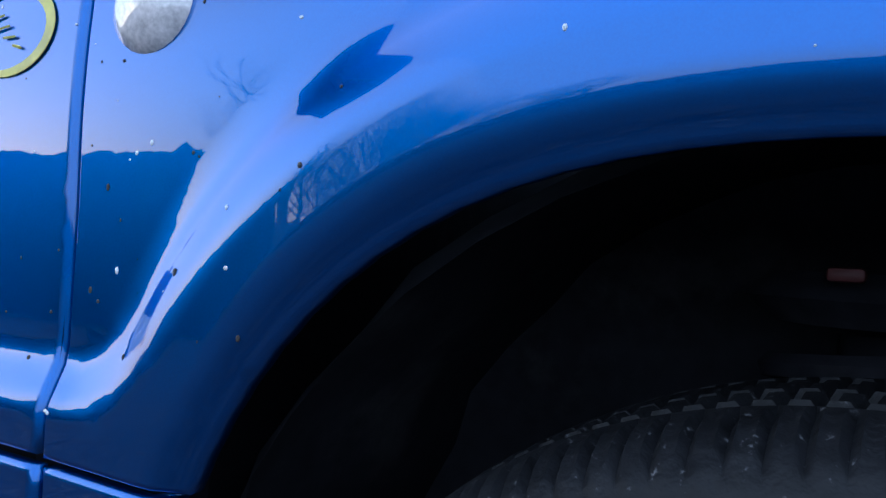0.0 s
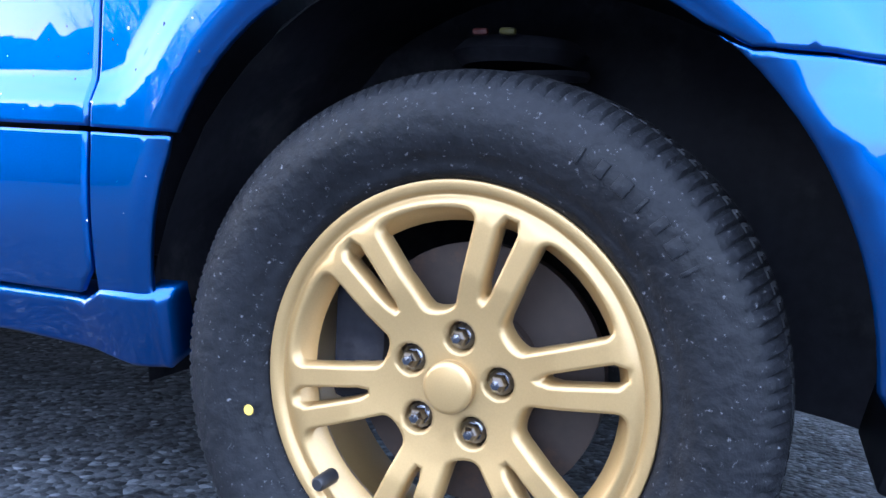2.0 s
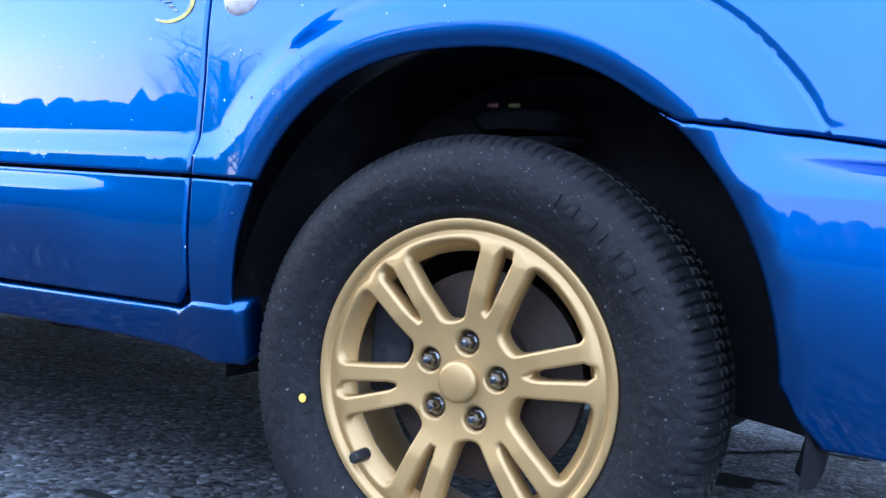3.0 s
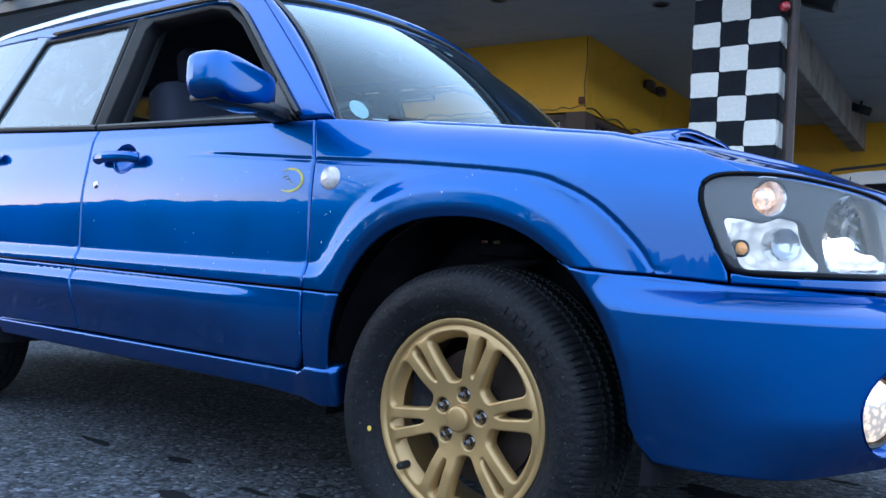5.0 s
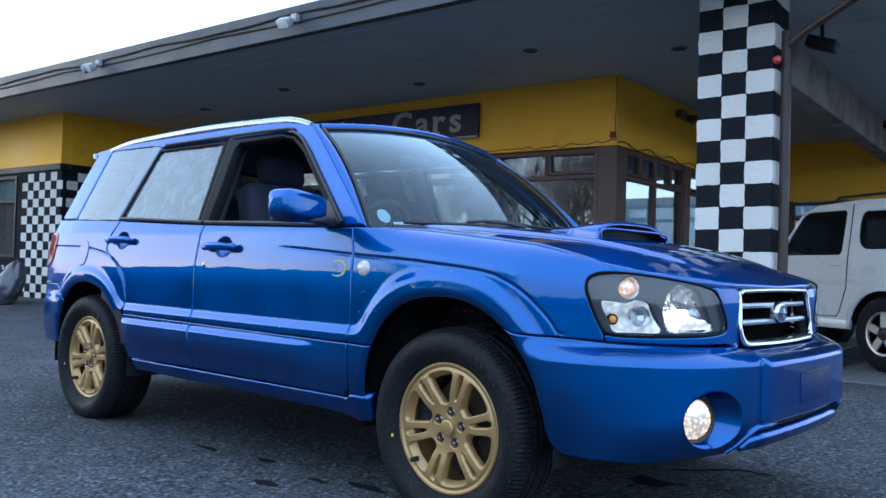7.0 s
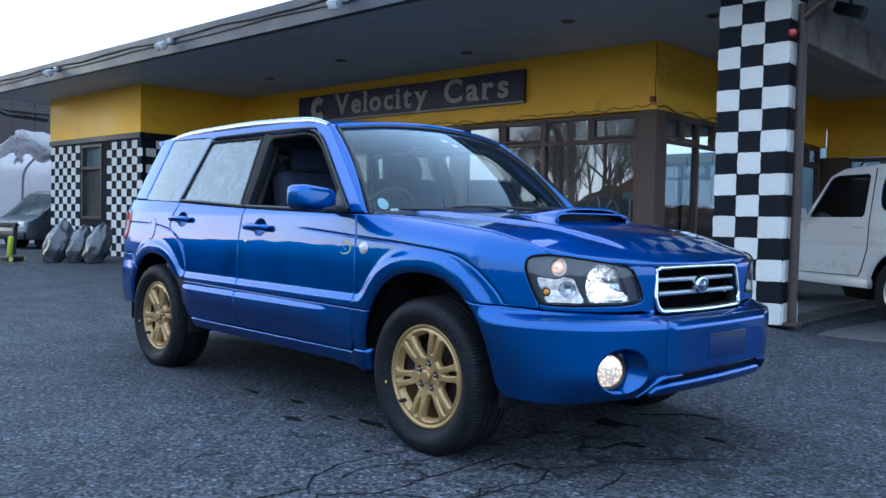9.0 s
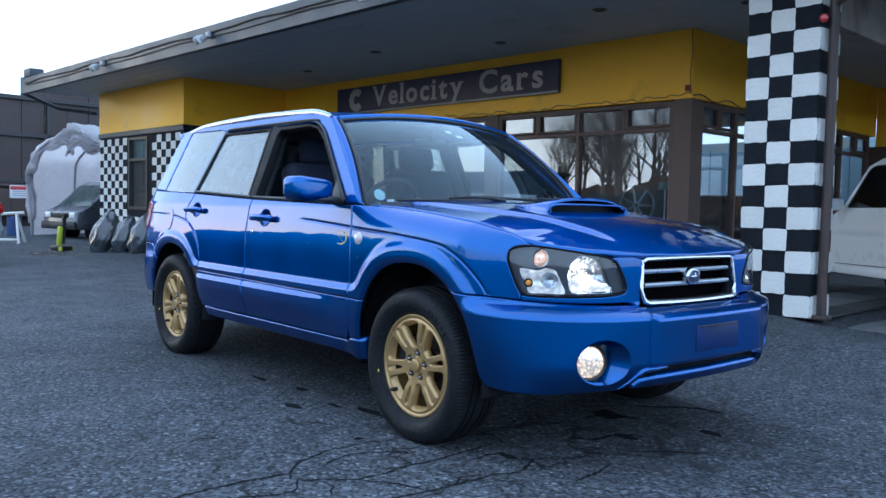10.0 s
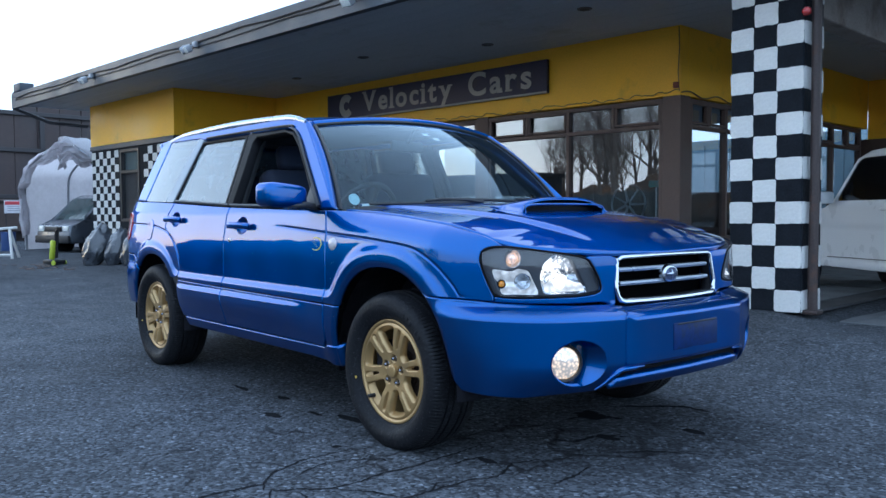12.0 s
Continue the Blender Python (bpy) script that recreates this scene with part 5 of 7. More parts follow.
# ---- the ground ----
def asphalt():
    mt = bpy.data.materials.new("worn asphalt")
    mt.use_nodes = True
    n, l = mt.node_tree.nodes, mt.node_tree.links
    b = n["Principled BSDF"]
    co = n.new("ShaderNodeTexCoord")

    def noise_at(scale, detail=5, rough=0.6, vec=None):
        q = n.new("ShaderNodeTexNoise")
        q.inputs["Scale"].default_value, q.inputs["Detail"].default_value, q.inputs["Roughness"].default_value = scale, detail, rough
        l.new(vec or co.outputs["Object"], q.inputs["Vector"])
        return q.outputs[0]

    def ranged(v, a, b_, c, d):
        q = n.new("ShaderNodeMapRange")
        for k, x in zip(("From Min", "From Max", "To Min", "To Max"), (a, b_, c, d)):
            q.inputs[k].default_value = x
        l.new(v, q.inputs["Value"])
        return q.outputs[0]

    def maths(op, a, b_):
        q = n.new("ShaderNodeMath")
        q.operation = op
        for k, v in enumerate((a, b_)):
            if isinstance(v, (int, float)):
                q.inputs[k].default_value = v
            else:
                l.new(v, q.inputs[k])
        return q.outputs[0]

    def mixed(f, a, b_):
        q = n.new("ShaderNodeMix")
        q.data_type = "RGBA"
        l.new(f, q.inputs["Factor"])
        for k, v in (("A", a), ("B", b_)):
            if isinstance(v, tuple):
                q.inputs[k].default_value = (*v, 1)
            else:
                l.new(v, q.inputs[k])
        return q.outputs["Result"]

    vor = n.new("ShaderNodeTexVoronoi")
    vor.inputs["Scale"].default_value = 75
    l.new(co.outputs["Object"], vor.inputs["Vector"])
    stones = n.new("ShaderNodeSeparateColor")
    l.new(vor.outputs["Color"], stones.inputs[0])
    speck = maths("ADD", ranged(stones.outputs[0], 0.0, 1.0, 0.25, 1.45), ranged(stones.outputs[1], 0.86, 1.0, 0.0, 1.9))
    broad = ranged(noise_at(0.5, 5), 0.35, 0.65, 0.80, 1.18)
    mid = ranged(noise_at(5, 6, 0.7), 0.3, 0.7, 0.75, 1.25)
    grit = ranged(noise_at(55, 3, 0.7), 0.32, 0.68, 0.72, 1.28)
    k = maths("MULTIPLY", maths("MULTIPLY", maths("MULTIPLY", speck, broad), mid), grit)
    sc = n.new("ShaderNodeVectorMath")
    sc.operation = "SCALE"
    sc.inputs[0].default_value = (0.060, 0.065, 0.074)
    l.new(k, sc.inputs["Scale"])
    col = sc.outputs[0]
    # damp dark blotches and oil
    blot = ranged(noise_at(1.7, 8, 0.72), 0.57, 0.66, 0.0, 0.45)
    col = mixed(blot, col, (0.028, 0.029, 0.034))

    # cracks: edges of large cells, bent, in a worn strip beside the car
    bend = n.new("ShaderNodeVectorMath")
    bend.operation = "MULTIPLY_ADD"
    nz = n.new("ShaderNodeTexNoise")
    nz.inputs["Scale"].default_value, nz.inputs["Detail"].default_value = 3.0, 5
    l.new(co.outputs["Object"], nz.inputs["Vector"])
    bend.inputs[1].default_value = (0.5, 0.5, 0.0)
    l.new(nz.outputs["Color"], bend.inputs[0]), l.new(co.outputs["Object"], bend.inputs[2])
    cr = n.new("ShaderNodeTexVoronoi")
    cr.feature = "DISTANCE_TO_EDGE"
    cr.inputs["Scale"].default_value = 1.9
    l.new(bend.outputs[0], cr.inputs["Vector"])
    lines = ranged(cr.outputs[0], 0.006, 0.022, 1.0, 0.0)
    where = n.new("ShaderNodeVectorMath")
    where.operation = "DISTANCE"
    where.inputs[1].default_value = (0.35, -1.0, 0.0)
    l.new(co.outputs["Object"], where.inputs[0])
    near = ranged(where.outputs["Value"], 0.9, 1.8, 1.0, 0.0)
    patchy = ranged(noise_at(2.2, 4), 0.42, 0.55, 0.0, 1.0)
    crack = maths("MULTIPLY", maths("MULTIPLY", lines, near), patchy)
    col = mixed(maths("MULTIPLY", crack, 0.9), col, (0.012, 0.012, 0.014))
    # oil marks under the nose
    where2 = n.new("ShaderNodeVectorMath")
    where2.operation = "DISTANCE"
    where2.inputs[1].default_value = (0.45, 0.0, 0.0)
    l.new(co.outputs["Object"], where2.inputs[0])
    oil = maths("MULTIPLY", ranged(where2.outputs["Value"], 0.3, 1.0, 0.7, 0.0), ranged(noise_at(4.5, 7, 0.7), 0.50, 0.60, 0.0, 1.0))
    col = mixed(maths("MULTIPLY", oil, 0.85), col, (0.010, 0.010, 0.012))
    l.new(col, b.inputs["Base Color"])
    b.inputs["Specular IOR Level"].default_value = 0.15
    l.new(ranged(noise_at(2.5, 5), 0.35, 0.65, 0.7, 0.95), b.inputs["Roughness"])
    bp = n.new("ShaderNodeBump")
    bp.inputs["Strength"].default_value, bp.inputs["Distance"].default_value = 0.8, 0.0035
    hgt = maths("SUBTRACT", maths("ADD", maths("MULTIPLY", vor.outputs["Distance"], -1.0), noise_at(30, 4)), maths("MULTIPLY", crack, 2.0))
    l.new(hgt, bp.inputs["Height"]), l.new(bp.outputs[0], b.inputs["Normal"])
    return mt


ASPHALT = asphalt()
BLD = pose(-3.62, 6.61, 0, 0, 0, 4.3)
INV = BLD.inverted()
LIFT = 0.075


def ground_z(x, y):
    p = INV @ Vector((x, y, 0))
    return LIFT * smooth(-4.6, -2.9, p.y) - 0.085 * smooth(2.72, 3.0, p.x) * smooth(-4.0, -2.6, p.y)


def ticks(lo, a, b, hi, step):
    t = list(np.arange(a, b, step))
    d, x, out = step, a, []
    while x > lo:
        d *= 1.5
        x -= d
        out.append(x)
    left, d, x, out = out[::-1], step, t[-1], []
    while x < hi:
        d *= 1.5
        x += d
        out.append(x)
    return left + t + out


bm = bmesh.new()
xs, ys = ticks(-600, -20, 8, 600, 0.5), ticks(-600, -6, 9, 600, 0.25)
g = [[bm.verts.new((x, y, ground_z(x, y))) for x in xs] for y in ys]
for a, b in zip(g, g[1:]):
    for i in range(len(xs) - 1):
        bm.faces.new((a[i], a[i + 1], b[i + 1], b[i]))
ground = part("ground", bm, ASPHALT, None, "worn grey asphalt yard with cracks and oil marks")
tagged(ground, "", "ground", "", "structure")

# open cracks and dark patches in the asphalt beside the front wheel
TAR = material("dark crack", (0.019, 0.019, 0.021), rough=1.0, vary=0.3, spec=0.0)
rnd = random.Random(17)


def crack(width, *pts):
    """A ragged open crack along a line on the ground, about as wide as given."""
    fine = []
    for a, b in zip(pts, pts[1:]):
        m = max(2, int(math.dist(a, b) / 0.018))
        fine += [Vector((a[0] + (b[0] - a[0]) * k / m, a[1] + (b[1] - a[1]) * k / m, 0.0018)) for k in range(m)]
    fine = [p + Vector((rnd.uniform(-1, 1), rnd.uniform(-1, 1), 0)) * 0.006 for p in fine]
    bm = bmesh.new()
    rows = []
    for k, p in enumerate(fine):
        d = (fine[min(k + 1, len(fine) - 1)] - fine[max(k - 1, 0)]).normalized()
        w = width * rnd.uniform(0.25, 1.0) * (1 - 0.7 * abs(2 * k / len(fine) - 1) ** 3)
        rows.append([bm.verts.new(p + Vector((-d.y, d.x, 0)) * w), bm.verts.new(p - Vector((-d.y, d.x, 0)) * w)])
    for a, b in zip(rows, rows[1:]):
        bm.faces.new((a[0], a[1], b[1], b[0]))
    part("crack", bm, TAR, ground)


crack(0.010, (0.12, -2.1), (0.07, -1.83), (0.06, -1.62), (0.08, -1.44), (0.0, -1.37), (-0.05, -1.27), (-0.08, -1.18), (-0.08, -1.08), (-0.08, -0.97), (-0.04, -0.85))
crack(0.008, (0.09, -1.32), (0.03, -1.21), (0.01, -1.13), (0.05, -1.03), (0.11, -0.94), (0.20, -0.94))
crack(0.009, (0.35, -2.0), (0.20, -1.69), (0.25, -1.59), (0.25, -1.51), (0.16, -1.45), (0.20, -1.39), (0.28, -1.28), (0.28, -1.16), (0.26, -1.04), (0.27, -0.94), (0.26, -0.80), (0.22, -0.46))
crack(0.007, (0.37, -1.45), (0.29, -1.39), (0.20, -1.39))
crack(0.006, (0.08, -1.44), (0.15, -1.47))
crack(0.010, (0.52, -1.42), (0.51, -1.24), (0.53, -1.14), (0.53, -1.04), (0.53, -0.94), (0.53, -0.86), (0.57, -0.75), (0.49, -0.59), (0.54, -0.43))
crack(0.007, (0.53, -1.04), (0.48, -0.96), (0.52, -0.88))
crack(0.007, (0.28, -1.28), (0.42, -1.18), (0.53, -1.14))
crack(0.009, (0.76, -0.66), (0.75, -0.53), (0.71, -0.39))
crack(0.011, (0.35, -0.79), (0.34, -0.69), (0.36, -0.59))
crack(0.026, (0.17, 0.08), (0.19, 0.15), (0.13, 0.28), (0.24, 0.25), (0.37, 0.28))
crack(0.022, (0.14, 0.42), (0.30, 0.61), (0.40, 0.70), (0.57, 0.70))
crack(0.013, (0.66, -0.19), (0.75, -0.05), (0.86, 0.02))
crack(0.018, (0.36, -0.23), (0.45, -0.18), (0.45, -0.02), (0.56, 0.05))
for x, y, rx, ry in ((0.20, 0.21, 0.09, 0.05), (0.68, 0.33, 0.06, 0.03), (0.40, -0.64, 0.05, 0.02), (0.50, -0.03, 0.06, 0.03), (-0.50, -0.68, 0.10, 0.03), (-0.81, -0.92, 0.07, 0.03), (-1.47, -0.75, 0.09, 0.02), (-0.15, -0.98, 0.02, 0.02), (-1.1, -0.7, 0.05, 0.02), (-0.7, -0.75, 0.06, 0.015)):
    bm = bmesh.new()
    vs = []
    for k in range(26):
        a = 2 * math.pi * k / 26
        q = 1 + 0.45 * noise.noise(Vector((math.cos(a) * 1.5, math.sin(a) * 1.5, x * 7)))
        vs.append(bm.verts.new((x + rx * q * math.cos(a), y + ry * q * math.sin(a), 0.0014)))
    bm.faces.new(vs)
    part("oil_patch", bm, TAR, ground)

# ---- the low building with its canopy ----
YELLOW = material("yellow painted boards", (0.95, 0.49, 0.016), rough=0.5, vary=0.10, scale=1.5, fine=40, stain=(0.55, 0.31, 0.03), stain_scale=1.6, stain_at=(0.58, 0.8))
SOFFIT = material("grey soffit boards", (0.42, 0.45, 0.48), rough=0.6, vary=0.12, scale=1.2, fine=25, stain=(0.26, 0.26, 0.25), stain_scale=1.1, stain_at=(0.58, 0.8))
FASCIA = material("slate blue fascia", (0.036, 0.045, 0.060), rough=0.5, vary=0.18, scale=1.5, fine=30, stain=(0.028, 0.033, 0.042), stain_scale=2.5, stain_at=(0.52, 0.75))
BROWN = material("dark brown window frame", (0.098, 0.058, 0.043), rough=0.5, vary=0.2, fine=60)
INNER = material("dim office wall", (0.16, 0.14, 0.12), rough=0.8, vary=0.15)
BLACKPAINT = material("black masonry paint", (0.013, 0.015, 0.019), rough=0.6, vary=0.4, scale=8, fine=60, bump=0.035, bump_scale=30, spec=0.05)
WHITEPAINT = material("white masonry paint", (0.64, 0.63, 0.60), rough=0.65, vary=0.10, scale=9, fine=60, bump=0.035, bump_scale=30, stain=(0.47, 0.46, 0.44), stain_scale=7, stain_at=(0.58, 0.8), rand=0.05)
CONCRETE = material("stained concrete beam", (0.34, 0.29, 0.25), rough=0.85, vary=0.25, scale=3, fine=40, stain=(0.15, 0.11, 0.09), stain_scale=2.2, stain_at=(0.45, 0.7), bump=0.004, bump_scale=60)


def struct(name, data, mat, label, category, m=BLD):
    ob = part(name, data, mat, None, label, m)
    return tagged(ob, "", category, "", "structure")


def slab(*boxes, bevel=0.0):
    bm = bmesh.new()
    for (x0, x1), (y0, y1), (z0, z1) in boxes:
        box(bm, ((x0 + x1) / 2, (y0 + y1) / 2, (z0 + z1) / 2), (x1 - x0, y1 - y0, z1 - z0), bevel, None, 1)
    return bm


TOP, BAND = 3.40, 2.49
# roof slab, soffit boards and fascia
struct("roof", slab(((-14.4, 6.4), (-3.60, 12.0), (3.46, 3.70))), FASCIA, "flat roof slab of the canopy", "roof")
bm = bmesh.new()
for k in range(52):
    y0 = -3.60 + 0.30 * k
    box(bm, (-4.0, y0 + 0.149, TOP + 0.03), (20.8, 0.292, 0.06), 0.004, None, 1)
struct("ceiling", bm, SOFFIT, "grey boarded canopy soffit", "ceiling")
fas = struct("trim", slab(((-14.5, 6.5), (-3.70, -3.60), (3.33, 3.66)), ((6.4, 6.5), (-3.60, 12.0), (3.33, 3.66)), bevel=0.006), FASCIA, "slate blue canopy fascia board", "fascia")
bm = bmesh.new()
tube(bm, [(-14.5, -3.66, 3.60), (-14.55, -3.62, 3.35), (-14.2, -3.0, 3.05), (-13.6, -2.36, 2.95)], 0.04, 8)
part("downpipe", bm, material("dark pipe", (0.03, 0.03, 0.035), rough=0.5), fas)
bm = bmesh.new()
xs_ = np.linspace(-14.2, 3.0, 60)
tube(bm, [(x, -3.715, 3.55 + 0.014 * math.sin(x * 2.3) + 0.006 * math.sin(x * 5.1)) for x in xs_], 0.013, 5)
part("cable", bm, BLACK, fas, "black cable slung along the fascia")
bm = bmesh.new()
tube(bm, [(x, -3.715, 3.50 - 0.03 * abs(math.sin(x * 0.9))) for x in xs_], 0.008, 5)
part("cable", bm, BLACK, fas)
bm = bmesh.new()
box(bm, (-14.3, -3.5, 3.79), (0.42, 0.3, 0.18), 0.01)
part("vent_cap", bm, FASCIA, fas)

# floodlights on the fascia
LAMPGREY = material("grey lamp housing", (0.30, 0.31, 0.33), rough=0.45, metal=0.3)
LAMPGLASS = material("pale lamp glass", (0.70, 0.70, 0.66), rough=0.2, coat=0.4)


def floodlight(x, turn, twin=False):
    ob = thing("floodlight", "grey floodlight under the canopy fascia", "lamp", BLD @ pose(x, -3.74, 3.50, 0, 0, 0), "fascia floodlights")
    bm = bmesh.new()
    box(bm, (0, 0.0, 0.0), (0.09, 0.07, 0.09), 0.01)
    tube(bm, [(0, -0.02, -0.01), (0.0, -0.12, -0.05)], 0.014, 6)
    part("bracket", bm, LAMPGREY, ob)
    for k in ((-0.06, 0.06) if twin else (0,)):
        mm = pose(k, -0.15, -0.09, 35, 0, turn + k * 300)
        bm = bmesh.new()
        box(bm, (0, 0, 0), (0.16 if not twin else 0.10, 0.10, 0.11), 0.02)
        h = part("head", bm, LAMPGREY, ob, "", mm)
        bm = bmesh.new()
        box(bm, (0, -0.052, 0), (0.13 if not twin else 0.08, 0.006, 0.085), 0.002)
        part("glass", bm, LAMPGLASS, h)
    return ob


floodlight(-2.05, 10)
floodlight(-5.95, -15, True)
floodlight(-9.9, -10, True)

# downlights in the soffit
LIGHTRING = material("dull metal ring", (0.12, 0.12, 0.13), rough=0.4, metal=0.6)
for x, y in ((1.13, -0.83), (-0.36, -1.62), (-2.6, -0.9), (-4.6, -1.6), (-7.0, -1.2), (3.8, 0.6)):
    ob = thing("downlight", "unlit recessed round downlight in the soffit", "lamp", BLD @ pose(x, y, TOP), "soffit downlights")
    bm = bmesh.new()
    lathe(bm, [(0.06, 0.0), (0.06, 0.012), (0.085, 0.012), (0.09, 0.0)], 24, Matrix.Rotation(radians(-90), 4, "X") @ Matrix.Scale(-1, 4, (0, 1, 0)))
    part("ring", bm, LIGHTRING, ob)
    bm = bmesh.new()
    lathe(bm, [(0.0005, 0.004), (0.059, 0.004), (0.059, 0.0)], 24, Matrix.Rotation(radians(-90), 4, "X") @ Matrix.Scale(-1, 4, (0, 1, 0)))
    part("lens", bm, BLACK, ob)

# yellow bands
struct("wall_1", slab(((-9.54, -0.002), (0.0, 0.20), (BAND, TOP)), bevel=0.004), YELLOW, "yellow painted wall band above the shop windows", "wall")
struct("wall_2", slab(((-0.20, 0.0), (0.202, 6.9), (BAND, TOP)), bevel=0.004), YELLOW, "yellow painted side wall band", "wall")
struct("wall_3", slab(((0.002, 6.4), (6.9, 7.1), (2.30, TOP)), bevel=0.004), YELLOW, "yellow painted back wall band of the bay", "wall")
bm = bmesh.new()
box(bm, (-11.56, -2.22, (BAND + TOP) / 2), (4.06, 0.20, TOP - BAND), 0.004, None, 1)
struct("wall_4", bm, YELLOW, "yellow painted band of the projecting wing", "wall")
struct("wall_5", slab(((-9.73, -9.53), (-2.118, 0.0), (BAND, TOP)), bevel=0.004), YELLOW, "yellow painted return of the wing", "wall")
struct("wall_6", slab(((-13.59, -13.39), (-2.118, 6.0), (0.0, TOP))), INNER, "end wall of the wing", "wall")
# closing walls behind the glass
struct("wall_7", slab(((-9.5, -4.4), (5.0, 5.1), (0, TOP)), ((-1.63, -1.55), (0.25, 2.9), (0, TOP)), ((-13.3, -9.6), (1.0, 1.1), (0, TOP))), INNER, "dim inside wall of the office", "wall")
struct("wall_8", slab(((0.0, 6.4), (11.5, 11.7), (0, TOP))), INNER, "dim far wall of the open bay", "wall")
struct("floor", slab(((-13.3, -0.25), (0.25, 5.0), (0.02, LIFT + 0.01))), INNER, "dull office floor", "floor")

# tangled cable and a red lamp at the corner
bm = bmesh.new()
pts = [(x, -0.02 - 0.012 * math.sin(x * 9), BAND + 0.045 + 0.07 * noise.noise(Vector((x * 2.3, 1.7, 0.4))) + 0.05 * noise.noise(Vector((x * 7.1, 4.2, 0.9)))) for x in np.linspace(-4.6, -0.02, 110)]
tube(bm, pts, 0.006, 5)
tube(bm, [(0.015, y, BAND + 0.03 + 0.03 * math.sin(y * 8)) for y in np.linspace(0, 3.0, 40)], 0.009, 5)
tube(bm, [(-0.01, -0.012, BAND + 0.05), (-0.03, -0.012, 2.8), (-0.01, -0.012, 3.1), (-0.02, -0.012, 3.38)], 0.006, 5)
ob = part("fairy_cable", bm, BROWN, None, "loose brown cable along the wall band", BLD)
tagged(ob, "", "cable")
bm = bmesh.new()
box(bm, (-0.05, -0.03, BAND + 0.13), (0.07, 0.05, 0.08), 0.012)
ob = part("junction_box", bm, material("rusty red box", (0.22, 0.06, 0.03), rough=0.6), None, "small rusty red junction box", BLD)
tagged(ob, "", "box")


# bulkhead light on the side band
wl_ = thing("wall_light", "dark bulkhead light on the yellow side wall", "lamp", BLD @ pose(0.0, 2.25, 3.21))
bm = bmesh.new()
box(bm, (0.02, 0, 0), (0.04, 0.20, 0.10), 0.008)
part("bracket", bm, BROWN, wl_)
for y in (-0.24, 0.24):
    bm = bmesh.new()
    box(bm, (0.07, y, 0.0), (0.12, 0.22, 0.12), 0.03)
    part("head", bm, BROWN, wl_)


# shop windows: frame, mullions, panes and sill
def shop_window(name, x0, x1, along, m, split=2, z0=0.55, z1=2.47, zt=2.10):
    """A framed window in the x direction of m."""
    ob = thing(name, "brown framed shop window with top lights", "window", m, "", "structure")
    f = 0.055
    bm = bmesh.new()
    box(bm, ((x0 + x1) / 2, 0.06, z1 - f / 2), (x1 - x0, 0.10, f), 0.004, None, 1)
    box(bm, ((x0 + x1) / 2, 0.06, z0 + f / 2), (x1 - x0, 0.10, f), 0.004, None, 1)
    w = (x1 - x0) / split
    for k in range(split + 1):
        box(bm, (min(max(x0 + w * k, x0 + f / 2), x1 - f / 2), 0.06, (z0 + z1) / 2), (f, 0.098, z1 - z0 - 0.002), 0.004, None, 1)
    box(bm, ((x0 + x1) / 2, 0.06, zt), (x1 - x0 - 0.002, 0.094, f), 0.004, None, 1)
    for k in range(split):
        box(bm, (x0 + w * (k + 0.5), 0.06, (zt + z1) / 2), (0.045, 0.092, z1 - zt), 0.004, None, 1)
    part("window_frame", bm, BROWN, ob)
    for k in range(split):
        bm = bmesh.new()
        box(bm, (x0 + w * (k + 0.5), 0.07, (z0 + zt) / 2), (w - f, 0.006, zt - z0 - f))
        part("pane", bm, PANE, ob)
        for h in (0, 1):
            a, b = x0 + w * (k + 0.5 * h), x0 + w * (k + 0.5 * h + 0.5)
            c = (a + b) / 2
            if h == 1 or k == 0:
                bm = bmesh.new()
                for dx, dz, sx, sz in ((0, (z1 - zt) / 2 - 0.055, w / 2 - 0.07, 0.035), (0, -(z1 - zt) / 2 + 0.055, w / 2 - 0.07, 0.035), (-(w / 4 - 0.05), 0, 0.035, z1 - zt - 0.10), (w / 4 - 0.05, 0, 0.035, z1 - zt - 0.10)):
                    box(bm, (c + dx, 0.035, (zt + z1) / 2 + dz), (sx, 0.05, sz), 0.004, None, 1)
                part("casement", bm, BROWN, ob)
            bm = bmesh.new()
            box(bm, (c, 0.072, (zt + z1) / 2), (w / 2 - 0.06, 0.006, z1 - zt - 0.06))
            part("pane", bm, PANE, ob)
    bm = bmesh.new()
    box(bm, ((x0 + x1) / 2, 0.02, z0 - 0.02), (x1 - x0 + 0.05, 0.20, 0.04), 0.006, None, 1)
    part("window_sill", bm, BROWN, ob)
    return ob


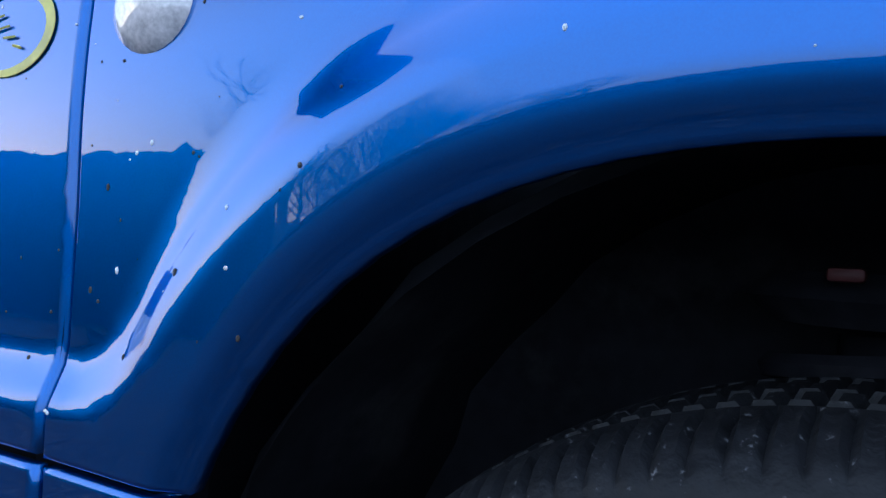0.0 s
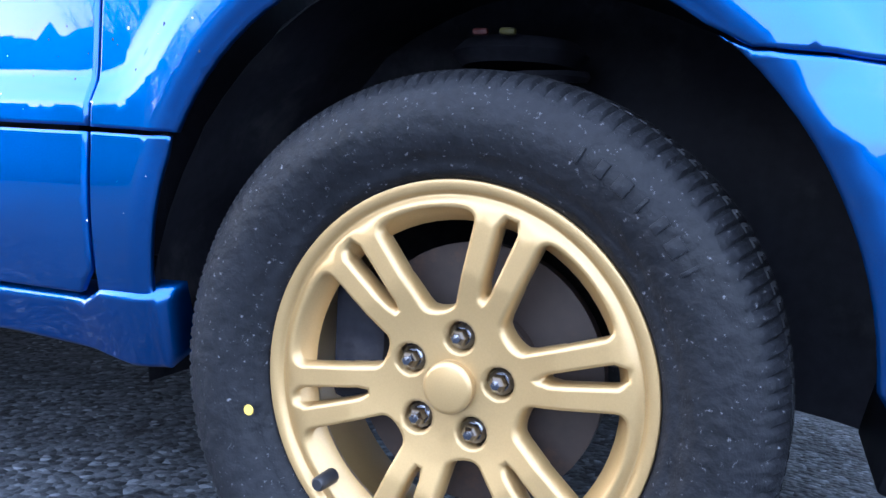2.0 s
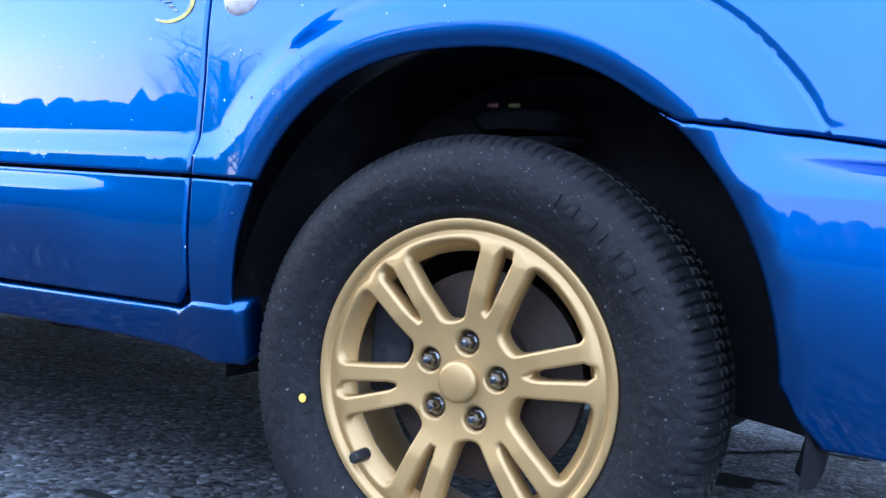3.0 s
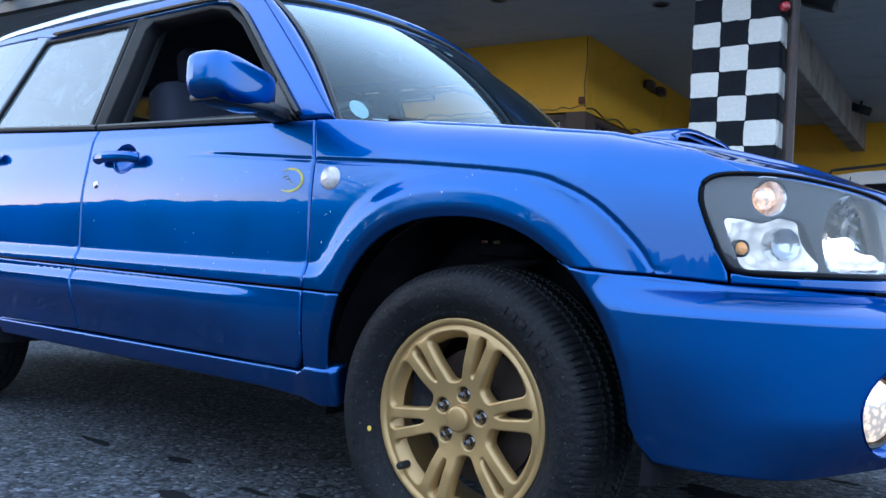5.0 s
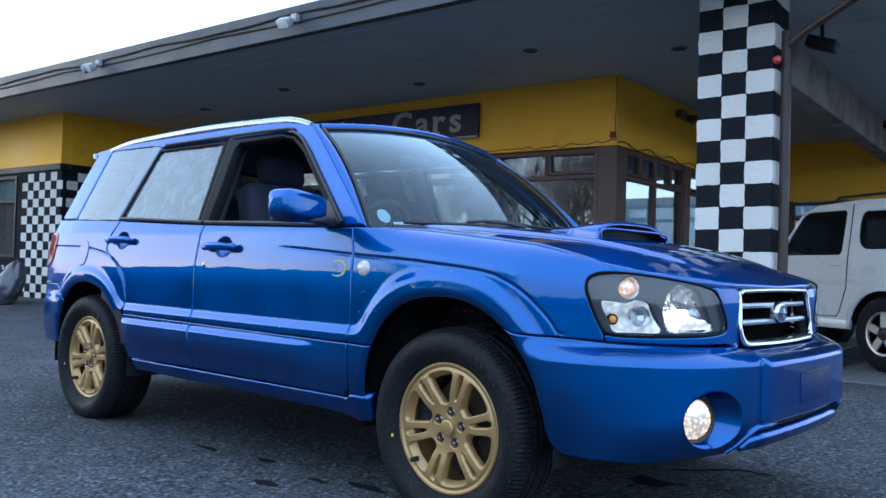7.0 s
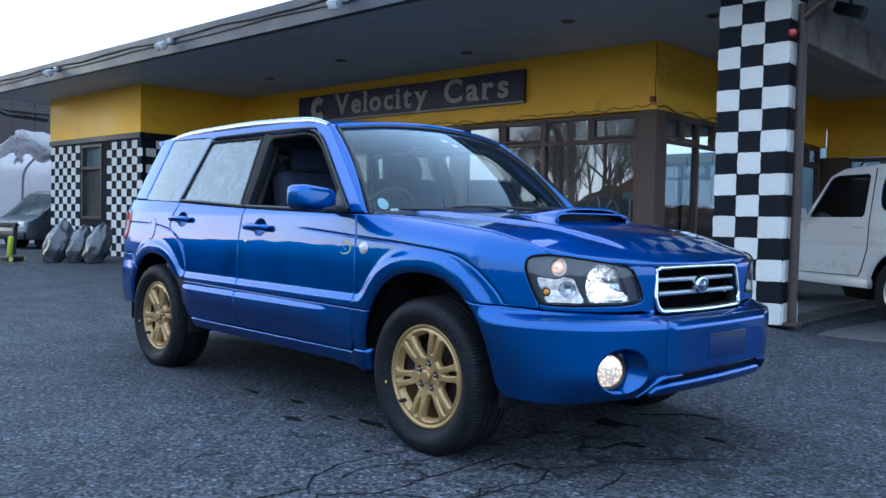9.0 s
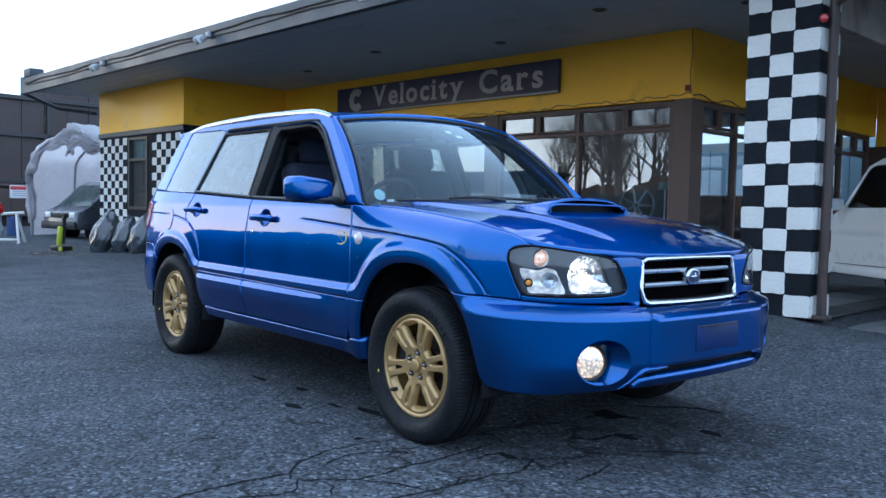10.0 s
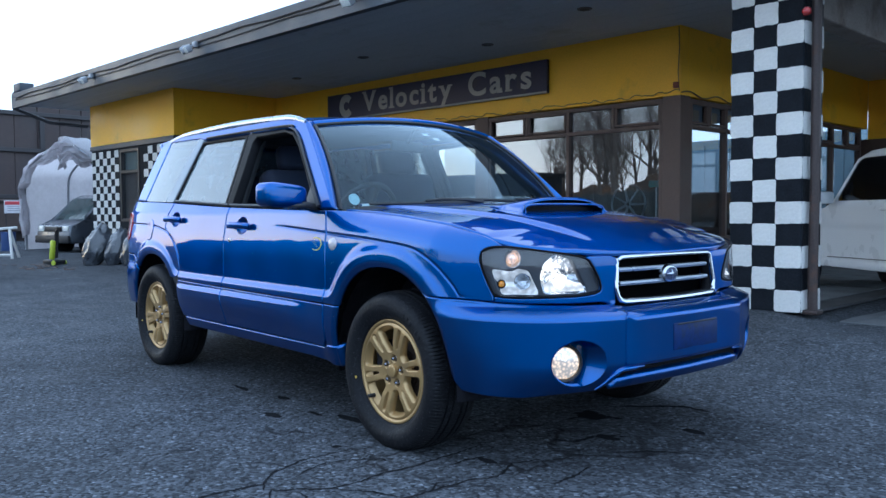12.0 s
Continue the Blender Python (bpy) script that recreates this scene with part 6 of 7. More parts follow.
shop_window("window_1", -3.42, -0.27, 1, BLD)
shop_window("window_2", -6.9, -3.66, 1, BLD)
shop_window("window_3", -9.4, -7.1, 1, BLD)
SIDE = BLD @ pose(0, 0, 0, 0, 0, 90)
shop_window("window_4", 0.28, 2.35, 1, SIDE, 2)
shop_window("window_5", 2.6, 6.6, 1, SIDE, 3)
BACK = BLD @ pose(0, 6.9, 0)
shop_window("window_6", 0.4, 4.2, 1, BACK, 3, z1=2.28, zt=1.95)
shop_window("window_7", 4.4, 6.3, 1, BACK, 2, z1=2.28, zt=1.95)
struct("wall_9", slab(((-0.262, 0.004), (-0.004, 0.262), (0.02, BAND)), ((-3.66, -3.42), (0.0, 0.16), (0.02, BAND)), ((-7.1, -6.9), (0.0, 0.16), (0.02, BAND)), ((-0.16, 0.0), (2.36, 2.6), (0.02, BAND)),
       ((-9.54, -0.262), (0.004, 0.14), (0.02, 0.51)), ((-0.14, -0.004), (0.262, 6.9), (0.02, 0.51)), ((0.0, 6.4), (6.92, 7.08), (0.02, 0.51)), ((-0.2, 0.4), (6.9, 7.1), (0.02, 2.30)), ((6.3, 6.4), (6.9, 7.1), (0.02, 2.30)), bevel=0.004), BROWN, "brown posts and low panels under the shop windows", "wall")

# sign board
SIGNBOARD = material("dark navy sign board", (0.017, 0.017, 0.046), rough=0.45, vary=0.2, stain=(0.04, 0.035, 0.04), stain_scale=3)
SIGNWHITE = material("faded cream lettering", (0.42, 0.385, 0.315), rough=0.6, vary=0.15, scale=6)
sign = thing("shop_sign", "dark navy shop sign board with cream lettering", "sign", BLD @ pose(0.12, -0.045, 0))
bm = bmesh.new()
box(bm, (-5.0, 0.0, 2.985), (5.44, 0.06, 0.50), 0.008, None, 1)
part("board", bm, SIGNBOARD, sign)
bm = bmesh.new()
box(bm, (-5.0, -0.034, 2.748), (5.44, 0.03, 0.03), 0.004, None, 1)
part("lower_edge", bm, SIGNWHITE, sign)


SERIFS = {"V": ((0.10, 1, 0.30), (0.90, 1, 0.26)), "l": ((0.5, 0, 2.0), (0.2, 1, 1.3)), "i": ((0.5, 0, 1.9), (0.2, 0.73, 1.3)), "t": ((0.62, 0, 0.5),),
          "y": ((0.12, 1, 0.42), (0.88, 1, 0.36)), "r": ((0.25, 0, 0.62), (0.12, 1, 0.36)), "a": ((0.93, 0, 0.26),)}


def lettering(body, x, z, size, width, parent, mat, y=-0.033):
    """Bold letters in a row, widened to the given width, with slab serifs at the ends of their stems."""
    glyphs, at = [], 0.0
    for ch in body:
        cu = bpy.data.curves.new("text", "FONT")
        cu.body, cu.size, cu.extrude, cu.offset = ch, size, 0.004, 0.011
        tmp = bpy.data.objects.new("text", cu)
        me = bpy.data.meshes.new_from_object(tmp)
        bpy.data.objects.remove(tmp)
        lo, hi = min(v.co.x for v in me.vertices), max(v.co.x for v in me.vertices)
        glyphs.append((ch, me, at - lo, hi - lo))
        at += hi - lo + 0.062 * size / 0.44
    k = width / (at - 0.062)
    bm = bmesh.new()
    for ch, me, dx, w in glyphs:
        m = Matrix.Translation((x, y, z)) @ Matrix.Rotation(radians(90), 4, "X") @ Matrix.Diagonal((k, 1.08, 1, 1)) @ Matrix.Translation((dx, 0, 0))
        lo, top, foot = min(v.co.x for v in me.vertices), max(v.co.y for v in me.vertices), min(v.co.y for v in me.vertices)
        t = bmesh.new()
        t.from_mesh(me)
        bmesh.ops.transform(t, matrix=m, verts=t.verts[:])
        add_mesh(bm, t, Matrix.Identity(4))
        for across, up, wide in SERIFS.get(ch, ()):
            p = m @ Vector((lo + w * across, foot + (top - foot) * up + (0.012 if up == 0 else -0.012), 0))
            box(bm, (p.x, p.y - 0.0005, p.z), (w * wide * k, 0.0095, 0.030), 0.003, None, 1)
    return part("lettering", bm, mat, parent, "cream lettering")


lettering("Velocity", -6.62, 2.850, 0.465, 2.34, sign, SIGNWHITE)
lettering("Cars", -3.90, 2.850, 0.475, 1.33, sign, SIGNWHITE)
bm = bmesh.new()
tube(bm, [(-7.12 + 0.145 * math.cos(a), -0.034, 2.99 + 0.15 * math.sin(a)) for a in np.linspace(0.7, 5.6, 22)], 0.070, 6)
for v in bm.verts:
    v.co.y = -0.034 + (v.co.y + 0.034) * 0.12
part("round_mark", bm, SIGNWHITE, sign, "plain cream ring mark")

# ---- chequered column ----
colm = BLD @ pose(2.03, -2.67, LIFT - 0.01)
column = struct("column", slab(((0.0, 0.655), (0.0, 0.43), (0.0, TOP - LIFT + 0.01)), bevel=0.012), BLACKPAINT, "black and white chequered masonry column", "column", colm)


def wobbly_square(w, h, seed, rag=0.005):
    """A painted square with a brushed, ragged outline and blunt corners, 4 mm proud."""
    rnd = random.Random(seed)
    bm = bmesh.new()
    n = max(7, int(max(w, h) / 0.018))
    loop = [(-w / 2 + w * i / n, -h / 2) for i in range(n)] + [(w / 2, -h / 2 + h * i / n) for i in range(n)]
    loop += [(-x, -z) for x, z in loop]
    tilt = rnd.uniform(-0.02, 0.02)
    pts = []
    for k, (x, z) in enumerate(loop):
        c = min(w / 2 - abs(x), h / 2 - abs(z)) + max(w / 2 - abs(x), h / 2 - abs(z))
        cut = 0.0035 * max(1 - c / 0.02, 0)
        wave = Vector((x * 13, z * 13, seed * 3.7))
        dx, dz = rag * (noise.noise(wave) + 0.6 * noise.noise(wave * 3.3)), rag * (noise.noise(wave + Vector((9, 4, 0))) + 0.6 * noise.noise(wave * 3.3 + Vector((5, 0, 2))))
        pts.append((x - math.copysign(cut, x) + dx, z - math.copysign(cut, z) + dz + tilt * x))
    a = [bm.verts.new((x, 0.0, z)) for x, z in pts]
    b = [bm.verts.new((x * 0.985, -0.005, z * 0.985)) for x, z in pts]
    for i in range(len(a)):
        bm.faces.new((a[i], a[(i + 1) % len(a)], b[(i + 1) % len(a)], b[i]))
    bm.faces.new(b)
    return finish(bm, angle=60)


SQ = 0.194
squares = [wobbly_square(0.214, SQ, k) for k in range(6)]
wide = [wobbly_square(0.236, SQ, k + 20) for k in range(6)]
flank = [wobbly_square(0.415, SQ, k + 9) for k in range(6)]
for r in range(17):
    for c in range(3):
        if (r + c) % 2 == 0:
            z = SQ * (r + 0.5) + 0.01
            part("painted_square", (wide if c == 2 else squares)[(r + c) % 6], WHITEPAINT, column, "", pose((0.107, 0.323, 0.540)[c], -0.0005, z))
            if c == 2:
                part("painted_square", flank[r % 6], WHITEPAINT, column, "", pose(0.6555, 0.215, z, 0, 0, 90))
bm = bmesh.new()
tube(bm, [(0.725, 0.09, 0.0), (0.722, 0.09, 0.35), (0.727, 0.10, 1.2), (0.725, 0.10, 2.75), (0.73, 0.08, 2.86)], 0.042, 10)
tube(bm, [(0.725, 0.10, 2.72), (0.9, 0.02, 2.82), (2.2, -0.6, 3.30)], 0.032, 8)
box(bm, (0.727, 0.09, 0.02), (0.13, 0.14, 0.04), 0.01)
ob = part("drain_pipe", bm, material("brown rusted pipe", (0.055, 0.038, 0.034), rough=0.5, metal=0.2, vary=0.3, stain=(0.09, 0.045, 0.03), stain_scale=6), None, "brown iron drain pipe beside the column", colm)
tagged(ob, "", "pipe")
bm = bmesh.new()
lathe(bm, [(0.0005, 0.05), (0.025, 0.045), (0.038, 0.02), (0.040, 0.0), (0.03, -0.02)], 20)
ob = part("red_lamp", bm, material("red plastic lamp", (0.45, 0.015, 0.02), rough=0.25, coat=0.5), None, "small red round lamp on the column", colm @ pose(0.675, 0.0, 2.60, 0, 0, 20))
tagged(ob, "", "lamp")
struct("beam", slab(((2.06, 2.30), (-2.20, 11.4), (2.90, TOP)), bevel=0.01), CONCRETE, "stained concrete beam under the canopy", "beam")
for x, y, z in ((2.68, -1.0, 3.19), (2.42, 4.9, 3.27)):
    ob = thing("bay_light", "dark work light under the canopy soffit", "lamp", BLD @ pose(x, y, z), "work lights in the bay")
    bm = bmesh.new()
    box(bm, (0, 0, 0), (0.30, 0.16, 0.12), 0.02, Matrix.Rotation(radians(20), 4, "Y"))
    part("head", bm, BLACK, ob)
    bm = bmesh.new()
    tube(bm, [(0, 0, 0), (0, 0, TOP - z)], 0.02, 6)
    part("stem", bm, BLACK, ob)

# ---- the projecting wing, chequered round its window ----
wing = struct("wall_10", slab(((-13.58, -12.05), (-2.30, -2.12), (0.0, BAND)), ((-11.12, -9.54), (-2.30, -2.12), (0.0, BAND)), ((-12.05, -11.12), (-2.30, -2.12), (0.0, 0.80)), ((-12.05, -11.12), (-2.30, -2.12), (2.34, BAND)), ((-9.72, -9.54), (-2.12, 0.0), (0.0, BAND))),
              BLACKPAINT, "black and white chequered wing wall", "wall")
WQ, WH = 0.205, 0.155
wq = [wobbly_square(WQ, WH, 30 + k) for k in range(4)]
for r in range(15):
    for c in range(20):
        x, z = -13.58 + WQ * (c + 0.5), 0.02 + WH * (r + 0.5)
        if (r + c) % 2 or (-12.2 < x < -11.0 and z > 0.68):
            continue
        part("painted_square", wq[(r * 3 + c) % 4], WHITEPAINT, wing, "", pose(x, -2.3005, z))
for r in range(15):
    for c in range(4):
        if (r + c) % 2:
            part("painted_square", wq[(r + c) % 4], WHITEPAINT, wing, "", pose(-9.5395, -2.2 + WQ * (c + 0.5), 0.02 + WH * (r + 0.5), 0, 0, 90))
win = thing("window_8", "dark framed small window in the chequered wall", "window", BLD, "", "structure")
bm = bmesh.new()
for x, sx in ((-12.02, 0.06), (-11.15, 0.06)):
    box(bm, (x, -2.27, 1.57), (sx, 0.10, 1.54), 0.004, None, 1)
for z in (0.83, 1.86, 2.31):
    box(bm, (-11.585, -2.27, z), (0.81, 0.096, 0.06), 0.004, None, 1)
part("window_frame", bm, BLACK, win)
for z0, z1 in ((0.86, 1.83), (1.89, 2.28)):
    bm = bmesh.new()
    box(bm, (-11.585, -2.25, (z0 + z1) / 2), (0.80, 0.006, z1 - z0))
    part("pane", bm, PANE, win)
for z0, z1, mt in ((0.86, 1.83, material("brown cloth blind", (0.17, 0.135, 0.115), rough=0.8, vary=0.35, scale=5)), (1.86, 2.30, material("pale green film", (0.34, 0.41, 0.39), rough=0.6, vary=0.12, scale=4))):
    bm = bmesh.new()
    box(bm, (-11.585, -2.215, (z0 + z1) / 2), (0.86, 0.008, z1 - z0), 0.002)
    part("blind", bm, mt, win)
bm = bmesh.new()
box(bm, (-11.58, -2.22, BAND - 0.055), (4.08, 0.22, 0.10), 0.004, None, 1)
struct("trim_wing", bm, FASCIA, "slate blue strip under the yellow band", "trim")

# paved strip under the canopy
PAVER = material("worn concrete paving", (0.13, 0.135, 0.14), rough=0.75, vary=0.2, scale=3, fine=60, bump=0.004, bump_scale=90, stain=(0.08, 0.08, 0.08), stain_scale=2.5, rand=0.18)
pave = struct("pavement", slab(((-0.3, 2.72), (-2.45, 6.8), (LIFT - 0.02, LIFT + 0.004)), ((2.72, 7.3), (-2.45, 6.8), (LIFT - 0.11, LIFT - 0.081))), material("dark joints", (0.04, 0.04, 0.042), rough=0.9), "concrete slab paving under the canopy", "pavement")
bm = bmesh.new()
box(bm, (0, 0, 0), (0.592, 0.592, 0.02), 0.004, None, 1)
FLAG = finish(bm)
rnd = random.Random(5)
for i in range(12):
    for j in range(13):
        part("paving_slab", FLAG, PAVER, pave, "", pose(0.35 + 0.6 * i, -2.13 + 0.6 * j, LIFT + (0.002 if i < 4 else -0.083) + rnd.uniform(-0.002, 0.002), 0, 0, rnd.uniform(-0.3, 0.3)))

# things behind the shop window
ALLOY = material("bare alloy", (0.45, 0.46, 0.48), rough=0.35, metal=0.8)
spare = thing("alloy_wheel", "bare alloy wheel leaning inside the shop window", "wheel", BLD @ pose(-1.15, 0.55, 1.07))
bm = bmesh.new()
lathe(bm, [(0.27, 0.0), (0.285, 0.02), (0.30, 0.0), (0.285, -0.04)], 40, closed=True)
part("rim", bm, ALLOY, spare)
for k in range(7):
    a = 2 * math.pi * k / 7
    bm = bmesh.new()
    tube(bm, [(0.03 * math.cos(a), 0, 0.03 * math.sin(a)), (0.285 * math.cos(a), 0, 0.285 * math.sin(a))], [0.022, 0.014], 6)
    part("spoke", bm, ALLOY, spare)
bm = bmesh.new()
box(bm, (0, 0.0, -0.56), (0.5, 0.4, 0.5), 0.02)
ob = part("display_box", bm, INNER, None, "low display box inside the shop window", BLD @ pose(-1.15, 0.55, 1.07))
tagged(ob, "", "box")
broom = thing("broom", "teal-headed broom standing in the window", "broom", BLD @ pose(-0.62, 0.45, 0.08))
bm = bmesh.new()
tube(bm, [(-0.06, 0.1, 0.0), (0.0, 0.0, 1.22)], 0.013, 6)
part("pole", bm, WHITEPAINT, broom)
bm = bmesh.new()
box(bm, (0.0, 0, 1.27), (0.22, 0.07, 0.10), 0.015)
part("head", bm, material("teal plastic", (0.02, 0.22, 0.24), rough=0.5), broom)
bm = bmesh.new()
box(bm, (0, 0, 0.37), (1.6, 0.7, 0.74), 0.01)
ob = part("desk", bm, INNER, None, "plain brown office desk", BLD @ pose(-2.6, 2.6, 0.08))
tagged(ob, "", "desk")


# ---- white off-roader in the bay ----
CARWHITE = material("white car paint", (0.62, 0.64, 0.66), rough=0.3, coat=0.8, coat_rough=0.05, vary=0.04)
DARKGLASS = glass("dark car glass", (0.14, 0.15, 0.15), ior=1.9)
suv = thing("parked_suv", "small white three-door off-road car parked in the bay", "car", pose(-0.18, 5.43, LIFT - 0.073, 0, 0, -32))
# built nose to -x, its near side at y = 0, rear axle at x = 0


def suv_side(x, z):
    lean = 0.16 * max(z - 1.02, 0)
    y = 0.03 * ((x + 1.0) / 1.9) ** 4 + lean + 0.03 * max(0.55 - z, 0)
    r = math.hypot(x, z - 0.34)
    y -= 0.045 * (1 - smooth(0.40, 0.47, r)) + 0.045 * (1 - smooth(0.40, 0.47, math.hypot(x + 2.25, z - 0.34)))
    y += 0.006 * math.exp(-((z - 0.78) / 0.02) ** 2)
    return Vector((x, y, z))


def half_round(cx, a0, a1, r=0.395, n=14):
    return [(cx + r * math.cos(radians(a0 + (a1 - a0) * k / n)), 0.34 + r * math.sin(radians(a0 + (a1 - a0) * k / n))) for k in range(n + 1)]


body = [(0.62, 0.45)] + [(0.62, 1.02), (0.55, 1.48), (0.50, 1.585), (-0.4, 1.60), (-0.95, 1.575), (-1.16, 1.50), (-1.48, 1.06), (-1.62, 0.99), (-2.75, 0.90), (-2.83, 0.80), (-2.83, 0.45)] + half_round(-2.25, 170, 8) + [(-1.8, 0.37), (-0.43, 0.37)] + half_round(0, 172, 12) + [(0.45, 0.42)]
front_hole = chaikin(resample([(-0.54, 1.07), (-1.42, 1.065), (-1.15, 1.47), (-1.06, 1.51), (-0.54, 1.51)], 0.12), 1)
rear_hole = chaikin(resample([(-0.28, 1.12), (0.48, 1.12), (0.42, 1.47), (-0.36, 1.49), (-0.36, 1.22)], 0.2), 2)
me = patch(body, suv_side, 0.05, holes=(front_hole, rear_hole), thick=0.03, edge=0.008, gap=0)
part("side_panel", me, CARWHITE, suv)
part("side_panel", me, CARWHITE, suv, "", Matrix.Translation((0, 1.50, 0)) @ MIRROR)
for o in (front_hole, rear_hole):
    gm = patch(o, lambda x, z: suv_side(x, z) + Vector((0, 0.012, 0)), 0.1, thick=0.004, gap=-0.004)
    part("side_glass", gm, DARKGLASS, suv)
    part("side_glass", gm, DARKGLASS, suv, "", Matrix.Translation((0, 1.50, 0)) @ MIRROR)
bm = bmesh.new()
for a, b in (((0.62, 0.45), (0.62, 1.02)), ((0.62, 1.02), (0.50, 1.585)), ((0.50, 1.585), (-0.4, 1.60)), ((-0.4, 1.60), (-0.95, 1.575)), ((-0.95, 1.575), (-1.16, 1.50)), ((-1.48, 1.06), (-1.62, 0.99)), ((-1.62, 0.99), (-2.75, 0.90)), ((-2.75, 0.90), (-2.83, 0.45))):
    q = [suv_side(*a), suv_side(*b)]
    vs = [bm.verts.new(p) for p in (q[0], q[1], Vector((q[1].x, 1.5 - q[1].y, q[1].z)), Vector((q[0].x, 1.5 - q[0].y, q[0].z)))]
    bm.faces.new(vs)
part("shell", bm, CARWHITE, suv)
bm = bmesh.new()
vs = [bm.verts.new(p) for p in (Vector((-1.17, 0.09, 1.49)), Vector((-1.48, 0.02, 1.06)), Vector((-1.48, 1.48, 1.06)), Vector((-1.17, 1.41, 1.49)))]
bm.faces.new(vs)
part("windscreen", bm, DARKGLASS, suv)
bm = bmesh.new()
box(bm, (-1.0, 0.75, 0.46), (3.3, 1.3, 0.14), 0.03)
box(bm, (-0.9, 0.75, 0.80), (0.5, 1.3, 0.5), 0.08)
box(bm, (-0.1, 0.75, 0.85), (0.4, 1.3, 0.6), 0.08)
part("cabin", bm, BLACK, suv)
bm = bmesh.new()
tube(bm, [suv_side(x, z) + Vector((0, -0.004, 0)) for x, z in [(-0.46, 1.56), (-0.445, 1.0), (-0.46, 0.75), (-0.54, 0.52), (-0.58, 0.47), (-1.55, 0.46)]], 0.005, 5)
part("door_gap", bm, BLACK, suv)
bm = bmesh.new()
box(bm, (-0.60, -0.012, 0.975), (0.14, 0.03, 0.03), 0.008)
part("door_handle", bm, CARWHITE, suv)
bm = bmesh.new()
box(bm, (-1.40, -0.13, 1.10), (0.09, 0.17, 0.13), 0.03)
part("door_mirror", bm, CARWHITE, suv)
bm = bmesh.new()
for y in (0.08, 1.42):
    tube(bm, [(-0.75, y + 0.04, 1.60), (-0.70, y + 0.04, 1.64), (0.40, y + 0.04, 1.65), (0.46, y + 0.04, 1.60)], 0.014, 6)
part("roof_rail", bm, BLACK, suv)
bm = bmesh.new()
box(bm, (-1.1, 0.03, 0.40), (1.35, 0.06, 0.10), 0.02)
part("sill", bm, CARWHITE, suv)
bm = bmesh.new()
lathe(bm, [(0.20, -0.02), (0.205, 0.01), (0.27, 0.02), (0.32, 0.008), (0.342, -0.02), (0.345, -0.10), (0.342, -0.17), (0.27, -0.2), (0.2, -0.19)], 40)
TYRE2 = finish(bm)
bm = bmesh.new()
lathe(bm, [(0.0005, -0.01), (0.05, -0.01), (0.07, -0.04), (0.17, -0.05), (0.19, -0.005), (0.203, 0.004), (0.206, -0.02)], 40)
RIM2 = finish(bm)
bm = bmesh.new()
for k in range(5):
    a = 2 * math.pi * k / 5 + 0.3
    t = bmesh.new()
    bmesh.ops.create_cube(t, size=1, matrix=Matrix.Diagonal((0.13, 0.03, 0.07, 1)))
    add_mesh(bm, t, Matrix.Rotation(-a, 4, "Y") @ Matrix.Translation((0.125, 0.012, 0)))
SPOKES2 = finish(bm)
bm = bmesh.new()
lathe(bm, [(0.178, -0.012), (0.182, 0.004), (0.200, 0.008), (0.207, -0.004), (0.205, -0.02)], 40, closed=True)
RING2 = finish(bm)
bm = bmesh.new()
lathe(bm, [(0.0005, 0.012), (0.022, 0.011), (0.030, 0.004), (0.050, 0.002), (0.050, -0.02)], 10, Matrix.Translation((0, -0.006, 0)))
HUB2 = finish(bm)
for x, y, turn in ((0, 0.0, 0), (-2.25, 0.0, 0), (0, 1.5, 180), (-2.25, 1.5, 180)):
    w = part("wheel", RIM2, material("shadowed wheel", (0.10, 0.10, 0.11), rough=0.4, metal=0.5) if x == 0 and y == 0 else None, suv, "silver five-spoke wheel", pose(x, y, 0.345, 0, 0, turn))
    part("tyre", TYRE2, RUBBER, w)
    part("spokes", SPOKES2, ALLOY, w)
    part("rim_ring", RING2, ALLOY, w)
    part("hub", HUB2, BLACK, w)

# ---- far end of the yard ----
FENCE = material("brown steel cladding", (0.050, 0.033, 0.030), rough=0.6, vary=0.2, scale=0.8, fine=8, stain=(0.035, 0.027, 0.028), stain_scale=0.7, stain_at=(0.45, 0.7))
bm = bmesh.new()
for k in range(12, 48):
    tall = 4.3 if k < 22 else 5.0
    box(bm, (0, -12 + 0.75 * k, tall / 2), (0.10 + 0.03 * (k % 2), 0.735, tall), 0.01, None, 1)
wallm = pose(-27.0, 0, 0, 0, 0, 8)
back = struct("wall_11", bm, FENCE, "tall dark brown clad wall at the end of the yard", "wall", wallm)
bm = bmesh.new()
for z in (1.55, 3.1, 4.32):
    box(bm, (0.11, 10.5, z), (0.10, 27, 0.14), 0.01, None, 1)
for k in range(2, 10):
    box(bm, (0.10, -11 + 4 * k, 2.15), (0.12, 0.16, 4.3), 0.01, None, 1)
part("rails", bm, material("dark steel rail", (0.03, 0.026, 0.028), rough=0.5), back)
bm = bmesh.new()
box(bm, (0.30, 3.0, 0.85), (0.2, 12, 0.9), 0.02, None, 1)
box(bm, (0.32, 3.0, 1.42), (0.24, 12, 0.08), 0.02, None, 1)
part("low_barrier", bm, material("brown timber barrier", (0.075, 0.052, 0.045), rough=0.7, vary=0.25), back)
notice = thing("notice_board", "white notice board with a red heading bar", "sign", pose(-26.55, 3.85, 1.2, 0, 0, 98) @ Matrix.Scale(0.82, 4))
bm = bmesh.new()
box(bm, (0, 0, 0), (0.85, 0.02, 0.50), 0.005)
part("board", bm, material("white notice board", (0.62, 0.60, 0.62), rough=0.5), notice)
bm = bmesh.new()
box(bm, (0, -0.012, 0.15), (0.80, 0.006, 0.14), 0.002)
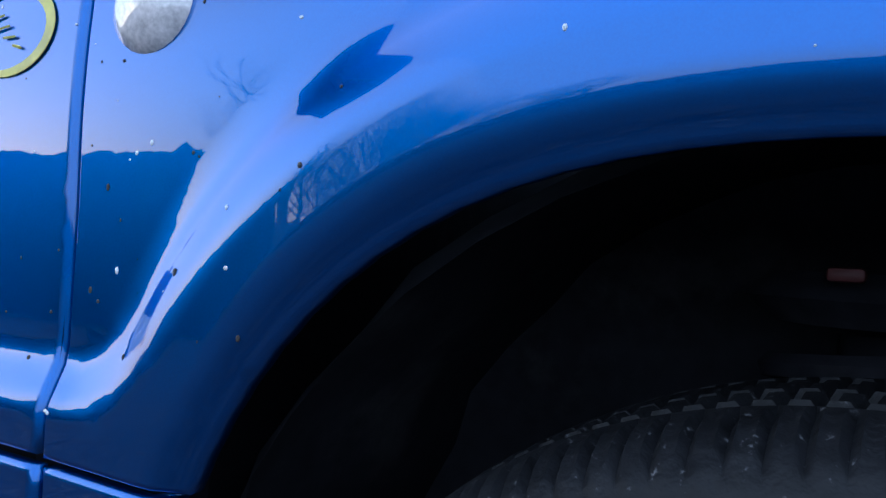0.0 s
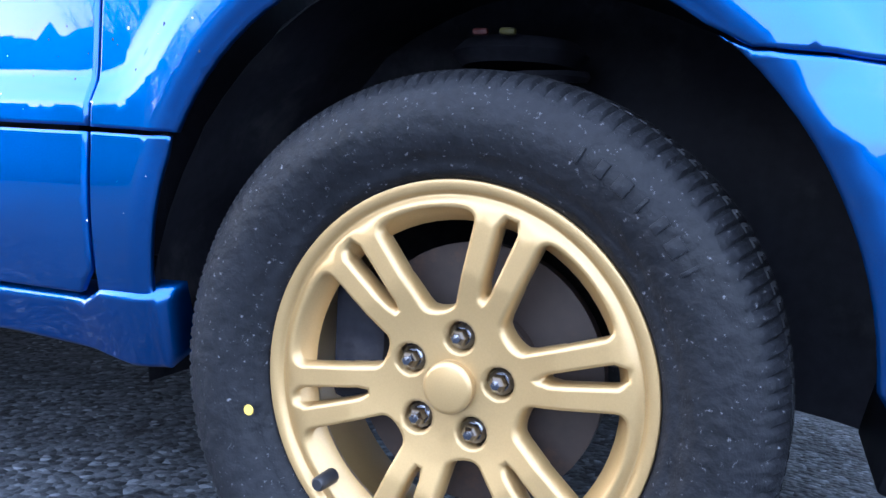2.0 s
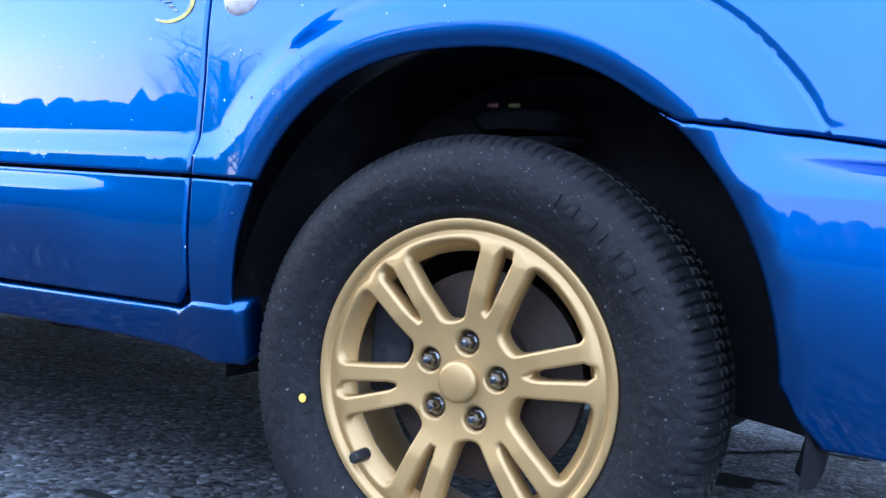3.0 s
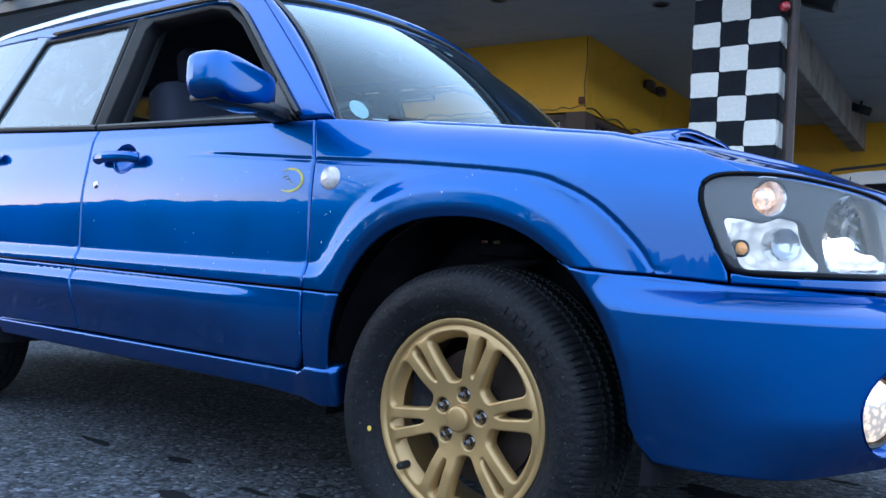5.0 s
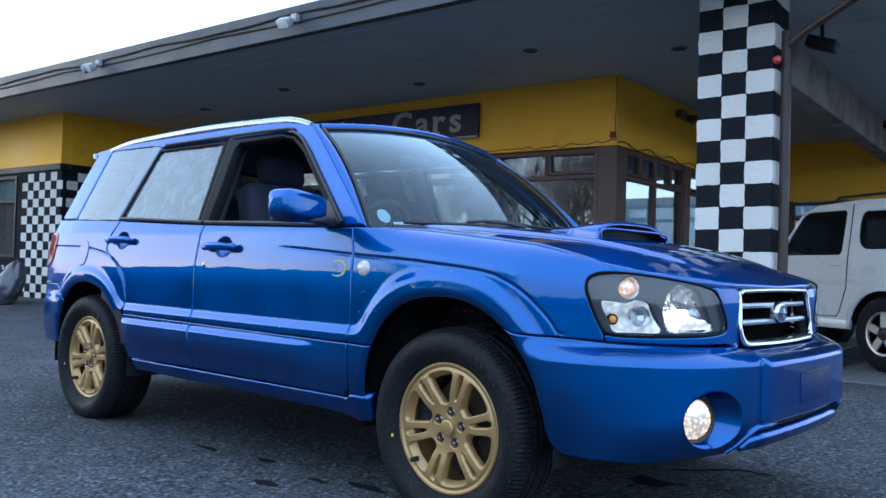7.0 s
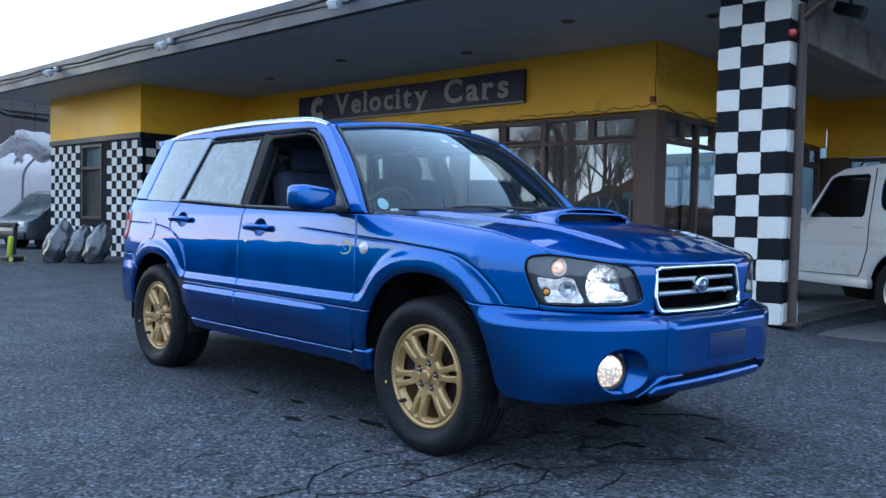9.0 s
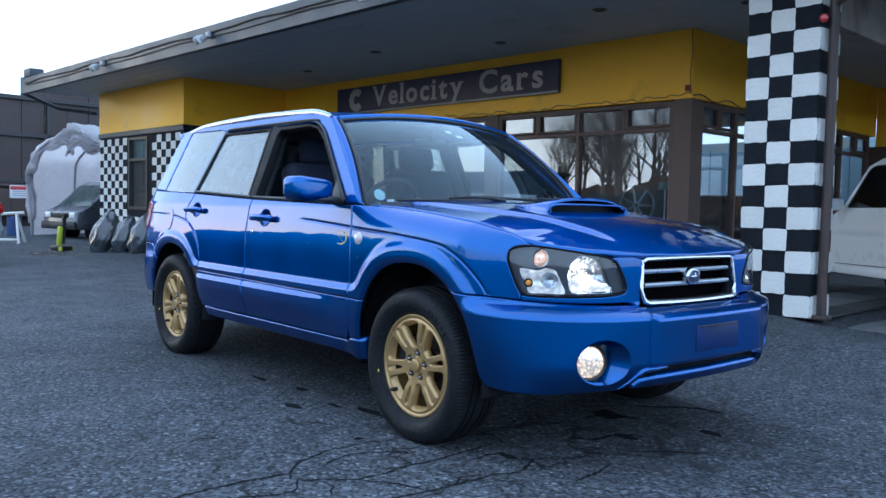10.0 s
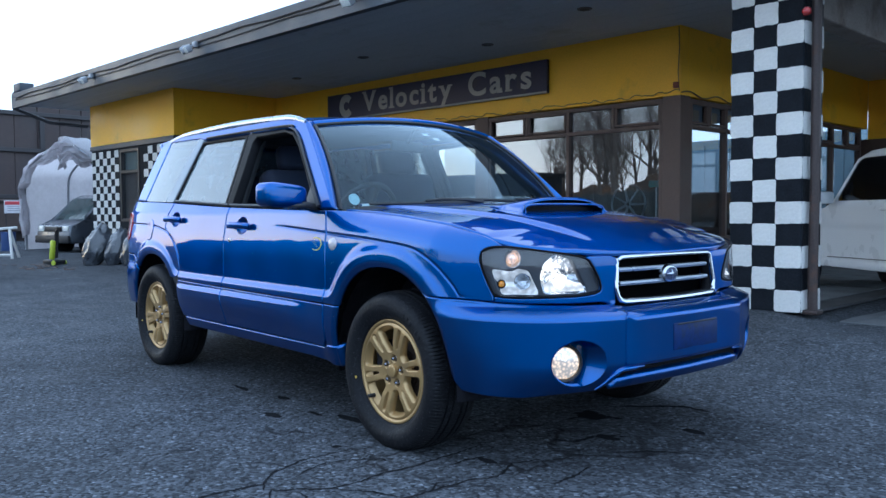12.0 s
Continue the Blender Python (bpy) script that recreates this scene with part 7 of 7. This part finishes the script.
part("heading_bar", bm, material("red bar", (0.45, 0.04, 0.05), rough=0.5), notice)
bm = bmesh.new()
for z in (0.02, -0.06, -0.14):
    box(bm, (0, -0.012, z), (0.62, 0.004, 0.03), 0.001)
part("text_bars", bm, material("grey bar", (0.25, 0.25, 0.28), rough=0.5), notice)
bm = bmesh.new()
for x in (-0.35, 0.35):
    box(bm, (x, 0.03, -0.55), (0.05, 0.05, 1.6), 0.005)
part("post", bm, FENCE, notice)

# plastic-sheeted shelter with a van in it
SHEET = material("milky plastic sheet", (0.50, 0.50, 0.54), rough=0.22, vary=0.25, scale=4, fine=14, bump=0.05, bump_scale=9)
_n, _l = SHEET.node_tree.nodes, SHEET.node_tree.links
_t, _m = _n.new("ShaderNodeBsdfTranslucent"), _n.new("ShaderNodeMixShader")
_t.inputs["Color"].default_value = (0.75, 0.70, 0.70, 1)
_m.inputs[0].default_value = 0.55
_l.new(_n["Principled BSDF"].outputs[0], _m.inputs[1]), _l.new(_t.outputs[0], _m.inputs[2])
_l.new(_m.outputs[0], _n["Material Output"].inputs["Surface"])
tent = thing("shelter", "milky plastic sheet shelter in the yard", "shelter", pose(-18.84, 3.19, 0, 0, 0, -58))
# a gabled tunnel of sheet over bent hoops, its open end at +x
RIB = spline([(-1.25, 0.0), (-1.28, 0.8), (-1.27, 1.6), (-1.20, 2.02), (-0.86, 2.36), (-0.45, 2.60), (-0.05, 2.83), (0.0, 2.86), (0.05, 2.83), (0.45, 2.60), (0.86, 2.36), (1.20, 2.02), (1.27, 1.6), (1.28, 0.8), (1.25, 0.0)], 4)


def crumple(p, much):
    q = Vector(p)
    a = Vector((noise.noise(q * 1.7), noise.noise(q * 1.9 + Vector((7, 0, 0))), noise.noise(q * 2.1 + Vector((0, 9, 0)))))
    f = q * 5.5
    b = Vector((abs(noise.noise(f)), abs(noise.noise(f + Vector((3, 8, 0)))), abs(noise.noise(f + Vector((0, 2, 6)))))) - Vector((0.2, 0.2, 0.2))
    return q + a * much + b * much * 0.8


bm = bmesh.new()
rows = [[bm.verts.new(crumple((x, y, z), 0.055 if z > 0.05 else 0)) for y, z in RIB] for x in np.linspace(0, -4.5, 46)]
for a, b in zip(rows, rows[1:]):
    for k in range(len(RIB) - 1):
        bm.faces.new((a[k], a[k + 1], b[k + 1], b[k]))
part("sheet", bm, SHEET, tent)
for x in (-0.03, -1.5, -3.0, -4.45):
    bm = bmesh.new()
    tube(bm, [(x, y * 0.97, z * 0.98) for y, z in RIB], 0.03, 6)
    part("hoop", bm, material("grey tube", (0.3, 0.31, 0.33), rough=0.4, metal=0.5), tent)
bm = bmesh.new()
g = [[bm.verts.new(crumple((-4.3, -1.2 + 2.4 * i / 20, (2.9 - 1.5 * abs(i / 10 - 1)) * j / 14), 0.16)) for i in range(21)] for j in range(15)]
for a, b in zip(g, g[1:]):
    for i in range(20):
        bm.faces.new((a[i], a[i + 1], b[i + 1], b[i]))
part("back_sheet", bm, SHEET, tent)
# the front sheet is torn and rolled towards the hoops, and hangs in folds
bm = bmesh.new()
g = []
half_way = (len(RIB) - 1) / 2
for i, (y, z) in enumerate(RIB[2:-2]):
    k = 1 - (0.12 + 0.30 * math.exp(-((i + 2 - half_way) / 8.0) ** 2) + 0.05 * math.sin(i * 0.9))
    g.append([bm.verts.new(crumple((0.03 + 0.07 * math.sin(j * 1.3 + i * 0.6), y + (y * k - y) * j / 15, z + ((z - 0.9) * k + 0.9 - z) * j / 15), 0.12)) for j in range(16)])
for a, b in zip(g, g[1:]):
    for j in range(15):
        bm.faces.new((a[j], a[j + 1], b[j + 1], b[j]))
part("loose_flap", bm, SHEET, tent, "crumpled hanging sheet")

VANGREY = material("grey van paint", (0.055, 0.065, 0.085), rough=0.3, metal=0.3, coat=0.6, vary=0.08)
van = thing("parked_van", "dark grey van standing in the plastic shelter", "van", pose(-17.95, 2.70, 0, 0, 0, -74) @ Matrix.Diagonal((0.8, 0.86, 0.8, 1)))
prof = [(-3.9, 0.35), (0.0, 0.35), (0.05, 0.55), (0.0, 0.88), (-0.45, 1.0), (-1.05, 1.65), (-1.35, 1.78), (-3.9, 1.80)]
bm = bmesh.new()
ringsL = [bm.verts.new((x, -0.80 + 0.10 * max(z - 1.0, 0), z)) for x, z in prof]
ringsR = [bm.verts.new((x, 0.80 - 0.10 * max(z - 1.0, 0), z)) for x, z in prof]
bm.faces.new(ringsL), bm.faces.new(ringsR)
for i in range(len(prof)):
    j = (i + 1) % len(prof)
    bm.faces.new((ringsL[i], ringsL[j], ringsR[j], ringsR[i]))
bmesh.ops.bevel(bm, geom=bm.edges[:], offset=0.05, segments=3, profile=0.5, affect="EDGES")
part("body", bm, VANGREY, van)
bm = bmesh.new()
vs = [bm.verts.new(p) for p in ((-0.47, -0.66, 1.045), (-0.47, 0.66, 1.045), (-1.05, 0.60, 1.675), (-1.05, -0.60, 1.675))]
bm.faces.new(vs)
bmesh.ops.solidify(bm, geom=bm.faces[:], thickness=-0.012)
part("windscreen", bm, material("van glass", (0.06, 0.10, 0.10), rough=0.2, coat=0.6), van)
bm = bmesh.new()
box(bm, (-1.5, -0.775, 1.32), (0.8, 0.03, 0.42), 0.01)
VANGLASS = material("van side glass", (0.03, 0.04, 0.04), rough=0.08, coat=0.8)
part("side_glass", bm, VANGLASS, van)
bm = bmesh.new()
box(bm, (-1.5, 0.775, 1.32), (0.8, 0.03, 0.42), 0.01)
part("side_glass", bm, VANGLASS, van)
for y in (-0.58, 0.58):
    bm = bmesh.new()
    box(bm, (0.02, y, 0.78), (0.06, 0.26, 0.16), 0.02)
    part("headlamp", bm, LAMPGLASS, van)
bm = bmesh.new()
box(bm, (0.04, 0, 0.76), (0.04, 0.75, 0.14), 0.01)
box(bm, (0.06, 0, 0.47), (0.10, 1.58, 0.22), 0.03)
part("grille_and_bumper", bm, BLACK, van)
for x, y, a in ((-0.7, -0.76, 0), (-3.1, -0.76, 0), (-0.7, 0.76, 180), (-3.1, 0.76, 180)):
    part("wheel", TYRE2, RUBBER, van, "", pose(x, y, 0.34, 0, 0, a))

# silver car at the edge of the yard
SILVERCAR = material("silver car paint", (0.36, 0.40, 0.44), rough=0.3, metal=0.5, coat=0.7)
sil = thing("parked_car", "silver saloon car with red rear lamps", "car", pose(-12.95, -1.36, 0, 0, 0, 20))
prof = [(-2.0, 0.32), (1.9, 0.32), (1.98, 0.55), (1.92, 0.92), (1.2, 1.0), (0.65, 1.38), (-0.7, 1.40), (-1.4, 0.98), (-2.0, 0.88)]
bm = bmesh.new()
L = [bm.verts.new((x, -0.82 + 0.2 * max(z - 0.95, 0), z)) for x, z in prof]
R = [bm.verts.new((x, 0.82 - 0.2 * max(z - 0.95, 0), z)) for x, z in prof]
bm.faces.new(L), bm.faces.new(R)
for i in range(len(prof)):
    j = (i + 1) % len(prof)
    bm.faces.new((L[i], L[j], R[j], R[i]))
bmesh.ops.bevel(bm, geom=bm.edges[:], offset=0.07, segments=3, profile=0.5, affect="EDGES")
part("body", bm, SILVERCAR, sil)
for y in (-0.60, 0.60):
    bm = bmesh.new()
    box(bm, (1.935, y, 0.82), (0.10, 0.42, 0.16), 0.02)
    part("tail_lamp", bm, RED, sil, "red rear lamp")
bm = bmesh.new()
box(bm, (1.97, 0, 0.48), (0.10, 1.6, 0.20), 0.04)
part("bumper", bm, SILVERCAR, sil)
for x, y, a in ((1.15, -0.80, 0), (-1.3, -0.80, 0), (1.15, 0.80, 180), (-1.3, 0.80, 180)):
    part("wheel", TYRE2, RUBBER, sil, "", pose(x, y, 0.34, 0, 0, a) @ Matrix.Scale(0.92, 4))

# clutter: black sacks, yellow trolley, white trestle, blue drum
SACK = material("black plastic sack", (0.055, 0.060, 0.070), rough=0.24, vary=0.3, scale=9, bump=0.05, bump_scale=14, coat=0.4)
for k, (x, y, s) in enumerate(((-13.0, 2.02, 0.86), (-12.62, 2.26, 0.76), (-12.2, 2.42, 0.80))):
    bm = bmesh.new()
    bmesh.ops.create_icosphere(bm, subdivisions=4, radius=0.36)
    for v in bm.verts:
        d = v.co.normalized()
        q = noise.noise(d * 2.2 + Vector((k * 7, 0, 0))) * 0.16 + noise.noise(d * 7 + Vector((0, k * 5, 0))) * 0.05
        r = abs(noise.noise(d * 3.4 + Vector((3, k * 9, 1)))) + 0.5 * abs(noise.noise(d * 8 + Vector((k * 4, 2, 6))))
        q += 0.04 - 0.085 * r
        c = v.co * (1 + q)
        if d.z > 0.2:
            c.x, c.y = c.x * (1.1 - 0.35 * d.z), c.y * (1.1 - 0.35 * d.z)
        c.z = max(c.z * 1.05 + 0.33, 0.0) * (1.15 if c.z > 0 else 1)
        v.co = Matrix.Rotation(radians(-40 * k), 3, "Z") @ Vector((c.x * 0.80, c.y * 0.72 + 0.30 * c.z, c.z * 1.08)) * s
    ob = part("rubbish_sack", bm, SACK, None, "full black plastic sack leaning by the wall", pose(x, y, ground_z(x, y), 0, 0, 40 * k))
    tagged(ob, "", "sack", "black sacks by the wing wall")
HIVIS = material("yellow green plastic", (0.42, 0.50, 0.03), rough=0.5)
tr = thing("trolley_jack", "black and yellow upright trolley jack", "trolley", pose(-13.95, 1.62, 0, 0, 0, 20) @ Matrix.Scale(0.68, 4))
bm = bmesh.new()
box(bm, (0, 0, 0.10), (0.55, 0.34, 0.12), 0.03)
part("base", bm, BLACK, tr)
bm = bmesh.new()
box(bm, (-0.05, -0.02, 0.42), (0.16, 0.10, 0.55), 0.04, Matrix.Rotation(radians(8), 4, "Y"))
part("column", bm, HIVIS, tr)
bm = bmesh.new()
tube(bm, [(-0.05, 0.08, 0.2), (0.02, 0.08, 0.95), (0.10, 0.08, 1.02)], 0.06, 8)
part("grip", bm, BLACK, tr)
for y in (-0.17, 0.17):
    bm = bmesh.new()
    lathe(bm, [(0.02, 0.02), (0.07, 0.02), (0.075, 0.0), (0.07, -0.02), (0.02, -0.02)], 18, pose(0.20, y, 0.078))
    part("wheel", bm, HIVIS, tr)
te = thing("trestle", "white metal trestle lying by the barrier", "trestle", pose(-17.0, 1.15, 0, 0, 0, 60))
for pts in ([(-0.5, -0.2, 0.02), (-0.4, 0, 0.60)], [(-0.5, 0.25, 0.02), (-0.4, 0, 0.60)], [(0.5, -0.2, 0.02), (0.4, 0, 0.66)], [(0.5, 0.25, 0.02), (0.4, 0, 0.66)], [(-0.55, 0, 0.60), (0.55, 0, 0.68)], [(-0.48, -0.18, 0.10), (0.48, -0.18, 0.10)]):
    bm = bmesh.new()
    tube(bm, pts, 0.03, 6)
    part("bar", bm, WHITEPAINT, te)
bm = bmesh.new()
lathe(bm, [(0.02, 0.0), (0.28, 0.0), (0.29, 0.02), (0.28, 0.3), (0.29, 0.45), (0.28, 0.88), (0.02, 0.88)], 24, Matrix.Rotation(radians(-90), 4, "X"))
ob = part("oil_drum", bm, material("blue drum", (0.02, 0.05, 0.16), rough=0.5, vary=0.25), None, "dark blue drum beside the shelter", pose(-19.9, 2.15, 0) @ Matrix.Scale(0.6, 4))
tagged(ob, "", "drum")
bm = bmesh.new()
rnd = random.Random(3)
for k in range(60):
    x, y = rnd.uniform(-14.8, -12.4), rnd.uniform(0.9, 2.1)
    box(bm, (x, y, 0.006), (rnd.uniform(0.02, 0.12), rnd.uniform(0.02, 0.10), 0.012), 0.003, Matrix.Rotation(rnd.uniform(0, 3), 4, "Z"), 1)
ob = part("litter", bm, BROWN, None, "scattered dark leaf litter on the asphalt")
tagged(ob, "", "litter", "", "stuff")

# ---- across the road behind the camera: trees, hedge bank and a pale shed, as the glass and paint reflect them ----
BARK = material("brown bark", (0.19, 0.135, 0.10), rough=0.9, vary=0.3)


def bare_tree(seed, girth=0.15, thin=0.40, tall=3.6):
    rnd = random.Random(seed)
    bm, crown = bmesh.new(), bmesh.new()

    def grow(p, d, length, r, depth):
        n = 4 if depth else 6
        pts, rad = [p], [r]
        for i in range(n):
            d = (d + Vector((rnd.uniform(-1, 1), rnd.uniform(-1, 1), rnd.uniform(-0.4, 0.8))) * (0.16 if depth else 0.06)).normalized()
            p = p + d * length / n
            pts.append(p), rad.append(r * (1 - 0.45 * (i + 1) / n))
        tube(bm if depth < 1 else crown, pts, rad, 6 if depth < 2 else 3, ends=False)
        if depth < 5 and r > 0.003:
            for k in range(9 if depth == 0 and tall > 5 else 5 if depth < 3 else 4):
                q = pts[rnd.randint(2, n)]
                side = Vector((rnd.uniform(-1, 1), rnd.uniform(-1, 1), rnd.uniform(0.1, 0.9))).normalized()
                grow(q, (d * 0.6 + side).normalized(), length * rnd.uniform(0.5, 0.75) * (0.7 if depth == 0 and tall > 5 else 1), r * thin, depth + 1)
    grow(Vector((0, 0, 0)), Vector((0, 0, 1)), tall, girth, 0)
    return bm, crown


tree = thing("bare_tree", "leafless winter tree across the road", "tree", pose(-20.6, -31, 0), "row of bare trees")
a, b = bare_tree(4, 0.12, 0.40)
part("trunk", a, BARK, tree), part("crown", b, BARK, tree)
rnd = random.Random(8)
for x, y, k in ((-17.6, -29, 1.4), (-27.6, -32, 1.0), (-14.0, -30, 1.4), (-10.0, -31, 1.2), (-29.5, -36, 0.9), (-22.3, -33, 1.5), (-18.8, -34, 1.6), (-25.6, -35, 1.4), (-26.4, -30, 1.3), (-28.6, -34, 1.25), (-30.8, -38, 1.2), (-27.2, -38, 1.7), (-24.0, -37, 1.8), (-21.0, -36, 1.8), (-20.0, -30, 1.5), (-23.2, -31, 1.2), (-32.5, -41, 1.1), (-33.0, -34, 1.15), (-35.5, -39, 1.2), (-31.4, -33.5, 1.2), (-30.0, -33, 1.4)):
    copy_thing(tree, pose(x, y, 0, 0, 0, rnd.uniform(0, 360)) @ Matrix.Scale(k, 4))
# a second row behind the first, thinning out to one side
for k in range(14):
    copy_thing(tree, pose(-34.0 + 1.5 * k + rnd.uniform(-0.8, 0.8), -43 + rnd.uniform(-3, 3), 0, 0, 0, rnd.uniform(0, 360)) @ Matrix.Scale(rnd.uniform(0.9, 1.5), 4))
old = thing("bare_tree", "large leafless tree with a thick trunk across the road", "tree", pose(-24.3, -28, 0, 0, 0, 130))
a, b = bare_tree(9, 0.30, 0.31, 8.0)
part("trunk", a, BARK, old), part("crown", b, BARK, old)
bm = bmesh.new()
rnd = random.Random(11)
for k in range(240):
    x = -75 + 0.62 * k
    h = 1.8 + 1.0 * smooth(-27.0, -23.0, x) * smooth(-8.0, -14.0, x) + 0.5 * noise.noise(Vector((x * 0.4, 0, 0))) + rnd.uniform(0, 0.5)
    t = bmesh.new()
    bmesh.ops.create_icosphere(t, subdivisions=2, radius=1.0)
    for v in t.verts:
        v.co *= 1 + 0.35 * noise.noise(v.co * 2.3 + Vector((k, 0, 0)))
    add_mesh(bm, t, Matrix.Translation((x, -34 + rnd.uniform(-1.5, 1.5), h * 0.5)) @ Matrix.Diagonal((1.7, 1.4, h * 0.62, 1)))
hedge = part("hedge", bm, material("brown winter hedge", (0.085, 0.052, 0.030), rough=0.9, vary=0.5, scale=1.2, stain=(0.24, 0.105, 0.04), stain_scale=0.35, stain_at=(0.45, 0.62)), None, "rusty brown winter hedge bank across the road")
tagged(hedge, "", "hedge", "", "stuff")
bm = bmesh.new()
for k in range(56):
    x = -13.2 + 0.142 * k
    h = 1.8 - 0.25 * smooth(-8.5, -10.5, x) + 0.2 * noise.noise(Vector((x * 0.35, 3, 0))) + rnd.uniform(-0.04, 0.05)
    t = bmesh.new()
    bmesh.ops.create_icosphere(t, subdivisions=3, radius=1.0)
    for v in t.verts:
        v.co *= 1 + 0.16 * noise.noise(v.co * 2.3 + Vector((k, 4, 0))) + 0.08 * noise.noise(v.co * 7.0 + Vector((k, 9, 0)))
    add_mesh(bm, t, Matrix.Translation((x, -5.9 + rnd.uniform(-0.2, 0.2), h * 0.42)) @ Matrix.Diagonal((0.4, 0.5, h * 0.56, 1)))
hedge = part("hedge", bm, material("dark evergreen hedge", (0.022, 0.028, 0.026), rough=0.9, vary=0.5, scale=1.2, stain=(0.05, 0.04, 0.026), stain_scale=0.8), None, "low dark evergreen hedge beside the yard")
tagged(hedge, "", "hedge", "", "stuff")
# dark low shed across the road
bm = bmesh.new()
for k in range(24):
    box(bm, (-41.8 + 0.48 * k, -28.0, 1.65), (0.46, 0.10 + 0.04 * (k % 2), 3.3), 0.01, None, 1)
box(bm, (-36.2, -29.9, 3.42), (11.9, 4.2, 0.24), 0.03, None, 1)
box(bm, (-30.6, -29.9, 1.65), (0.10, 3.6, 3.3), 0.01, None, 1)
struct("wall_13", bm, material("dark blue grey cladding", (0.030, 0.036, 0.044), rough=0.6, vary=0.25), "dark low clad shed across the road", "building", pose(0, 0, 0))
bm = bmesh.new()
for k in range(60):
    box(bm, (-26 + 0.5 * k, 24, 1.65), (0.48, 0.10 + 0.04 * (k % 2), 3.3), 0.01, None, 1)
box(bm, (-11, 24.7, 3.4), (30.4, 1.4, 0.2), 0.02, None, 1)
struct("wall_12", bm, material("pale blue cladding", (0.17, 0.25, 0.30), rough=0.5, vary=0.1), "pale blue clad shed behind the building", "building", pose(0, 0, 0))
dark = copy_thing(sil, pose(-7.6, 14.6, 0, 0, 0, 8))
tagged(dark, "dark saloon car parked behind the office", "car")
for o in dark.children:
    if o.name.startswith("body"):
        o.data = o.data.copy()
        o.data.materials[0] = material("dark car paint", (0.012, 0.014, 0.016), rough=0.2, coat=0.8)
